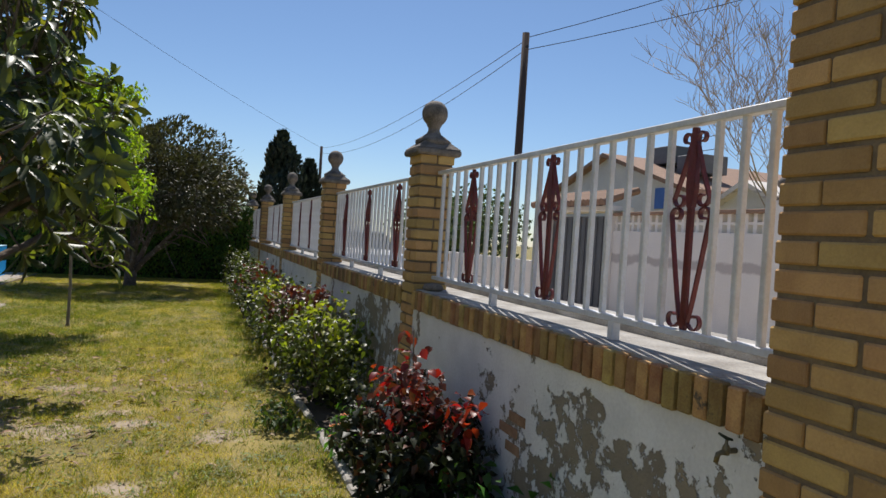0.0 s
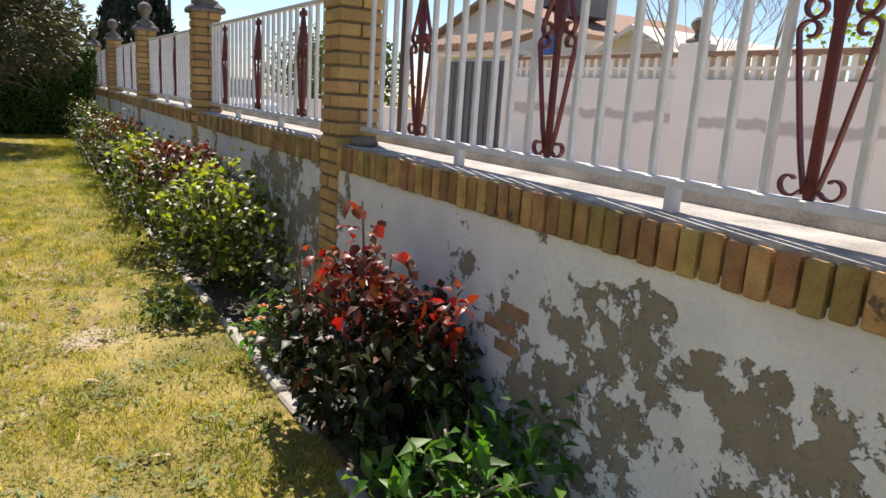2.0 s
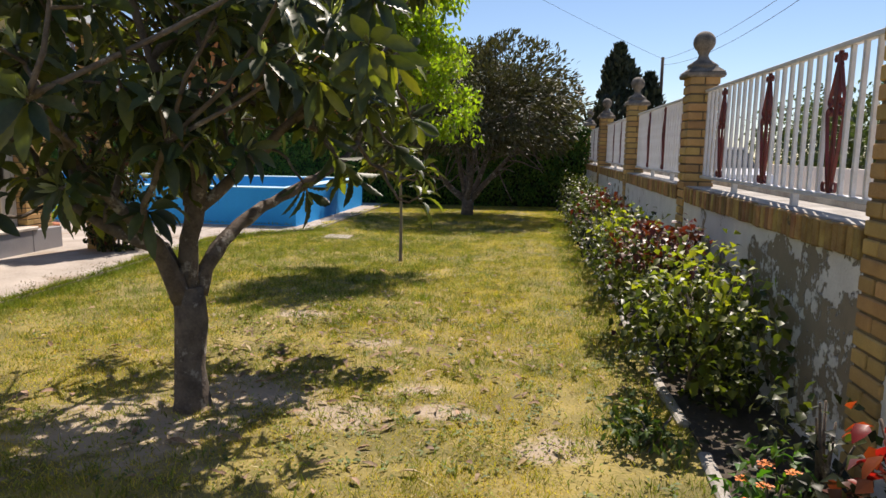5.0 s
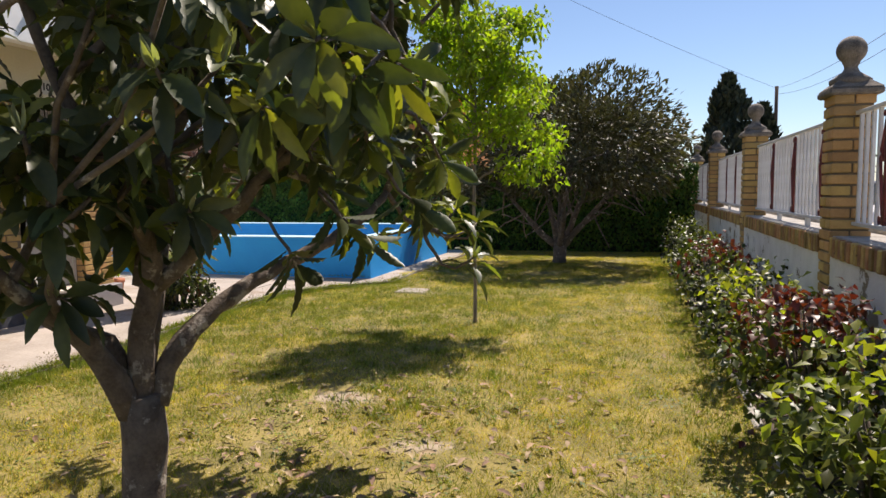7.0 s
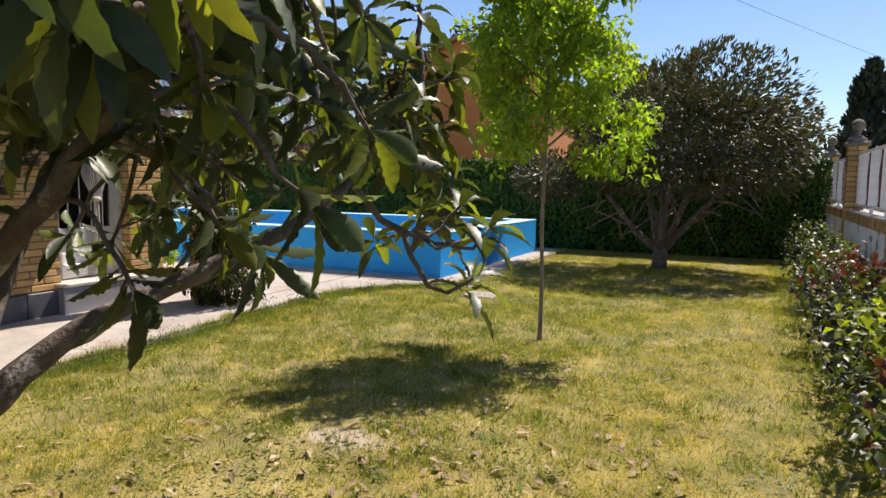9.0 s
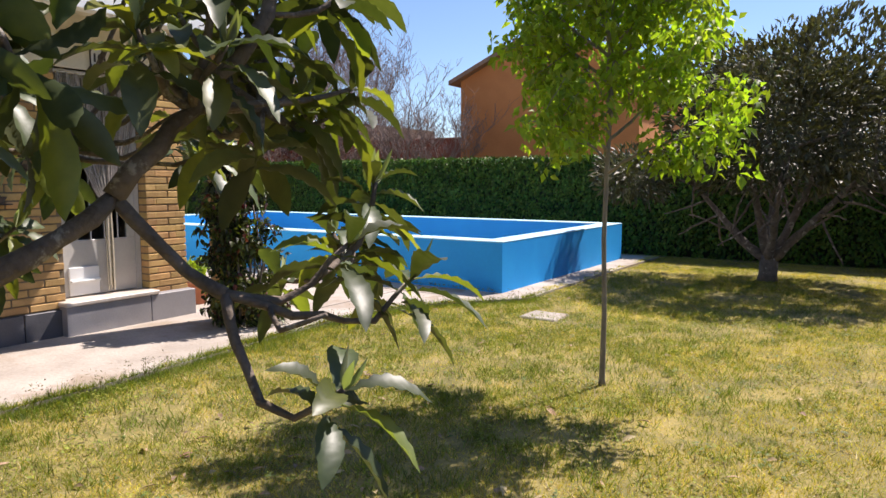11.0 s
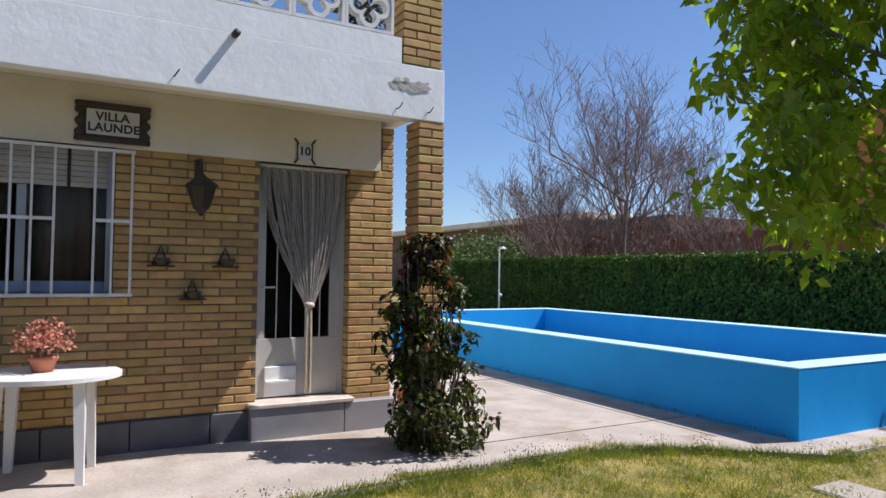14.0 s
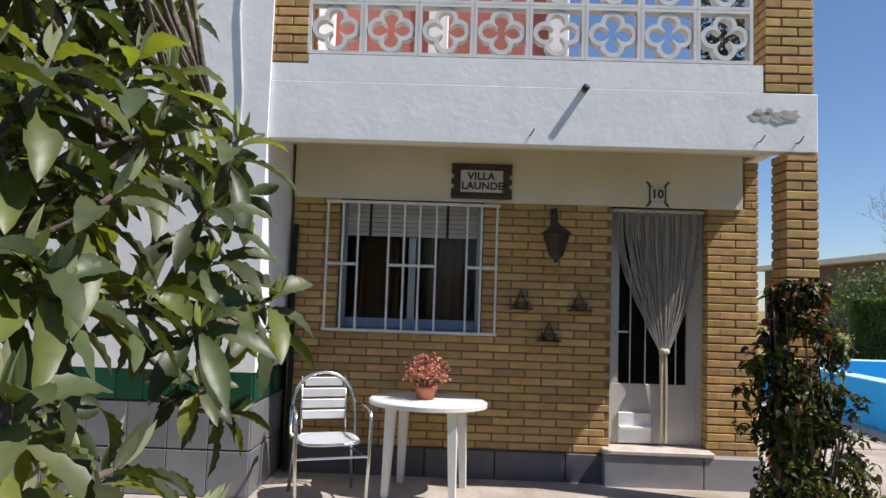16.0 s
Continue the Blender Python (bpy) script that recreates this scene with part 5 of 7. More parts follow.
def bush(name, label, cx, cy, rx, ry, h, n, m_main, m_top=None, leaf=(0.06, 0.035), stems=9, top_from=0.6, category="bush", group="", base=0.02):
    """A shrub of canes with compound leaves, thicker towards the outside."""
    b = thing(name, label, category, group)
    for k in range(stems):
        a = random.uniform(0, 6.28)
        e = (cx + rx * 0.65 * math.cos(a) * random.random() ** .5, cy + ry * 0.65 * math.sin(a) * random.random() ** .5, h * random.uniform(0.6, 0.95))
        part("cane", Build().tube([(cx + random.uniform(-.07, .07), cy + random.uniform(-.1, .1), base - 0.02), ((cx + e[0]) / 2, (cy + e[1]) / 2, e[2] * 0.6), e], [0.012, 0.008, 0.004], 6), M_BARK, b, smooth=True)
    q = rand_dirs(n) * (R.random(n)[:, None] ** 0.4)
    P_ = np.array((cx, cy, base + h * 0.52)) + q * np.array((rx, ry, h * 0.48))
    lob = np.array([noise.noise(Vector(v) * 5.0 + Vector((cx, cy, 0))) for v in P_])
    keep = lob > -0.10 + 0.08 * (R.random(n) < 0.5)
    P_, q = P_[keep] + lob[keep][:, None] * q[keep] * 0.26, q[keep]
    P_ = P_[P_[:, 2] > base]
    k = len(P_)
    D_ = rand_dirs(k) + np.array((0, 0, 0.1))
    U_ = rand_dirs(k) * 0.7 + np.array((0, 0, 1.0))
    t = (P_[:, 2] - base) / h
    top = (R.random(k) < np.clip((t - top_from) * 2.5, 0.10, 0.9)) if m_top else np.zeros(k, bool)
    for nm, mk, m_ in (("leaves", ~top, m_main), ("young_leaves", top, m_top)):
        if mk.sum():
            tagged(part(nm, leaf_cloud(nm, m_, P_[mk], D_[mk], U_[mk], R.uniform(0.7, 1.2, mk.sum()) * leaf[0], R.uniform(0.8, 1.2, mk.sum()) * leaf[1], 0.2, 0.15, 2), m_, b), kind="stuff")
    return b


loquat_tree()
round_tree()
young_tree()
# flower bed along the wall
solid("ground_bed", Build().box(2.27, FENCE_X + 0.02, 1.0, 20.4, -0.08, 0.015), M_SOIL, "dry dark soil of the flower bed", "flower bed", "structure")
M_EDGE = mat("dirty_edging_stone", (0.44, 0.41, 0.37), (0.28, 0.26, 0.23), 0.95, 8, 60, 0.4)
kerb = thing("bed_edging", "broken pale stones edging the flower bed", "edging stones", kind="structure")
y = 4.0
while y < 19.5:
    L = random.uniform(0.3, 0.6)
    s = Build().soft_box(-0.03, 0.03, -L / 2, L / 2, -0.05, random.uniform(0.012, 0.03), 0.012)
    piece("stone", s.mesh("stone", M_EDGE), kerb, 2.25 + random.uniform(-.02, .02), y + L / 2, 0, random.uniform(-.06, .06))
    y += L + random.choice((0.01, 0.015, 0.02, 0.3))
random.seed(21)
bush("rose_bush", "rose bush with dark foliage and bright red young shoots", 2.46, 6.08, 0.33, 0.48, 0.62, 5200, M_ROSEDARK, M_BRONZE, (0.060, 0.040), 11, 0.66, group="roses along the wall")
bush("herb_clump", "low clump of bright green leaves", 2.46, 5.42, 0.30, 0.50, 0.32, 1000, M_HERB, None, (0.10, 0.04), 10, category="plant")
bush("rose_bush", "small dark rose bush in the shade of the wall", 2.52, 7.02, 0.2, 0.28, 0.52, 340, M_ROSEDARK, M_ROSELEAF, (0.055, 0.035), 6, 0.5, group="roses along the wall")
bush("rose_bush", "rose bush with yellow-green young leaves", 2.42, 8.35, 0.36, 0.62, 0.80, 2600, M_ROSELEAF, M_ROSEYOUNG, (0.066, 0.044), 12, 0.55, group="roses along the wall")
bush("rose_bush", "rose bush with yellow-green and bronze leaves", 2.40, 9.45, 0.36, 0.55, 0.84, 2400, M_ROSELEAF, M_BRONZE, (0.066, 0.044), 12, 0.5, group="roses along the wall")
for cy, h, m1, m2 in ((10.7, 0.78, M_ROSELEAF, M_ROSEYOUNG), (11.8, 0.74, M_ROSEDARK, M_ROSELEAF), (12.9, 0.80, M_ROSELEAF, M_BRONZE), (14.0, 0.72, M_ROSEDARK, M_ROSELEAF), (15.2, 0.75, M_ROSELEAF, M_ROSELEAF), (16.5, 0.80, M_ROSEDARK, M_ROSELEAF), (17.9, 0.85, M_ROSEDARK, M_ROSELEAF)):
    bush("rose_bush", "leafy rose bush along the white wall", 2.38, cy, 0.36, 0.54, h, 1350, m1, m2, (0.07, 0.046), 9, 0.5, group="roses along the wall")
M_MARIGOLD = mat("orange_petal", (0.75, 0.22, 0.02), (0.62, 0.14, 0.015), 0.6, 20, 90, 0.1)
mari = bush("marigold", "small marigold plant with orange blooms beside the rose", 2.30, 6.85, 0.14, 0.18, 0.26, 260, M_HERB, None, (0.07, 0.025), 6, category="flower")
for x, y, z in ((2.24, 6.77, 0.27), (2.28, 6.89, 0.29), (2.22, 6.91, 0.22), (2.34, 6.81, 0.30), (2.20, 6.81, 0.19), (2.31, 6.97, 0.24)):
    bl = Build()
    for k in range(14):
        a, r = k * 2.4, 0.008 + 0.0015 * k
        c, d_ = math.cos(a), math.sin(a)
        bl.add([(x + r * 0.3 * c, y + r * 0.3 * d_, z), (x + r * c - 0.007 * d_, y + r * d_ + 0.007 * c, z + 0.004), (x + r * 1.25 * c, y + r * 1.25 * d_, z + 0.002), (x + r * c + 0.007 * d_, y + r * d_ - 0.007 * c, z + 0.004)], [(0, 1, 2, 3)])
    part("bloom", bl, M_MARIGOLD, mari, "orange marigold bloom")
bush("weed_clump", "low dark green weed clump at the edge of the lawn", 2.06, 7.62, 0.18, 0.24, 0.14, 420, M_WEEDLEAF, None, (0.06, 0.025), 5, category="weeds")
# the tall red shoots of the first rose
shoots = thing("rose_shoot", "tall rose shoot with bright red young leaves", "plant")
P_, D_ = [], []
for (x, y, z), (x1, y1, z1) in (((2.45, 6.15, 0.3), (2.45, 6.2, 0.90)), ((2.42, 6.0, 0.3), (2.44, 5.92, 0.74)), ((2.48, 5.9, 0.3), (2.55, 5.62, 0.70)), ((2.40, 6.25, 0.3), (2.36, 6.38, 0.66)), ((2.40, 6.1, 0.3), (2.34, 6.12, 0.72))):
    part("cane", Build().tube([(x, y, z), ((x + x1) / 2 + .01, (y + y1) / 2, (z + z1) / 2 + 0.02), (x1, y1, z1)], [0.007, 0.006, 0.004], 6), M_BARK, shoots, smooth=True)
    for k in range(34):
        t = random.uniform(0.35, 1.0)
        P_.append((x + (x1 - x) * t + random.uniform(-.07, .07), y + (y1 - y) * t + random.uniform(-.08, .08), z + (z1 - z) * t + random.uniform(-.03, .03)))
        D_.append(rand_dirs(1)[0] + np.array((0, 0, 0.1)))
k = len(P_)
tagged(part("young_leaves", leaf_cloud("young_leaves", M_REDLEAF, P_, D_, rand_dirs(k) * 0.6 + np.array((0, 0, 1.0)), R.uniform(0.05, 0.085, k), R.uniform(0.035, 0.05, k), 0.2, 0.15, 3), M_REDLEAF, shoots), kind="stuff")
# climbing rose on the porch column
climber = thing("climbing_rose", "climbing rose with reddish tips round the porch column", "climbing plant")
for k in range(12):
    a = k * 0.55
    part("cane", Build().tube([(-3.5 + 0.08 * math.cos(a), 12.28 + 0.1 * math.sin(a), 0.02), (-3.46 + 0.16 * math.cos(a), 12.28 + 0.22 * math.sin(a), 0.6), (-3.5 + 0.14 * math.cos(a), 12.24 + 0.2 * math.sin(a), 1.1 + 0.05 * k)], [0.012, 0.009, 0.005], 6), M_BARK, climber, smooth=True)
n = 10500
zz = R.random(n) ** 0.95 * 1.66
aa = R.uniform(0, 6.283, n)
rr = (0.12 + 0.18 * np.clip((1.75 - zz) / 1.2, 0, 1)) * np.clip(0.7 + zz * 1.5, 0, 1) * R.random(n) ** 0.4
P_ = np.stack((-3.46 + rr * np.cos(aa) * 0.9, 12.27 + rr * np.sin(aa) - 0.06 * (zz - 0.8), 0.05 + zz), 1)
lob = np.array([noise.noise(Vector(v) * 4.5) + 0.5 * noise.noise(Vector(v) * 11) for v in P_])
P_[:, :2] += (P_[:, :2] - np.array((-3.46, 12.27))) * lob[:, None] * 1.25
P_ = P_[(lob > -0.03) & ~((P_[:, 0] < -3.6) & (P_[:, 0] > -3.87) & (np.abs(P_[:, 1] - 12.328) < 0.13))]
n = len(P_)
pick_ = R.random(n)
red_ = pick_ > 0.93 - 0.28 * (P_[:, 2] > 1.3)
for nm, mk, m_ in (("leaves", (pick_ < 0.42) & ~red_, M_ROSEDARK), ("green_leaves", (pick_ >= 0.42) & ~red_, M_ROSELEAF), ("bronze_leaves", red_, M_BRONZE)):
    k = int(mk.sum())
    tagged(part(nm, leaf_cloud(nm, m_, P_[mk], rand_dirs(k) + np.array((0, 0, -0.2)), rand_dirs(k) * 0.8 + np.array((0, 0, 1.0)), R.uniform(0.05, 0.085, k), R.uniform(0.026, 0.044, k), 0.25, 0.15, 3), m_, climber), kind="stuff")
hips = thing("rose_bloom", "small red rose blooms on the climbing rose", "flower")
for x, y, z in ((-3.42, 12.28, 1.66), (-3.36, 12.22, 1.14), (-3.5, 12.0, 1.42)):
    part("bloom", Build().lathe([(0.006, -0.02), (0.022, -0.008), (0.026, 0.008), (0.016, 0.02), (0.004, 0.024)], 10, (x, y, z)), M_REDLEAF, hips, smooth=True)

# ---- hedge at the end of the garden ----
hedge = thing("hedge", "dense clipped green ivy hedge", "hedge")
# filler box behind the leaves, its dark colour painting the hedge's inner shade
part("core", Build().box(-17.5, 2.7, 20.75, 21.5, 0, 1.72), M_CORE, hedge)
n = 62000
face = R.random(n) < 0.72
hx = R.uniform(-17.6, 2.8, n)
P_ = np.stack((hx, np.where(face, 20.62 + 0.12 * R.random(n), R.uniform(20.6, 21.5, n)), np.where(face, 1.86 * R.random(n) ** 0.8, 1.74 + 0.13 * R.random(n))), 1)
D_ = rand_dirs(n) * 0.7 + np.where(face[:, None], np.array((0, -0.25, -0.7)), np.array((0, -0.6, 0.1)))
U_ = rand_dirs(n) * 0.5 + np.where(face[:, None], np.array((0, -1.0, 0.5)), np.array((0, 0, 1.0)))
tagged(part("leaves", leaf_cloud("leaves", M_HEDGE, P_, D_, U_, R.uniform(0.05, 0.10, n), R.uniform(0.038, 0.07, n), 0.1, 0.1, 2), M_HEDGE, hedge), kind="stuff")

# ---- things at the house ----
M_PLASTIC = mat("white_plastic", (0.82, 0.81, 0.79), (0.76, 0.75, 0.73), 0.35, 4, 50, 0.03)
M_CHROME = mat("polished_aluminium", (0.78, 0.79, 0.80), (0.70, 0.71, 0.72), 0.22, 6, 60, 0.03, metal=1.0)
M_CLAY = mat("terracotta", (0.46, 0.17, 0.09), (0.36, 0.13, 0.07), 0.85, 8, 70, 0.15)
M_PINK = leafy("salmon_petal", (0.66, 0.31, 0.21), (0.54, 0.22, 0.15), 0.7, 0.3, back=(1.2, 0.9, 0.9))
M_WROUGHT = mat("black_wrought_iron", (0.028, 0.026, 0.025), (0.05, 0.035, 0.028), 0.6, 10, 70, 0.2)
M_DARKWOOD = mat("charred_carved_wood", (0.07, 0.05, 0.045), (0.035, 0.028, 0.026), 0.8, 10, 60, 0.4)
M_CERAMIC = mat("grey_white_ceramic", (0.62, 0.61, 0.60), (0.52, 0.52, 0.52), 0.35, 6, 50, 0.05)
M_INK = mat("dark_glaze", (0.03, 0.025, 0.03), None, 0.5, 6, 50, 0.0)
M_STAIN = mat("bare_grey_render", (0.58, 0.54, 0.48), (0.46, 0.42, 0.37), 0.95, 9, 60, 0.3)
M_JOINT = mat("dirt_filled_joint", (0.17, 0.14, 0.11), (0.11, 0.09, 0.07), 1.0, 9, 60, 0.3)
M_LAMPGLASS = mat("smoked_lamp_glass", (0.08, 0.06, 0.045), (0.05, 0.04, 0.03), 0.15, 6, 40, 0.0)

table = thing("garden_table", "white plastic oval garden table", "table", at=(-3.93, 9.62, 0.035))
top = Build()
N = 40
ring = [(0.36 * math.cos(2 * math.pi * k / N), 0.46 * math.sin(2 * math.pi * k / N)) for k in range(N)]
levels = [(0.97, 0.700), (1.0, 0.690), (1.0, 0.660), (0.96, 0.655)]
top.add([(x * s, y * s, z) for s, z in levels for x, y in ring],
        [(i * N + (k + 1) % N, i * N + k, (i + 1) * N + k, (i + 1) * N + (k + 1) % N) for i in range(3) for k in range(N)] + [tuple(range(N)), tuple(3 * N + k for k in range(N))[::-1]])
part("tabletop", top, M_PLASTIC, table)
for sx in (-1, 1):
    for sy in (-1, 1):
        lg = Build()
        P = []
        for z, cx_, cy_, h in ((0.657, 0.19, 0.235, 0.036), (0.0, 0.215, 0.255, 0.024)):
            P += [(sx * cx_ + dx_ * h, sy * cy_ + dy_ * h, z) for dx_, dy_ in ((-1, -1), (1, -1), (1, 1), (-1, 1))]
        lg.add(P, [(0, 1, 2, 3), (7, 6, 5, 4)] + [(k, 4 + k, 4 + (k + 1) % 4, (k + 1) % 4) for k in range(4)])
        part("leg", lg, M_PLASTIC, table)

table.rotation_euler = (0, 0, radians(-11))

pot = thing("flower_pot", "terracotta pot with salmon-pink dried flowers", "flower pot", at=(-3.93, 9.60, 0.735))
part("pot", Build().lathe([(0.06, 0), (0.082, 0.075), (0.09, 0.078), (0.092, 0.105), (0.078, 0.105), (0.07, 0.07)], 24), M_CLAY, pot, smooth=True)
n = 520
q = rand_dirs(n, -0.5, 1.0) * R.random(n)[:, None] ** 0.4
P_ = np.array((0, 0, 0.21)) + q * np.array((0.16, 0.185, 0.15))
P_ = P_[np.array([noise.noise(Vector(v) * 14) for v in P_]) > -0.18]
n = len(P_)
tagged(part("blossom", leaf_cloud("blossom", M_PINK, P_, rand_dirs(n), rand_dirs(n), R.uniform(0.025, 0.045, n), R.uniform(0.02, 0.034, n), 0.2, 0.2, 2), M_PINK, pot, "salmon-pink blossoms"), kind="stuff")
fs = Build()
for k in range(12):
    a = k * 0.52
    fs.tube([(0, 0, 0.06), (0.04 * math.cos(a), 0.04 * math.sin(a), 0.16), (0.1 * math.cos(a), 0.11 * math.sin(a), 0.22)], [0.003, 0.003, 0.002], 5)
tagged(part("stalk", fs, M_BARK, pot), kind="stuff")

M_SLAT = mat("brushed_aluminium_slat", (0.82, 0.83, 0.85), (0.74, 0.75, 0.77), 0.4, 6, 60, 0.05, metal=0.5)
chair = thing("bistro_chair", "shiny aluminium garden armchair with slatted back", "chair", at=(-3.66, 8.91, 0.035))
chair.rotation_euler = (0, 0, radians(20))
for s in (-1, 1):
    y = s * 0.265
    part("front_leg", Build().tube([(0.22, y * 0.93, 0), (0.225, y * 0.97, 0.3), (0.225, y, 0.58), (0.20, y, 0.645), (0.12, y, 0.665), (-0.05, y * 0.99, 0.66), (-0.17, y * 0.95, 0.62)], 0.0125, 10), M_CHROME, chair, smooth=True)
    part("rear_leg", Build().tube([(-0.25, y * 0.9, 0), (-0.20, y * 0.82, 0.30), (-0.17, y * 0.80, 0.43)], 0.0125, 10), M_CHROME, chair, smooth=True)
back = []
for k in range(17):
    a = math.pi * k / 16
    back.append((-0.23 - 0.05 * math.sin(a), -0.245 * math.cos(a), 0.44 + 0.44 * math.sin(a) ** 0.55))
part("back_frame", Build().tube([(-0.17, -0.235, 0.42)] + back + [(-0.17, 0.235, 0.42)], 0.0125, 10), M_CHROME, chair, smooth=True)
for k in range(4):
    z = 0.53 + 0.082 * k
    wd = 0.165 - (0.02 if k == 3 else 0)
    part("back_slat", Build().soft_box(-0.255 - 0.008 * k, -0.243 - 0.008 * k, -wd, wd, z, z + 0.066, 0.005), M_SLAT, chair)
part("back_upright", Build().tube([(-0.19, -0.165, 0.42), (-0.25, -0.17, 0.6), (-0.28, -0.165, 0.85)], 0.008, 8), M_CHROME, chair, smooth=True)
part("back_upright", Build().tube([(-0.19, 0.165, 0.42), (-0.25, 0.17, 0.6), (-0.28, 0.165, 0.85)], 0.008, 8), M_CHROME, chair, smooth=True)
N = 32
sr = [(0.02 + 0.21 * math.copysign(abs(math.cos(2 * math.pi * k / N)) ** 0.6, math.cos(2 * math.pi * k / N)), 0.215 * math.copysign(abs(math.sin(2 * math.pi * k / N)) ** 0.6, math.sin(2 * math.pi * k / N))) for k in range(N)]
seat = Build()
seat.add([(x, y, z) for z in (0.44, 0.425) for x, y in sr], [tuple(range(N)), tuple(range(N, 2 * N))[::-1]] + [((k + 1) % N, k, N + k, N + (k + 1) % N) for k in range(N)])
part("seat", seat, M_SLAT, chair)
part("seat_rim", Build().tube([(x * 1.02, y * 1.02, 0.432) for x, y in sr + sr[:2]], 0.011, 8), M_CHROME, chair, smooth=True)
for s in (-1, 1):
    part("stretcher", Build().tube([(0.222, s * 0.25, 0.33), (-0.2, s * 0.215, 0.31)], 0.009, 8), M_CHROME, chair)
part("stretcher", Build().tube([(0.223, -0.25, 0.34), (0.223, 0.25, 0.34)], 0.009, 8), M_CHROME, chair)

lantern = thing("wall_lantern", "black wrought-iron wall lantern with smoked glass", "lantern", at=(HOUSE_X, 10.62, -0.03))
lantern.scale = (1.0, 1.3, 1.01)
part("back_plate", Build().soft_box(0, 0.012, -0.02, 0.02, 2.10, 2.31, 0.004), M_WROUGHT, lantern)
part("bracket", Build().tube([(0.01, 0, 2.27), (0.07, 0, 2.30), (0.14, 0, 2.29), (0.19, 0, 2.24), (0.20, 0, 2.17)], 0.009, 8), M_WROUGHT, lantern, smooth=True)
part("roof", Build().lathe([(0.010, 0.09), (0.03, 0.06), (0.10, 0.0), (0.105, -0.012), (0.095, -0.015)], 6, (0.20, 0, 2.09)), M_WROUGHT, lantern)
part("glass", Build().lathe([(0.082, 0.0), (0.042, -0.17)], 6, (0.20, 0, 2.075)), M_LAMPGLASS, lantern)
for k in range(6):
    a = k * math.pi / 3
    part("rib", Build().tube([(0.20 + 0.087 * math.cos(a), 0.087 * math.sin(a), 2.075), (0.20 + 0.045 * math.cos(a), 0.045 * math.sin(a), 1.905)], 0.005, 5), M_WROUGHT, lantern)
part("finial", Build().lathe([(0.045, 0.0), (0.03, -0.02), (0.012, -0.035), (0.016, -0.048), (0.003, -0.06)], 10, (0.20, 0, 1.906)), M_WROUGHT, lantern)
for y, z in ((10.36, 1.46), (10.85, 1.46), (10.60, 1.20)):
    hp = thing("wall_planter", "small dark iron wall holder with an empty bowl", "planter", "wall planters", at=(HOUSE_X, y, z))
    part("holder", Build().tube([(0.012, -0.06, 0.0), (0.012, -0.02, 0.09), (0.015, 0, 0.15), (0.012, 0.02, 0.09), (0.012, 0.06, 0.0)], 0.006, 6), M_WROUGHT, hp)
    part("bowl", Build().lathe([(0.035, -0.005), (0.062, 0.045), (0.066, 0.05), (0.055, 0.045), (0.03, 0.005)], 14, (0.068, 0, 0.0)), M_WROUGHT, hp)
    part("tray", Build().soft_box(0.0, 0.09, -0.10, 0.10, -0.018, -0.008, 0.003), M_WROUGHT, hp)


def lettering(text, size, x, y, z, parent, m_):
    cu = bpy.data.curves.new("lettering", "FONT")
    cu.body, cu.size, cu.align_x, cu.align_y, cu.extrude = text, size, "CENTER", "CENTER", 0.002
    cu.offset = size * 0.035
    cu.space_character = 1.05
    t_ = new("lettering", cu)
    t_.matrix_world = pose(x, y, z, 90, 0, 90)
    dg = bpy.context.evaluated_depsgraph_get()
    me = bpy.data.meshes.new_from_object(t_.evaluated_get(dg))
    bpy.data.objects.remove(t_)
    me.materials.clear()
    me.materials.append(m_)
    o = new("lettering", me)
    o.matrix_world = pose(x, y, z, 90, 0, 90)
    o.parent = parent
    return o


sx_, sy_, sz_ = HOUSE_X + 0.027, 10.0, 2.515
sign = thing("house_sign", "carved dark wooden house sign with a pale name panel", "sign")
part("board", Build().soft_box(sx_, sx_ + 0.02, sy_ - 0.235, sy_ + 0.235, sz_ - 0.13, sz_ + 0.13, 0.006), M_DARKWOOD, sign)
part("name_panel", Build().soft_box(sx_ + 0.018, sx_ + 0.026, sy_ - 0.18, sy_ + 0.18, sz_ - 0.095, sz_ + 0.095, 0.003), M_CERAMIC, sign, "pale grey name panel")
for s in (-1, 1):
    part("rail", Build().soft_box(sx_ + 0.01, sx_ + 0.035, sy_ - 0.26, sy_ + 0.26, sz_ + s * 0.128 - 0.022, sz_ + s * 0.128 + 0.022, 0.009), M_DARKWOOD, sign)
    for k in range(3):
        part("scallop", Build().lathe([(0.03, 0), (0.036, 0.01), (0.028, 0.03)], 10).mesh("scallop", M_DARKWOOD), M_DARKWOOD, sign).matrix_basis = pose(sx_, sy_ + s * 0.225, sz_ - 0.085 + 0.085 * k, 0, 90, 0)
lettering("VILLA", 0.088, sx_ + 0.027, sy_ - 0.005, sz_ + 0.04, sign, M_INK)
lettering("LAUNDE", 0.088, sx_ + 0.027, sy_ + 0.005, sz_ - 0.042, sign, M_INK)
num = thing("house_number", "small iron-framed ceramic house number plate", "number plate")
ny, nz = 11.49, 2.45
part("plate", Build().soft_box(HOUSE_X + 0.027, HOUSE_X + 0.038, ny - 0.065, ny + 0.065, nz - 0.075, nz + 0.075, 0.004), M_CERAMIC, num)
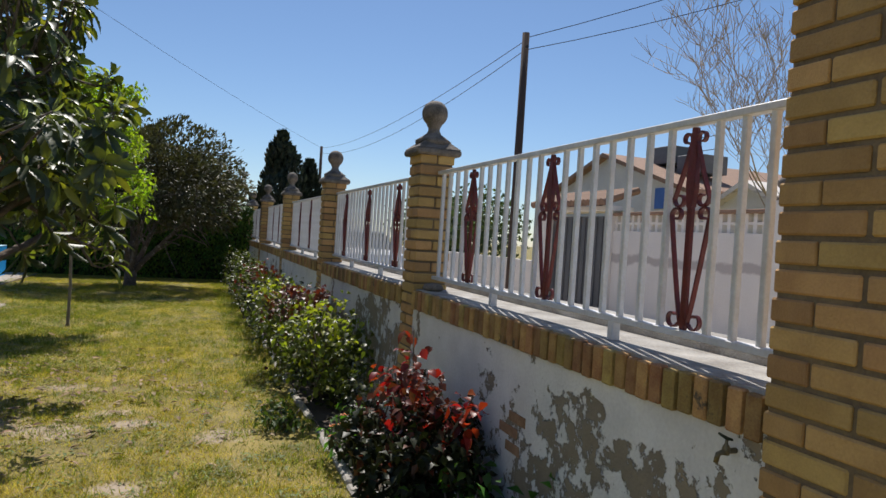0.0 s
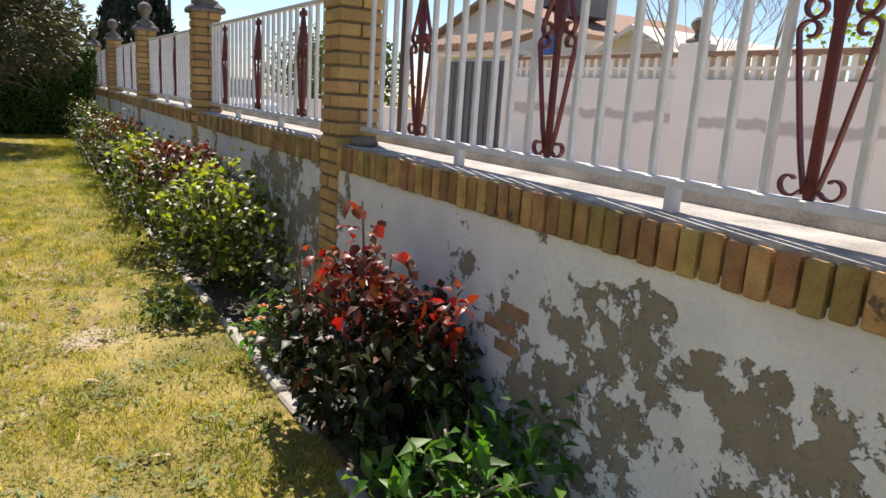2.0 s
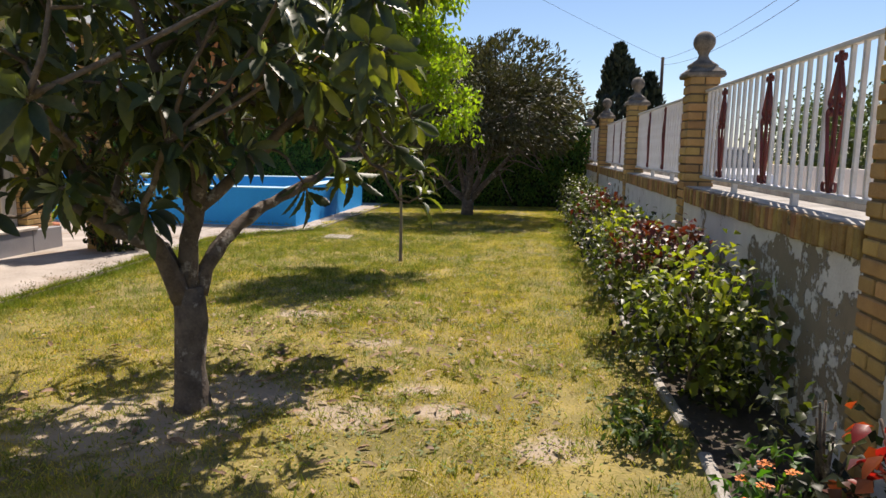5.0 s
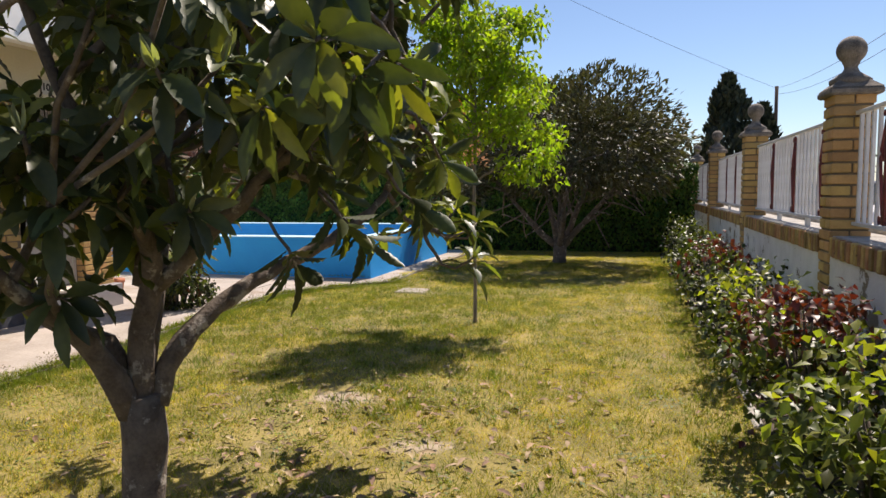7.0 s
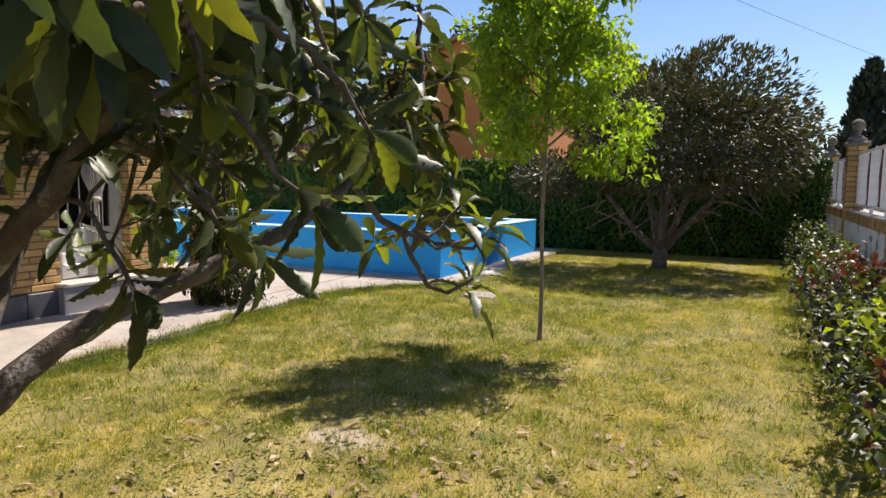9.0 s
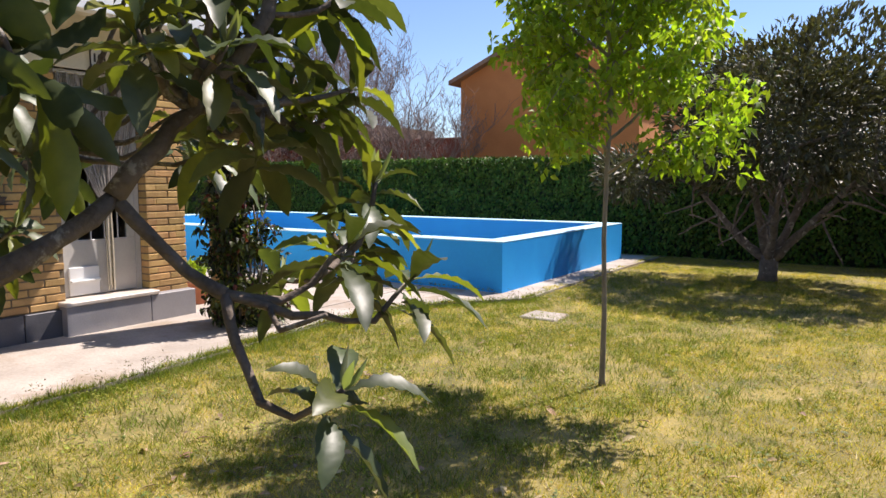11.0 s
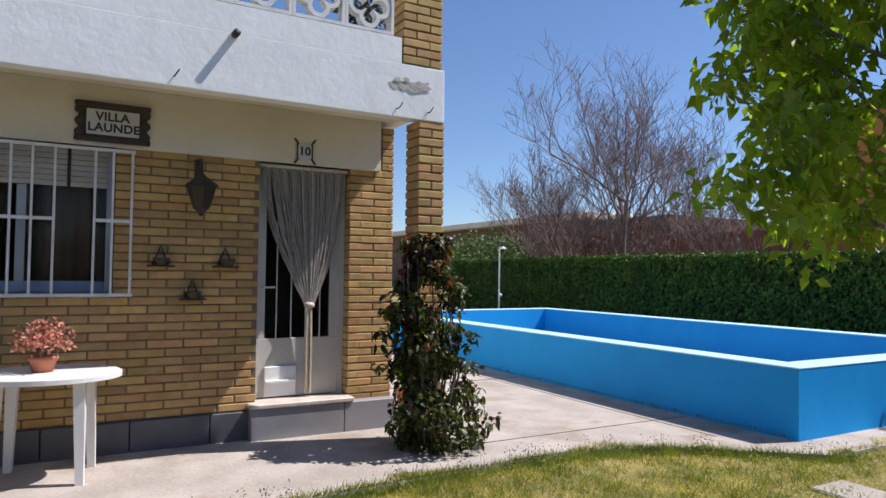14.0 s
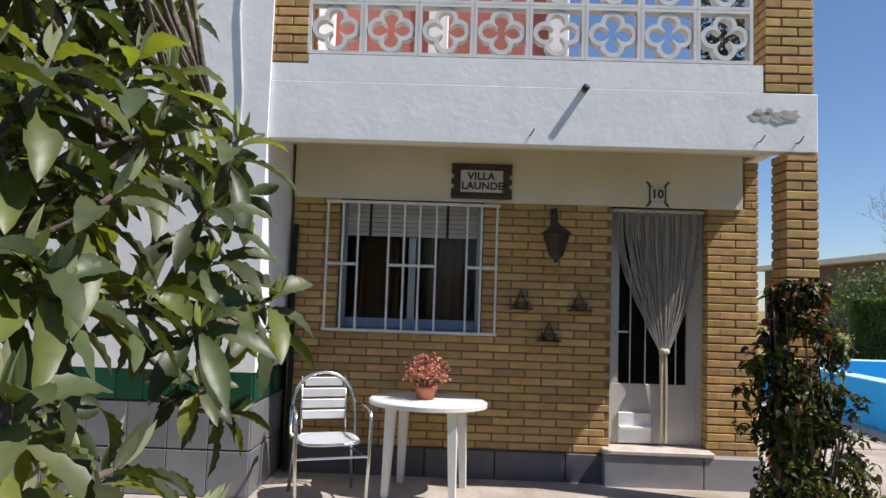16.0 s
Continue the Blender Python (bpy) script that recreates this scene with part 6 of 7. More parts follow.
for a in (-1, 1):
    for c in (-1, 1):
        part("corner_scroll", Build().tube([(HOUSE_X + 0.04, ny + a * 0.055, nz + c * 0.06), (HOUSE_X + 0.045, ny + a * 0.075, nz + c * 0.085), (HOUSE_X + 0.045, ny + a * 0.095, nz + c * 0.108)], [0.006, 0.010, 0.007], 7), M_DARKWOOD, num)
    part("frame_bar", Build().soft_box(HOUSE_X + 0.036, HOUSE_X + 0.044, ny + a * 0.066 - 0.006, ny + a * 0.066 + 0.006, nz - 0.07, nz + 0.07, 0.002), M_DARKWOOD, num)
lettering("10", 0.10, HOUSE_X + 0.0395, ny, nz, num, M_INK)

solid("drain_spout", Build().tube([(BALCONY_X - 0.02, 10.72, 3.10), (BALCONY_X + 0.075, 10.72, 3.095)], 0.026, 14), M_WROUGHT, "short dark drain spout in the balcony edge", "drain spout", smooth=True)
for i, (y, z, r) in enumerate(((11.98, 2.93, 0.05), (12.07, 2.935, 0.06), (12.17, 2.93, 0.075), (12.24, 2.945, 0.06), (12.0, 2.97, 0.03), (12.08, 2.98, 0.028))):
    st = Build()
    st.add([(BALCONY_X + 0.003 + 0.0012 * i, y + r * (1 + 0.3 * math.sin(5 * a + i)) * math.cos(a), z + 0.65 * r * (1 + 0.25 * math.cos(4 * a + i)) * math.sin(a)) for a in (2 * math.pi * k / 20 for k in range(20))], [tuple(range(20))])
    part("render_patch", st, M_STAIN, bpy.data.objects["wall_balcony_band"], "bare grey render patch")
for y in (12.0, 12.28, 10.32):
    solid("wall_hook", Build().tube([(BALCONY_X - 0.01, y, 2.74), (BALCONY_X + 0.04, y, 2.73), (BALCONY_X + 0.055, y + 0.015, 2.755), (BALCONY_X + 0.05, y + 0.03, 2.78)], 0.005, 6), M_WROUGHT, "small dark hook on the balcony edge", "hook", group="balcony hooks")
solid("soffit_fitting", Build().lathe([(0.07, 0), (0.066, -0.02), (0.03, -0.028)], 18, (-4.0, 11.35, 2.798)), M_STAIN, "small round fitting under the balcony", "ceiling fitting", smooth=True)

for x0, x1, y0, y1 in ((-9.5, -2.7, 14.66, 14.672), (-3.42, -3.408, 12.7, 15.1), (-6.2, -6.188, 12.7, 15.1)):
    part("joint", Build().box(x0, x1, y0, y1, 0.02, 0.0385), M_JOINT, bpy.data.objects["pavement"], "dark dirt-filled slab joint")
yp = thing("plant_pot", "terracotta pot with a yellow-green plant beside the house corner", "flower pot", at=(-4.75, 12.72, 0.035))
part("pot", Build().lathe([(0.10, 0), (0.13, 0.2), (0.14, 0.2), (0.14, 0.24), (0.12, 0.24)], 20), M_CLAY, yp, smooth=True)
P_ = np.array((0, 0, 0.36)) + rand_dirs(140, -0.4, 1) * np.array((0.16, 0.16, 0.16)) * R.random(140)[:, None] ** 0.4
tagged(part("foliage", leaf_cloud("foliage", M_YOUNG, P_, rand_dirs(140), rand_dirs(140) + np.array((0, 0, 1)), 0.09, 0.04, 0.2, 0.15, 2), M_YOUNG, yp), kind="stuff")
shower = thing("garden_shower", "thin white garden shower pole beside the pool", "shower", at=(-11.85, 18.6, 0.035))
part("pole", Build().tube([(0, 0, 0), (0, 0, 1.95), (0.05, -0.02, 2.0), (0.25, -0.06, 2.0)], 0.018, 8), M_IRON, shower, smooth=True)
part("shower_head", Build().lathe([(0.02, 0.02), (0.07, -0.02), (0.07, -0.03)], 12, (0.25, -0.06, 1.99)), M_IRON, shower)
part("tap", Build().lathe([(0.03, -0.04), (0.05, 0), (0.03, 0.04)], 10, (0.04, 0, 0.9)), M_IRON, shower)
solid("paving_slab", Build().soft_box(-1.50, -1.1, 14.08, 14.46, -0.03, 0.02, 0.014), M_CONCRETE, "single sunken concrete slab in the lawn", "slab")

# ---- grass, weeds and fallen leaves ----
def lawn_ok(x, y):
    e = np.interp(y, [p[1] for p in edge], [p[0] for p in edge])
    wob = 0.07 * np.sin(y * 3.1) + 0.05 * np.sin(y * 7.7 + 1.3) + 0.03 * np.sin(y * 17.0)
    return (x > e - 0.06 + wob) & (x < 2.24) & (y > 2.5) & (y < 20.6)


def blades(name, x, y, length, width, material, lean=0.6):
    n = len(x)
    a = R.uniform(0, 2 * math.pi, n)
    w = np.stack((np.cos(a), np.sin(a), np.zeros(n)), 1) * width[:, None] * 0.5
    d = np.stack((R.normal(0, lean, n), R.normal(0, lean, n), np.ones(n)), 1)
    d /= np.linalg.norm(d, axis=1, keepdims=True)
    e = np.interp(y, [q[1] for q in edge], [q[0] for q in edge])
    p = np.stack((x, y, np.where(x < e, 0.034, [lawn_z(a_, c_) - 0.001 for a_, c_ in zip(x, y)])), 1)
    tip = p + d * length[:, None]
    V = np.stack((p - w, p + w, tip), 1).reshape(-1, 3)
    return weld_faces(V, np.arange(3 * n).reshape(-1, 3), name, material)


n = 1000000
gx_, gy_ = R.uniform(-3, 2.25, n), 2.5 + 18.0 * R.random(n) ** 1.45
keep = lawn_ok(gx_, gy_)
gx_, gy_ = gx_[keep], gy_[keep]
dens = np.array([noise.noise((x * 1.3, y * 1.3, 4.0)) + 0.5 * noise.noise((x * 5, y * 5, 9.0)) for x, y in zip(gx_, gy_)])
bare_ = np.array([wear(x, y) for x, y in zip(gx_, gy_)])
keep = (dens + R.normal(0, 0.3, len(gx_)) > -0.25) & (bare_ + R.normal(0, 0.13, len(gx_)) < 0.10)
gx_, gy_, dens = gx_[keep], gy_[keep], dens[keep]
tuft = np.array([noise.noise((x * 11.0, y * 11.0, 21.0)) for x, y in zip(gx_, gy_)])
L = R.uniform(0.010, 0.032, len(gx_)) * (1 + 0.5 * np.clip(dens, 0, 1)) * (1 + 1.6 * np.clip(tuft, 0, 1))
gn = np.array([noise.noise((x * 0.9, y * 0.9, 31.0)) + 0.6 * noise.noise((x * 3.4, y * 3.4, 12.0)) for x, y in zip(gx_, gy_)])
green = R.random(len(gx_)) < np.clip(0.20 + 1.0 * gn + 1.1 * tuft + 0.12 * (gx_ < 0.2) + 0.28 * (gx_ > 1.85) + 0.10 * (gy_ > 8.5), 0.03, 0.92)
M_GREENGRASS = leafy("short_green_grass", (0.27, 0.265, 0.048), (0.165, 0.18, 0.032), 0.7, 0.35, island=0.35, spec=0.15)
for mk, m_, lab in ((~green, M_GRASS, "short dry yellow mown grass"), (green, M_GREENGRASS, "short green mown grass")):
    tagged(part("grass", blades("grass", gx_[mk], gy_[mk], L[mk] * (1.25 if m_ is M_GREENGRASS else 1.0), R.uniform(0.0025, 0.0055, int(mk.sum())), m_, 0.9), m_), lab, "grass", kind="stuff")
# greener, taller tufts, thick under trees, along the terrace and along the bed
cx_ = np.concatenate((R.uniform(-2.7, 2.2, 1500), R.uniform(-2.7, 0.8, 900), np.interp(ty := R.uniform(6, 15, 560), [p[1] for p in edge], [p[0] for p in edge]) + R.normal(0.05, 0.11, 560), R.uniform(1.85, 2.22, 330)))
cy_ = np.concatenate((R.uniform(3, 18, 1500), R.uniform(9.3, 14.5, 900), ty, R.uniform(4, 19, 330)))
k = R.integers(4, 34, len(cx_))
gx_ = np.repeat(cx_, k) + R.normal(0, 0.045, k.sum())
gy_ = np.repeat(cy_, k) + R.normal(0, 0.045, k.sum())
keep = lawn_ok(gx_, gy_)
gx_, gy_ = gx_[keep], gy_[keep]
M_TUFT = leafy("green_grass_tuft", (0.21, 0.235, 0.045), (0.10, 0.14, 0.027), 0.6, 0.35, island=0.5, spec=0.2)
tagged(part("grass_tuft", blades("grass_tuft", gx_, gy_, R.uniform(0.025, 0.065, len(gx_)) * np.where(gy_ > 9.3, 1.35, 1.0), R.uniform(0.003, 0.007, len(gx_)), M_TUFT, 0.65), M_TUFT), "green tufts of taller grass and weeds", "grass", kind="stuff")
# thick fringe that grows over the rim of the terrace
fy_ = R.uniform(4, 15.2, 30000)
fx_ = np.interp(fy_, [p[1] for p in edge], [p[0] for p in edge]) + np.abs(R.normal(0, 0.06, 30000)) - 0.02
fk = np.array([noise.noise((0.0, v * 2.2, 17.0)) for v in fy_]) + R.normal(0, 0.25, 30000) > -0.2
fx_, fy_ = fx_[fk], fy_[fk]
tagged(part("grass_fringe", blades("grass_fringe", fx_, fy_, R.uniform(0.03, 0.075, len(fx_)), R.uniform(0.003, 0.007, len(fx_)), M_TUFT, 0.7), M_TUFT), "uneven fringe of grass over the terrace rim", "grass", kind="stuff")
# small-leaved clover and weeds among the grass
n = 70000
qx, qy = R.uniform(-2.8, 2.1, n), 3.0 + 13.0 * R.random(n)
qk = lawn_ok(qx, qy) & (np.array([noise.noise((x * 2.6, y * 2.6, 41.0)) + 0.5 * noise.noise((x * 8.0, y * 8.0, 6.0)) for x, y in zip(qx, qy)]) + 0.10 * (qx < 0.6) * (qy > 8.8) > 0.16)
qx, qy = qx[qk], qy[qk]
n = len(qx)
M_CLOVER = leafy("clover_leaf", (0.27, 0.275, 0.055), (0.165, 0.185, 0.036), 0.6, 0.3, island=0.45, spec=0.2)
tagged(part("clover", leaf_cloud("clover", M_CLOVER, np.stack((qx, qy, R.uniform(0.008, 0.045, n)), 1), rand_dirs(n, -0.2, 0.6), rand_dirs(n) * 0.6 + np.array((0, 0, 1)), R.uniform(0.014, 0.034, n), R.uniform(0.009, 0.018, n), 0.15, 0.15, 2), M_CLOVER), "patches of small-leaved weeds in the lawn", "weeds", kind="stuff")
# straw and mown stalks lying about, and thin weeds standing along the terrace
n = 34000
sx_, sy_ = R.uniform(-2.9, 2.2, n), R.uniform(3, 19, n)
sk = lawn_ok(sx_, sy_) & (np.array([noise.noise((x * 1.1, y * 1.1, 55.0)) for x, y in zip(sx_, sy_)]) + R.normal(0, 0.2, n) > 0.0)
sx_, sy_ = sx_[sk], sy_[sk]
M_STRAW = mat("dry_straw", (0.58, 0.47, 0.27), (0.40, 0.31, 0.16), 0.9, 8, 60, 0.1, island=0.3)
tagged(part("straw", blades("straw", sx_, sy_, R.uniform(0.03, 0.09, len(sx_)), R.uniform(0.003, 0.007, len(sx_)), M_STRAW, 2.2), M_STRAW), "pale dry straw lying on the lawn", "straw", kind="stuff")
ty = R.uniform(8, 15, 60)
ty = np.repeat(ty, 3) + R.normal(0, 0.03, 180)
tx = np.interp(ty, [p[1] for p in edge], [p[0] for p in edge]) + np.abs(R.normal(0.02, 0.08, 180))
M_STALK = leafy("brown_weed_stalk", (0.16, 0.13, 0.05), (0.09, 0.08, 0.035), 0.8, 0.2, spec=0.2)
tagged(part("weed_stalk", blades("weed_stalk", tx, ty, R.uniform(0.06, 0.20, 180), R.uniform(0.004, 0.007, 180), M_STALK, 0.3), M_STALK), "thin brown weeds along the terrace edge", "weeds", kind="stuff")
sl = np.repeat(np.stack((tx, ty, np.full(180, 0.03)), 1), 5, 0) + R.normal(0, 1, (900, 3)) * np.array((0.02, 0.02, 0.0)) + np.array((0, 0, 1.0)) * R.uniform(0.02, 0.13, (900, 1))
tagged(part("weed_leaf", leaf_cloud("weed_leaf", M_STALK, sl, rand_dirs(900), rand_dirs(900) + np.array((0, 0, 1)), R.uniform(0.012, 0.03, 900), R.uniform(0.006, 0.012, 900), 0.1, 0.2, 2), M_STALK), "small leaves of weeds along the terrace edge", "weeds", kind="stuff")
n = 520
fx, fy = np.concatenate((R.normal(0.2, 0.85, 560), R.uniform(-2.5, 1.8, 130))), np.concatenate((R.normal(8.7, 1.0, 560), R.uniform(6, 17, 130)))
keep = lawn_ok(fx, fy)
fx, fy = fx[keep], fy[keep]
n = len(fx)
M_DRY = mat("dry_fallen_leaf", (0.22, 0.135, 0.07), (0.42, 0.31, 0.19), 0.85, 9, 50, 0.2, island=0.4)
dd = rand_dirs(n, -0.15, 0.25)
tagged(part("fallen_leaves", leaf_cloud("fallen_leaves", M_DRY, np.stack((fx, fy, np.full(n, 0.022)), 1), dd, rand_dirs(n) * 0.4 + np.array((0, 0, 1)), R.uniform(0.04, 0.12, n), R.uniform(0.015, 0.034, n), 0.12, 0.25, 3), M_DRY), "curled dry fallen leaves on the lawn", "leaves", kind="stuff")

# flat weeds on the lawn, dry weeds along the pool foot, low growth in the bed
wc = np.stack((np.concatenate((R.uniform(-2.4, 2.1, 260), R.uniform(0.4, 2.1, 70))), np.concatenate((R.uniform(3.5, 16, 260), R.uniform(4.5, 8, 70)))), 1)
wc = wc[lawn_ok(wc[:, 0], wc[:, 1])]
q = np.repeat(wc, 12, 0) + R.normal(0, 0.05, (len(wc) * 12, 2))
n = len(q)
M_WEED = leafy("lawn_weed_leaf", (0.14, 0.185, 0.045), (0.08, 0.12, 0.03), 0.6, 0.3)
tagged(part("lawn_weed", leaf_cloud("lawn_weed", M_WEED, np.stack((q[:, 0], q[:, 1], np.full(n, 0.012)), 1), rand_dirs(n, 0.05, 0.5), rand_dirs(n) * 0.3 + np.array((0, 0, 1)), R.uniform(0.02, 0.06, n), R.uniform(0.01, 0.02, n), 0.15, 0.15, 2), M_WEED), "flat green weeds in the lawn", "weeds", kind="stuff")
n = 900
px_ = R.uniform(-8, -2.3, n)
bl_ = blades("pool_weed", px_, 15.11 - 0.05 * R.random(n), R.uniform(0.01, 0.06, n) * (R.random(n) ** 2 + 0.3), R.uniform(0.006, 0.012, n), M_TUFT, 0.5)
bl_.transform(Matrix.Translation((0, 0, 0.035)))
tagged(part("pool_weed", bl_, M_TUFT), "low weeds along the foot of the pool", "weeds", kind="stuff")
n = 2600
wy_ = R.uniform(4.3, 19, n)
P_ = np.stack((R.uniform(2.3, 2.72, n), wy_, 0.02 + 0.16 * R.random(n) ** 1.5), 1)
P_ = P_[np.array([noise.noise((0, v[1] * 1.6, 2.0)) for v in P_]) > -0.15]
n = len(P_)
tagged(part("bed_weed", leaf_cloud("bed_weed", M_ROSEDARK, P_, rand_dirs(n, -0.2, 0.8), rand_dirs(n) * 0.5 + np.array((0, 0, 1)), R.uniform(0.05, 0.1, n), R.uniform(0.025, 0.05, n), 0.15, 0.15, 2), M_ROSEDARK), "low dark growth in the flower bed", "weeds", kind="stuff")
# simple rounded lump for the dark debris at the pillar foot
lump = Build().lathe([(0.05, 0.0), (0.075, 0.02), (0.06, 0.05), (0.02, 0.065)], 9)
lo = solid("mortar_lump", lump, M_STONE, "dark lump of debris on the coping", "debris", smooth=True)
lo.location, lo.scale = (2.85, 7.06, 1.034), (0.9, 1.3, 0.8)

# ---- across the street ----
SX = 8.9
solid("wall_street", Build().box(SX, SX + 0.2, -12, 13.95, 0, 1.74), M_STREETDAMP, "pale rendered wall across the street, stained by damp", "wall", "structure")
solid("wall_street_coping", Build().soft_box(SX - 0.04, SX + 0.24, -12, 13.95, 2.03, 2.09, 0.01), M_TILE, "thin clay coping on the street wall", "coping", "structure")
pb = Build()
y = -6.0
while y < 13.9:
    pb.box(SX + 0.04, SX + 0.16, y, y + 0.07, 1.74, 2.03)
    y += 0.17
pb.box(SX + 0.05, SX + 0.15, -6, 13.9, 1.865, 1.905)
tagged(part("pierced_strip", pb, M_STREETWALL), "row of pierced blocks on top of the street wall", "parapet", kind="stuff")
sp = thing("street_pillar", "rendered street pillar with a stone ball", "pillar")
part("shaft", Build().soft_box(SX - 0.06, SX + 0.26, 9.9, 10.25, 0, 2.2, 0.01), M_STREETWALL, sp)
piece("ball_finial", ballm, sp, SX + 0.1, 10.08, 2.2, 0, (1.3, 1.3, 1.1))
gate = thing("street_gate", "dark grey double metal gate across the street", "gate")
for y0, y1 in ((14.1, 15.22), (15.26, 16.4)):
    lf = part("gate_leaf", Build().soft_box(SX + 0.08, SX + 0.13, y0, y1, 0.06, 2.03, 0.006), M_DARKGATE, gate)
    for k in range(5):
        part("rib", Build().box(SX + 0.064, SX + 0.079, y0 + 0.1 + 0.21 * k, y0 + 0.13 + 0.21 * k, 0.1, 2.0), M_DARKGATE, lf)
for y in (13.95, 16.42):
    solid("gate_post", Build().soft_box(SX - 0.08, SX + 0.28, y, y + 0.14 if y < 15 else y + 0.4, 0, 2.12, 0.01), M_STREETWALL, "pale rendered gate post", "gate post", group="gate posts")
canopy = thing("gate_canopy", "small clay-tiled canopy over the street gate", "canopy")
part("beam", Build().soft_box(SX - 0.1, SX + 0.4, 13.9, 16.8, 2.12, 2.22, 0.01), M_STREETWALL, canopy)
rt = Build().tube([(-0.35, 0, 0.0), (0.45, 0, 0.28)], 0.075, 8).mesh("roof_tile", M_TILE)
for k in range(19):
    piece("roof_tile", rt, canopy, SX + 0.05, 13.95 + 0.155 * k, 2.27)
solid("wall_street_far", Build().box(SX, SX + 0.2, 16.8, 60, 0, 1.0), M_STREETWALL, "low pale wall further down the street", "wall", "structure")

M_FARWHITE = mat("sunlit_white_render", (0.72, 0.70, 0.66), (0.62, 0.60, 0.57), 0.9, 1.0, 20, 0.1)
M_BLUEPAINT = mat("blue_shutter_paint", (0.06, 0.16, 0.48), (0.05, 0.13, 0.40), 0.5, 4, 40, 0.05)
M_DARKPANE = mat("dark_window_pane", (0.04, 0.045, 0.05), (0.03, 0.03, 0.035), 0.15, 4, 40, 0.0)


def gable_house(name, label, x0, x1, y0, y1, eave, ridge, axis, wall_m, roof_m, windows=()):
    """A house with a pitched roof; axis: the way the ridge runs."""
    h = thing(name, label, "house")
    b = Build().box(x0, x1, y0, y1, 0, eave)
    o = 0.3
    r = Build()
    if axis == "x":
        m = (y0 + y1) / 2
        b.add([(x0, y0, eave), (x0, y1, eave), (x0, m, ridge - 0.1), (x1, y0, eave), (x1, y1, eave), (x1, m, ridge - 0.1)], [(0, 2, 1), (3, 4, 5)])
        P = [(x, y, z) for x in (x0 - o, x1 + o) for y, z in ((y0 - o, eave - 0.08), (m, ridge), (y1 + o, eave - 0.08), (y1 + o, eave - 0.22), (m, ridge - 0.14), (y0 - o, eave - 0.22))]
    else:
        m = (x0 + x1) / 2
        b.add([(x0, y0, eave), (x1, y0, eave), (m, y0, ridge - 0.1), (x0, y1, eave), (x1, y1, eave), (m, y1, ridge - 0.1)], [(0, 1, 2), (3, 5, 4)])
        P = [(x, y, z) for y in (y0 - o, y1 + o) for x, z in ((x0 - o, eave - 0.08), (m, ridge), (x1 + o, eave - 0.08), (x1 + o, eave - 0.22), (m, ridge - 0.14), (x0 - o, eave - 0.22))]
    r.add(P, [(0, 1, 2, 3, 4, 5), (11, 10, 9, 8, 7, 6)] + [(k, 6 + k, 6 + (k + 1) % 6, (k + 1) % 6) for k in range(6)])
    part("wall", b, wall_m, h)
    part("roof", r, roof_m, h)
    for wx0, wx1, wy0, wy1, wz0, wz1, m_ in windows:
        part("window", Build().soft_box(wx0, wx1, wy0, wy1, wz0, wz1, 0.01), m_, h)
    return h


h1 = gable_house("white_house", "white gabled house behind the street wall", 15.0, 24.0, 19.3, 27.5, 3.4, 4.75, "x", M_FARWHITE, M_TILE,
                 ((14.95, 15.02, 20.1, 20.7, 2.75, 3.4, M_BLUEPAINT), (14.95, 15.02, 25.2, 25.9, 2.7, 3.2, M_DARKPANE), (14.95, 15.02, 23.6, 24.3, 2.7, 3.2, M_DARKPANE)))
for y in (20.3, 21.6):
    part("solar_panel", Build().soft_box(16.2, 17.4, y, y + 1.0, 4.4 if y > 21 else 4.0, 5.0 if y > 21 else 4.6, 0.02), M_DARKGATE, h1, "dark rooftop solar panel")
gable_house("white_house", "low white house wing with a grey roof", 15.5, 22, 15.5, 19.2, 2.5, 3.5, "x", M_FARWHITE, M_STREETWALL)
ant = thing("roof_antenna", "thin grey television antenna on a roof", "antenna", at=(15.5, 19.4, 2.4))
part("mast", Build().tube([(0, 0, 0), (0, 0, 2.6)], 0.02, 6), M_WROUGHT, ant)
for z in (2.1, 2.5):
    part("crossbar", Build().tube([(0, -0.6, z), (0, 0.25, z)], 0.012, 5), M_WROUGHT, ant)

pole = thing("utility_pole", "tall weathered wooden utility pole", "pole", at=(7.64, 15.69, 0))
M_POLE = mat("weathered_pole_wood", (0.085, 0.055, 0.045), (0.055, 0.038, 0.032), 0.9, 8, 60, 0.3, stretch=(1, 1, 0.2))
part("shaft", Build().tube([(0, 0, -0.2), (0, 0, 5.75)], [0.095, 0.075], 12), M_POLE, pole, smooth=True)
part("crossarm", Build().tube([(0, -0.12, 5.45), (0, 0.12, 5.45)], 0.03, 6), M_WROUGHT, pole)
pole2 = thing("utility_pole", "distant thin utility pole", "pole", at=(8.6, 45, 0))
part("shaft", Build().tube([(0, 0, -0.2), (0, 0, 6.6)], [0.11, 0.09], 10), M_POLE, pole2, smooth=True)
for i, (a, c, sag) in enumerate((((7.64, 15.69, 5.65), (19.5, 6.0, 11.0), 0.5), ((7.64, 15.69, 5.4), (19.5, 6.6, 10.3), 0.6), ((7.64, 15.69, 5.6), (8.6, 45, 6.5), 0.5), ((7.64, 15.69, 5.4), (8.6, 45, 6.2), 0.7), ((8.6, 45, 6.5), (-8, 30, 12), 0.3))):
    pts = [(a[0] + (c[0] - a[0]) * t, a[1] + (c[1] - a[1]) * t, a[2] + (c[2] - a[2]) * t - sag * 4 * t * (1 - t)) for t in (k / 14 for k in range(15))]
    solid("overhead_wire", Build().tube(pts, 0.008, 5), M_WROUGHT, "thin black overhead wire from the pole", "wire", group="overhead wires")

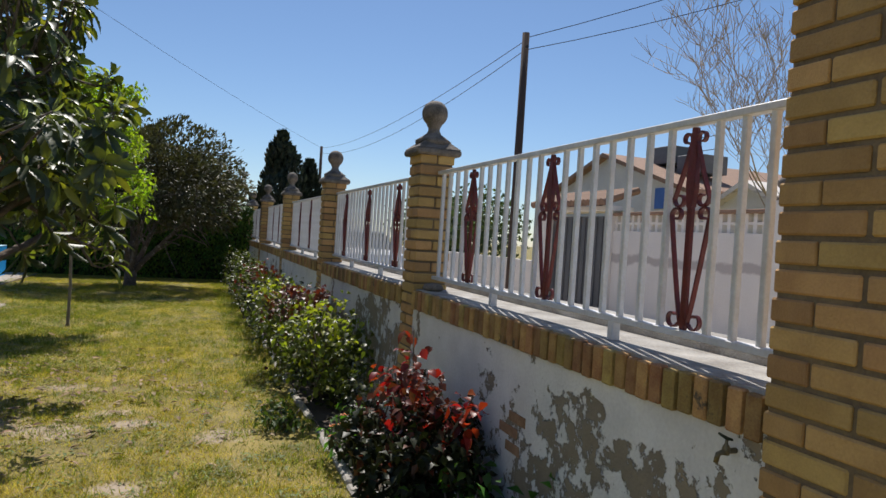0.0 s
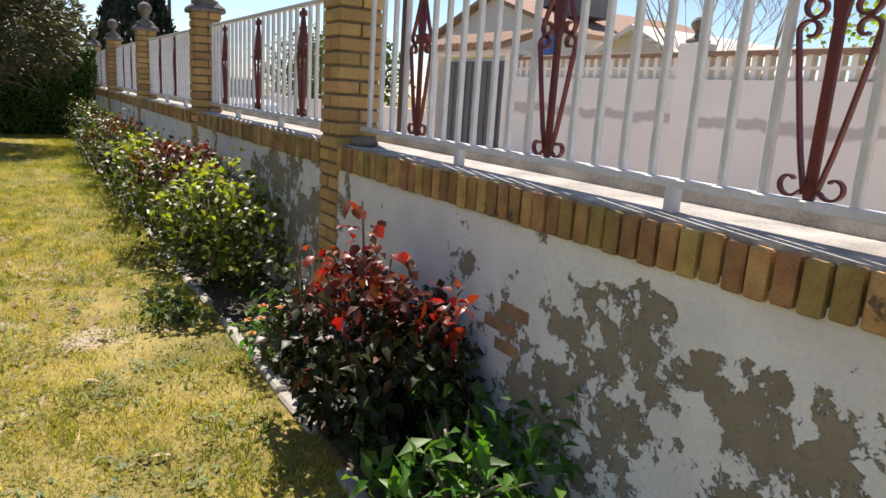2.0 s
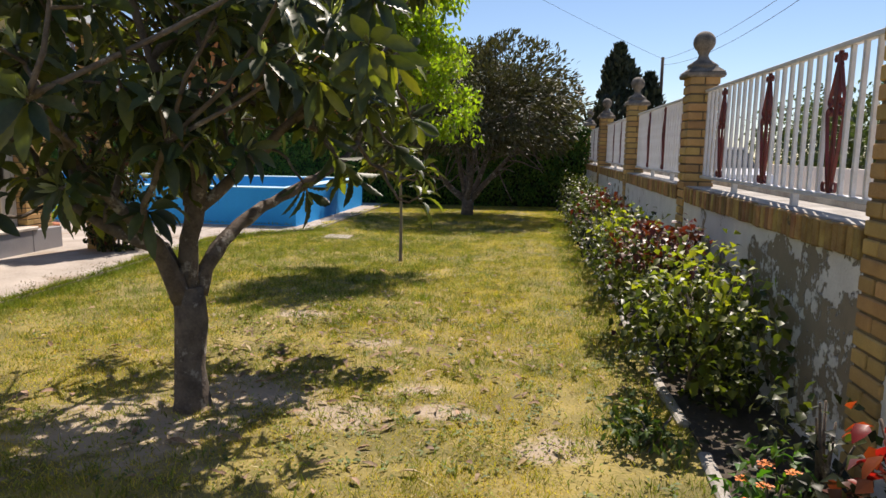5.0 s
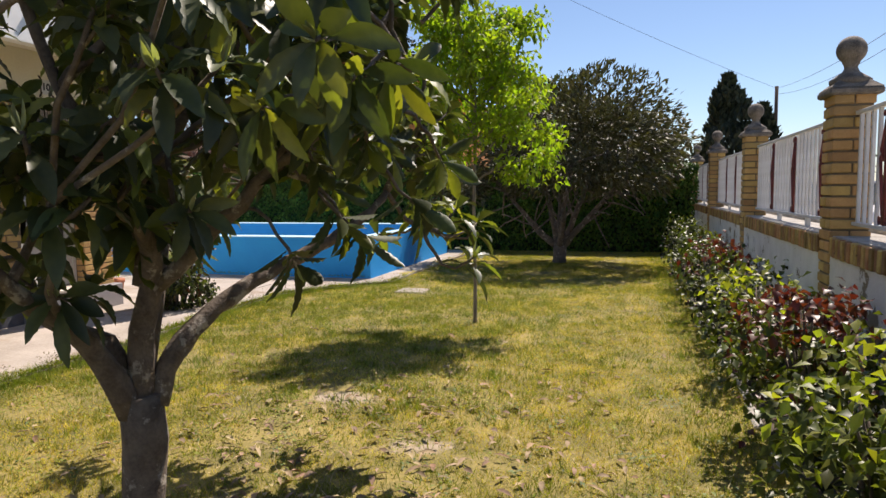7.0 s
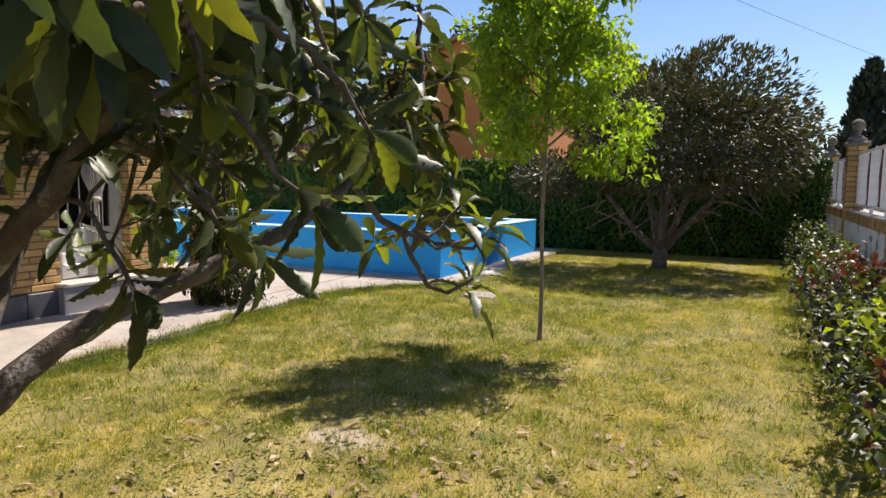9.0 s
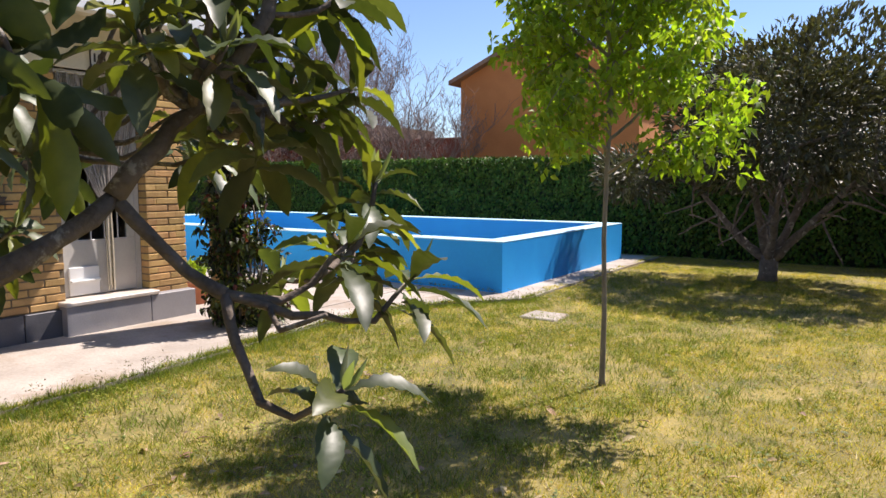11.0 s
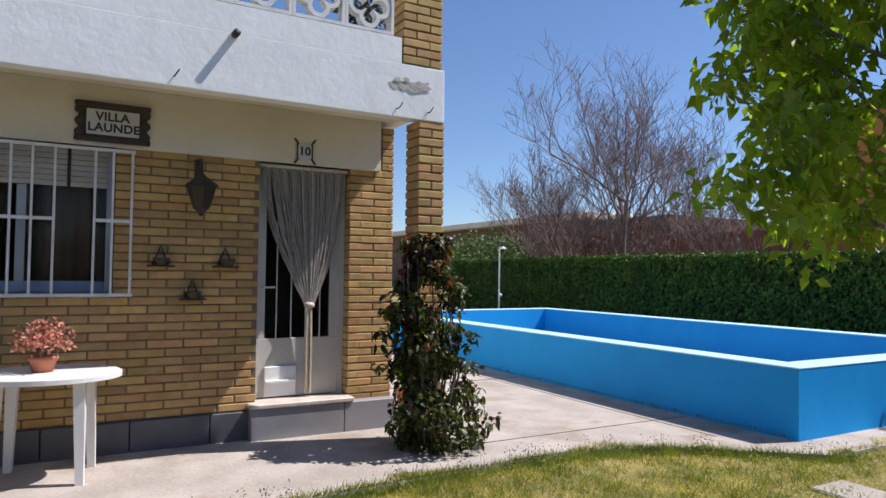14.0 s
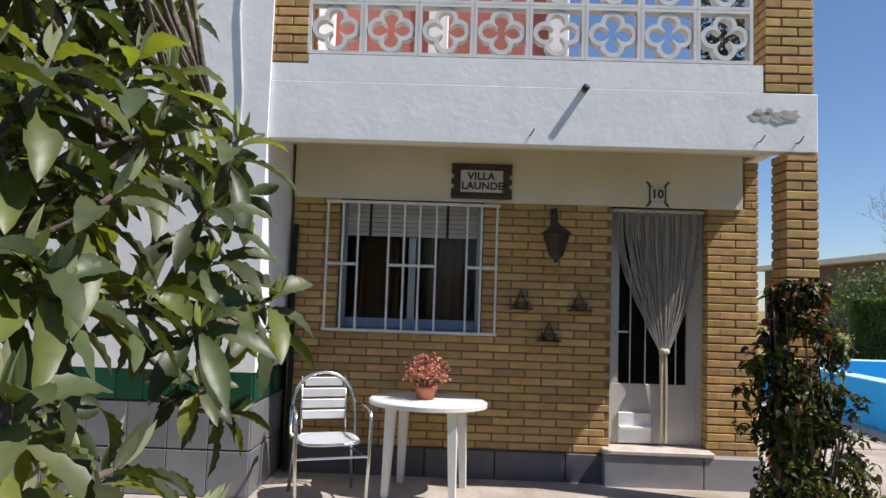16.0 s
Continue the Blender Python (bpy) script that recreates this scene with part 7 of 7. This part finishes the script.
car = thing("parked_car", "white car parked in the street", "car", at=(6.3, 23.5, 0))
M_CARPAINT = mat("white_car_paint", (0.80, 0.80, 0.81), (0.78, 0.78, 0.79), 0.2, 2, 20, 0.0)
cbod = Build()
prof = [(-2.05, 0.3), (-2.1, 0.62), (-1.95, 0.82), (-1.1, 0.95), (1.55, 0.98), (2.0, 0.92), (2.08, 0.6), (2.02, 0.3)]
cbod.add([(s * 0.84, y, z) for s in (-1, 1) for y, z in prof], [tuple(range(8)), tuple(range(15, 7, -1))] + [(k, 8 + k, 8 + (k + 1) % 8, (k + 1) % 8) for k in range(8)])
part("body", cbod, M_CARPAINT, car)
prof = [(-1.0, 0.94), (-0.35, 1.42), (1.1, 1.45), (1.75, 0.96)]
part("cabin", Build().add([(s * (0.80 if k in (0, 3) else 0.66), y, z) for s in (-1, 1) for k, (y, z) in enumerate(prof)], [(0, 1, 2, 3), (7, 6, 5, 4)] + [(k, 4 + k, 4 + (k + 1) % 4, (k + 1) % 4) for k in range(4)]), M_DARKPANE, car, "dark car windows")
part("roof", Build().soft_box(-0.66, 0.66, -0.38, 1.12, 1.42, 1.48, 0.02), M_CARPAINT, car)
for sx in (-0.8, 0.8):
    for y in (-1.3, 1.3):
        part("wheel", Build().lathe([(0.2, -0.1), (0.31, -0.1), (0.31, 0.1), (0.2, 0.1)], 20).mesh("wheel", M_WROUGHT), M_WROUGHT, car).matrix_basis = pose(sx, y, 0.31, 0, 90, 0)

# ---- behind the hedge ----
M_ORANGE = mat("orange_render", (0.62, 0.25, 0.085), (0.54, 0.21, 0.07), 0.9, 1.5, 25, 0.1)
gable_house("orange_house", "orange rendered house with a low gable", -10.5, -4.5, 27.6, 36, 4.75, 6.1, "y", M_ORANGE, M_TILE)
M_RUST = mat("rust_red_render", (0.30, 0.095, 0.06), (0.22, 0.075, 0.05), 0.9, 1.2, 25, 0.1)
M_BROWNB = mat("brown_brick_far", (0.22, 0.14, 0.10), (0.16, 0.10, 0.075), 0.9, 1.5, 20, 0.1)
solid("red_outbuilding", Build().soft_box(-21, -10.6, 31, 37, 0, 3.1, 0.03), M_RUST, "low rust-red outbuilding behind the hedge", "outbuilding")
solid("brown_building", Build().soft_box(-31, -22.5, 36, 44, 0, 4.5, 0.03), M_BROWNB, "flat-roofed brown brick building", "building")
dk = thing("long_building", "long low dark building on a far slope", "building")
part("wall", Build().box(-70, -36, 42, 52, 0, 5.4), M_BROWNB, dk)
part("roof", Build().soft_box(-71, -35, 41, 53, 5.4, 5.9, 0.05), M_STREETWALL, dk)


def bare_tree(label, x, y, h, spread, seed, bark=M_BARETWIG, deep=5, thick=0.011):
    """A leafless spring tree with fine crooked twigs."""
    random.seed(seed)
    t = thing("bare_tree", label, "tree", "bare trees")
    b, tw = Build(), Build()

    def grow(dst, p, d, L, r, depth):
        pts = [Vector(p)]
        d = Vector(d).normalized()
        for k in range(4):
            d = (d + Vector((random.uniform(-.22, .22), random.uniform(-.22, .22), random.uniform(-.1, .2)))).normalized()
            pts.append(pts[-1] + d * L / 4)
        dst.tube(pts, [r * (1 - 0.12 * k) for k in range(5)], 5 if depth < 2 else 3, False)
        if depth < deep:
            for k in range(4 if depth < 3 else 3):
                s = random.choice(pts[2:])
                grow(b if depth < 1 else tw, s, d * 0.7 + Vector((random.uniform(-1, 1), random.uniform(-1, 1), random.uniform(-.1, .9))) * spread, L * random.uniform(0.5, 0.75), max(r * 0.5, 0.006), depth + 1)

    for k in range(3):
        grow(b, (x + random.uniform(-.3, .3), y + random.uniform(-.3, .3), 0), (random.uniform(-.4, .4), random.uniform(-.4, .4), 1), h * 0.5, h * thick, 0)
    part("trunk", b, bark, t)
    tagged(part("twig_crown", tw, bark, t), kind="stuff")


for args in ((-13.0, 23.6, 7.0, 0.8, 1), (-16.5, 24.5, 5.6, 0.85, 2), (-15.0, 26.5, 6.6, 0.8, 3), (-19.5, 27.0, 5.2, 0.9, 4), (-11.0, 25.0, 4.6, 0.9, 5), (-24.0, 29.0, 5.0, 0.9, 6)):
    bare_tree("bare reddish-brown tree with fine spring twigs", *args)
for args in ((-9.6, 24.2, 3.3, 1.15, 31), (-12.2, 23.8, 3.0, 1.2, 32), (-14.4, 24.4, 3.4, 1.15, 33), (-17.2, 25.2, 3.3, 1.2, 34), (-20.5, 27.5, 3.6, 1.2, 35)):
    bare_tree("low thicket of bare reddish-brown twigs behind the hedge", *args)
bare_tree("sparse tree with pale new growth behind the street wall", 12.6, 12.0, 6.8, 0.85, 8, mat("pale_budding_twigs", (0.48, 0.38, 0.26), (0.36, 0.27, 0.18), 0.9, 8, 50, 0.1), 5, 0.005)


def leafy_tree(name, label, x, y, z0, z1, r, n, m_, size=(0.22, 0.12), cone=False, category="tree"):
    t = thing(name, label, category)
    part("trunk", Build().tube([(x, y, -0.1), (x, y, z0 + 0.6)], [0.2, 0.14], 8), M_BARK, t, smooth=True)
    q = rand_dirs(n) * (R.random(n)[:, None] ** 0.35)
    if cone:
        u = R.random(n) ** 1.4
        a = R.uniform(0, 6.283, n)
        ragged = np.array([0.82 + 0.75 * noise.noise((math.cos(c_) * 1.1 + x, math.sin(c_) * 1.1, v_ * 5.0)) + 0.3 * noise.noise((c_ * 2.0, v_ * 14.0, 3.0)) for c_, v_ in zip(a, u)])
        rr = r * (1 - u) ** 0.8 * (0.55 + 0.45 * R.random(n)) * ragged + 0.05
        P_ = np.stack((x + rr * np.cos(a), y + rr * np.sin(a), z0 + (z1 - z0) * u), 1)
        D_ = rand_dirs(n) * 0.5 + np.array((0, 0, 1.0))
    else:
        P_ = np.array((x, y, (z0 + z1) / 2)) + q * np.array((r, r, (z1 - z0) / 2))
        lob = np.array([noise.noise(Vector(v) * (2.2 / max(r, 1)) + Vector((x, y, 0))) for v in P_])
        P_ = (P_ + q * lob[:, None] * r * 0.35)[lob > -0.35]
        D_ = rand_dirs(len(P_))
    k = len(P_)
    tagged(part("crown", leaf_cloud("crown", m_, P_, D_, rand_dirs(k) + np.array((0, 0, 0.8)), R.uniform(0.7, 1.2, k) * size[0], R.uniform(0.8, 1.2, k) * size[1], 0.1, 0.1, 2), m_, t), kind="stuff")


M_TERRACEPLANT = leafy("dark_terrace_plant_leaf", (0.07, 0.085, 0.05), (0.04, 0.05, 0.03), 0.6, 0.15)
tplant = thing("potted_shrub", "dark green shrub in a clay pot on the upper terrace", "plant", at=(-4.6, 12.1, 2.98))
part("pot", Build().lathe([(0.13, 0), (0.17, 0.26), (0.18, 0.26), (0.18, 0.31), (0.15, 0.31)], 20), M_CLAY, tplant, smooth=True)
part("stem", Build().tube([(0, 0, 0.25), (0.01, 0, 0.6), (0, 0.02, 1.0)], [0.02, 0.016, 0.008], 8), M_BARK, tplant, smooth=True)
q = rand_dirs(900) * R.random(900)[:, None] ** 0.4
tagged(part("foliage", leaf_cloud("foliage", M_TERRACEPLANT, np.array((0, 0, 0.95)) + q * np.array((0.24, 0.24, 0.5)), q + rand_dirs(900) * 0.6, rand_dirs(900) + np.array((0, 0, 0.8)), 0.09, 0.04, 0.15, 0.15, 2), M_TERRACEPLANT, tplant), kind="stuff")
M_CYPRESS = leafy("dark_cypress_spray", (0.022, 0.035, 0.018), (0.015, 0.025, 0.012), 0.7, 0.05)
M_OLIVE = leafy("grey_green_far_leaf", (0.10, 0.13, 0.055), (0.07, 0.095, 0.04), 0.6, 0.15)
leafy_tree("background_tree", "tall grey-green tree behind the hedge", -1.0, 26.5, 1.2, 4.5, 2.0, 7000, M_OLIVE, (0.26, 0.13))
leafy_tree("background_tree", "dark leafy tree behind the hedge", 1.6, 24.5, 0.8, 3.5, 1.4, 5000, M_DARKLEAF, (0.2, 0.1))
leafy_tree("background_tree", "dark pine behind the orange house", -11.5, 40, 3, 9.6, 3.4, 5000, M_CYPRESS, (0.4, 0.16))
leafy_tree("conifer", "dark ragged conifer far down the street", 5.4, 38, 0.5, 6.1, 2.2, 7000, M_CYPRESS, (0.42, 0.15), True)
leafy_tree("conifer", "lower dark conifer beside the tall one", 7.0, 39, 0.5, 4.9, 1.8, 4500, M_CYPRESS, (0.42, 0.15), True)
leafy_tree("background_tree", "sunlit green trees beside the street", 11.0, 26, 0.4, 3.2, 2.0, 3500, M_BACKTREE, (0.22, 0.12))
leafy_tree("background_tree", "sunlit green trees beside the street", 12.0, 32, 0.4, 3.6, 2.4, 3500, M_BACKTREE, (0.24, 0.12))
leafy_tree("street_tree", "bright green tree over the street wall", 10.9, 7.6, 1.5, 4.3, 1.6, 3200, M_YOUNG, (0.12, 0.08))
for x, y, z, r in ((-22, 25.5, 3.1, 2.0), (-26, 27.5, 3.4, 2.4), (-30, 29, 3.6, 2.4)):
    leafy_tree("far_shrub", "green shrubs beyond the hedge", x, y, 0.2, z, r, 2600, M_BACKTREE, (0.22, 0.12), category="shrub")
for x, y, z, r in ((-14.5, 25, 2.9, 1.6), (-18, 26, 3.0, 1.6)):
    leafy_tree("far_shrub", "brownish budding shrubs beyond the hedge", x, y, 0.2, z, r, 2600, M_BRONZE, (0.14, 0.06), category="shrub")

# bare bricks where the render has fallen off
raw = Build().soft_box(-BL / 2, BL / 2, -BW / 2, BW / 2, -BH / 2, BH / 2, 0.009).mesh("brick", M_RAW)
for y, z, s in ((5.60, 0.60, 0.7), (5.68, 0.532, 0.8), (5.63, 0.462, 0.6)):
    o = piece("brick", raw, bpy.data.objects["wall_fence"], FENCE_X + BW / 2 - 0.003, y, z, math.pi / 2, (s, 1, 1))
front_bricks()
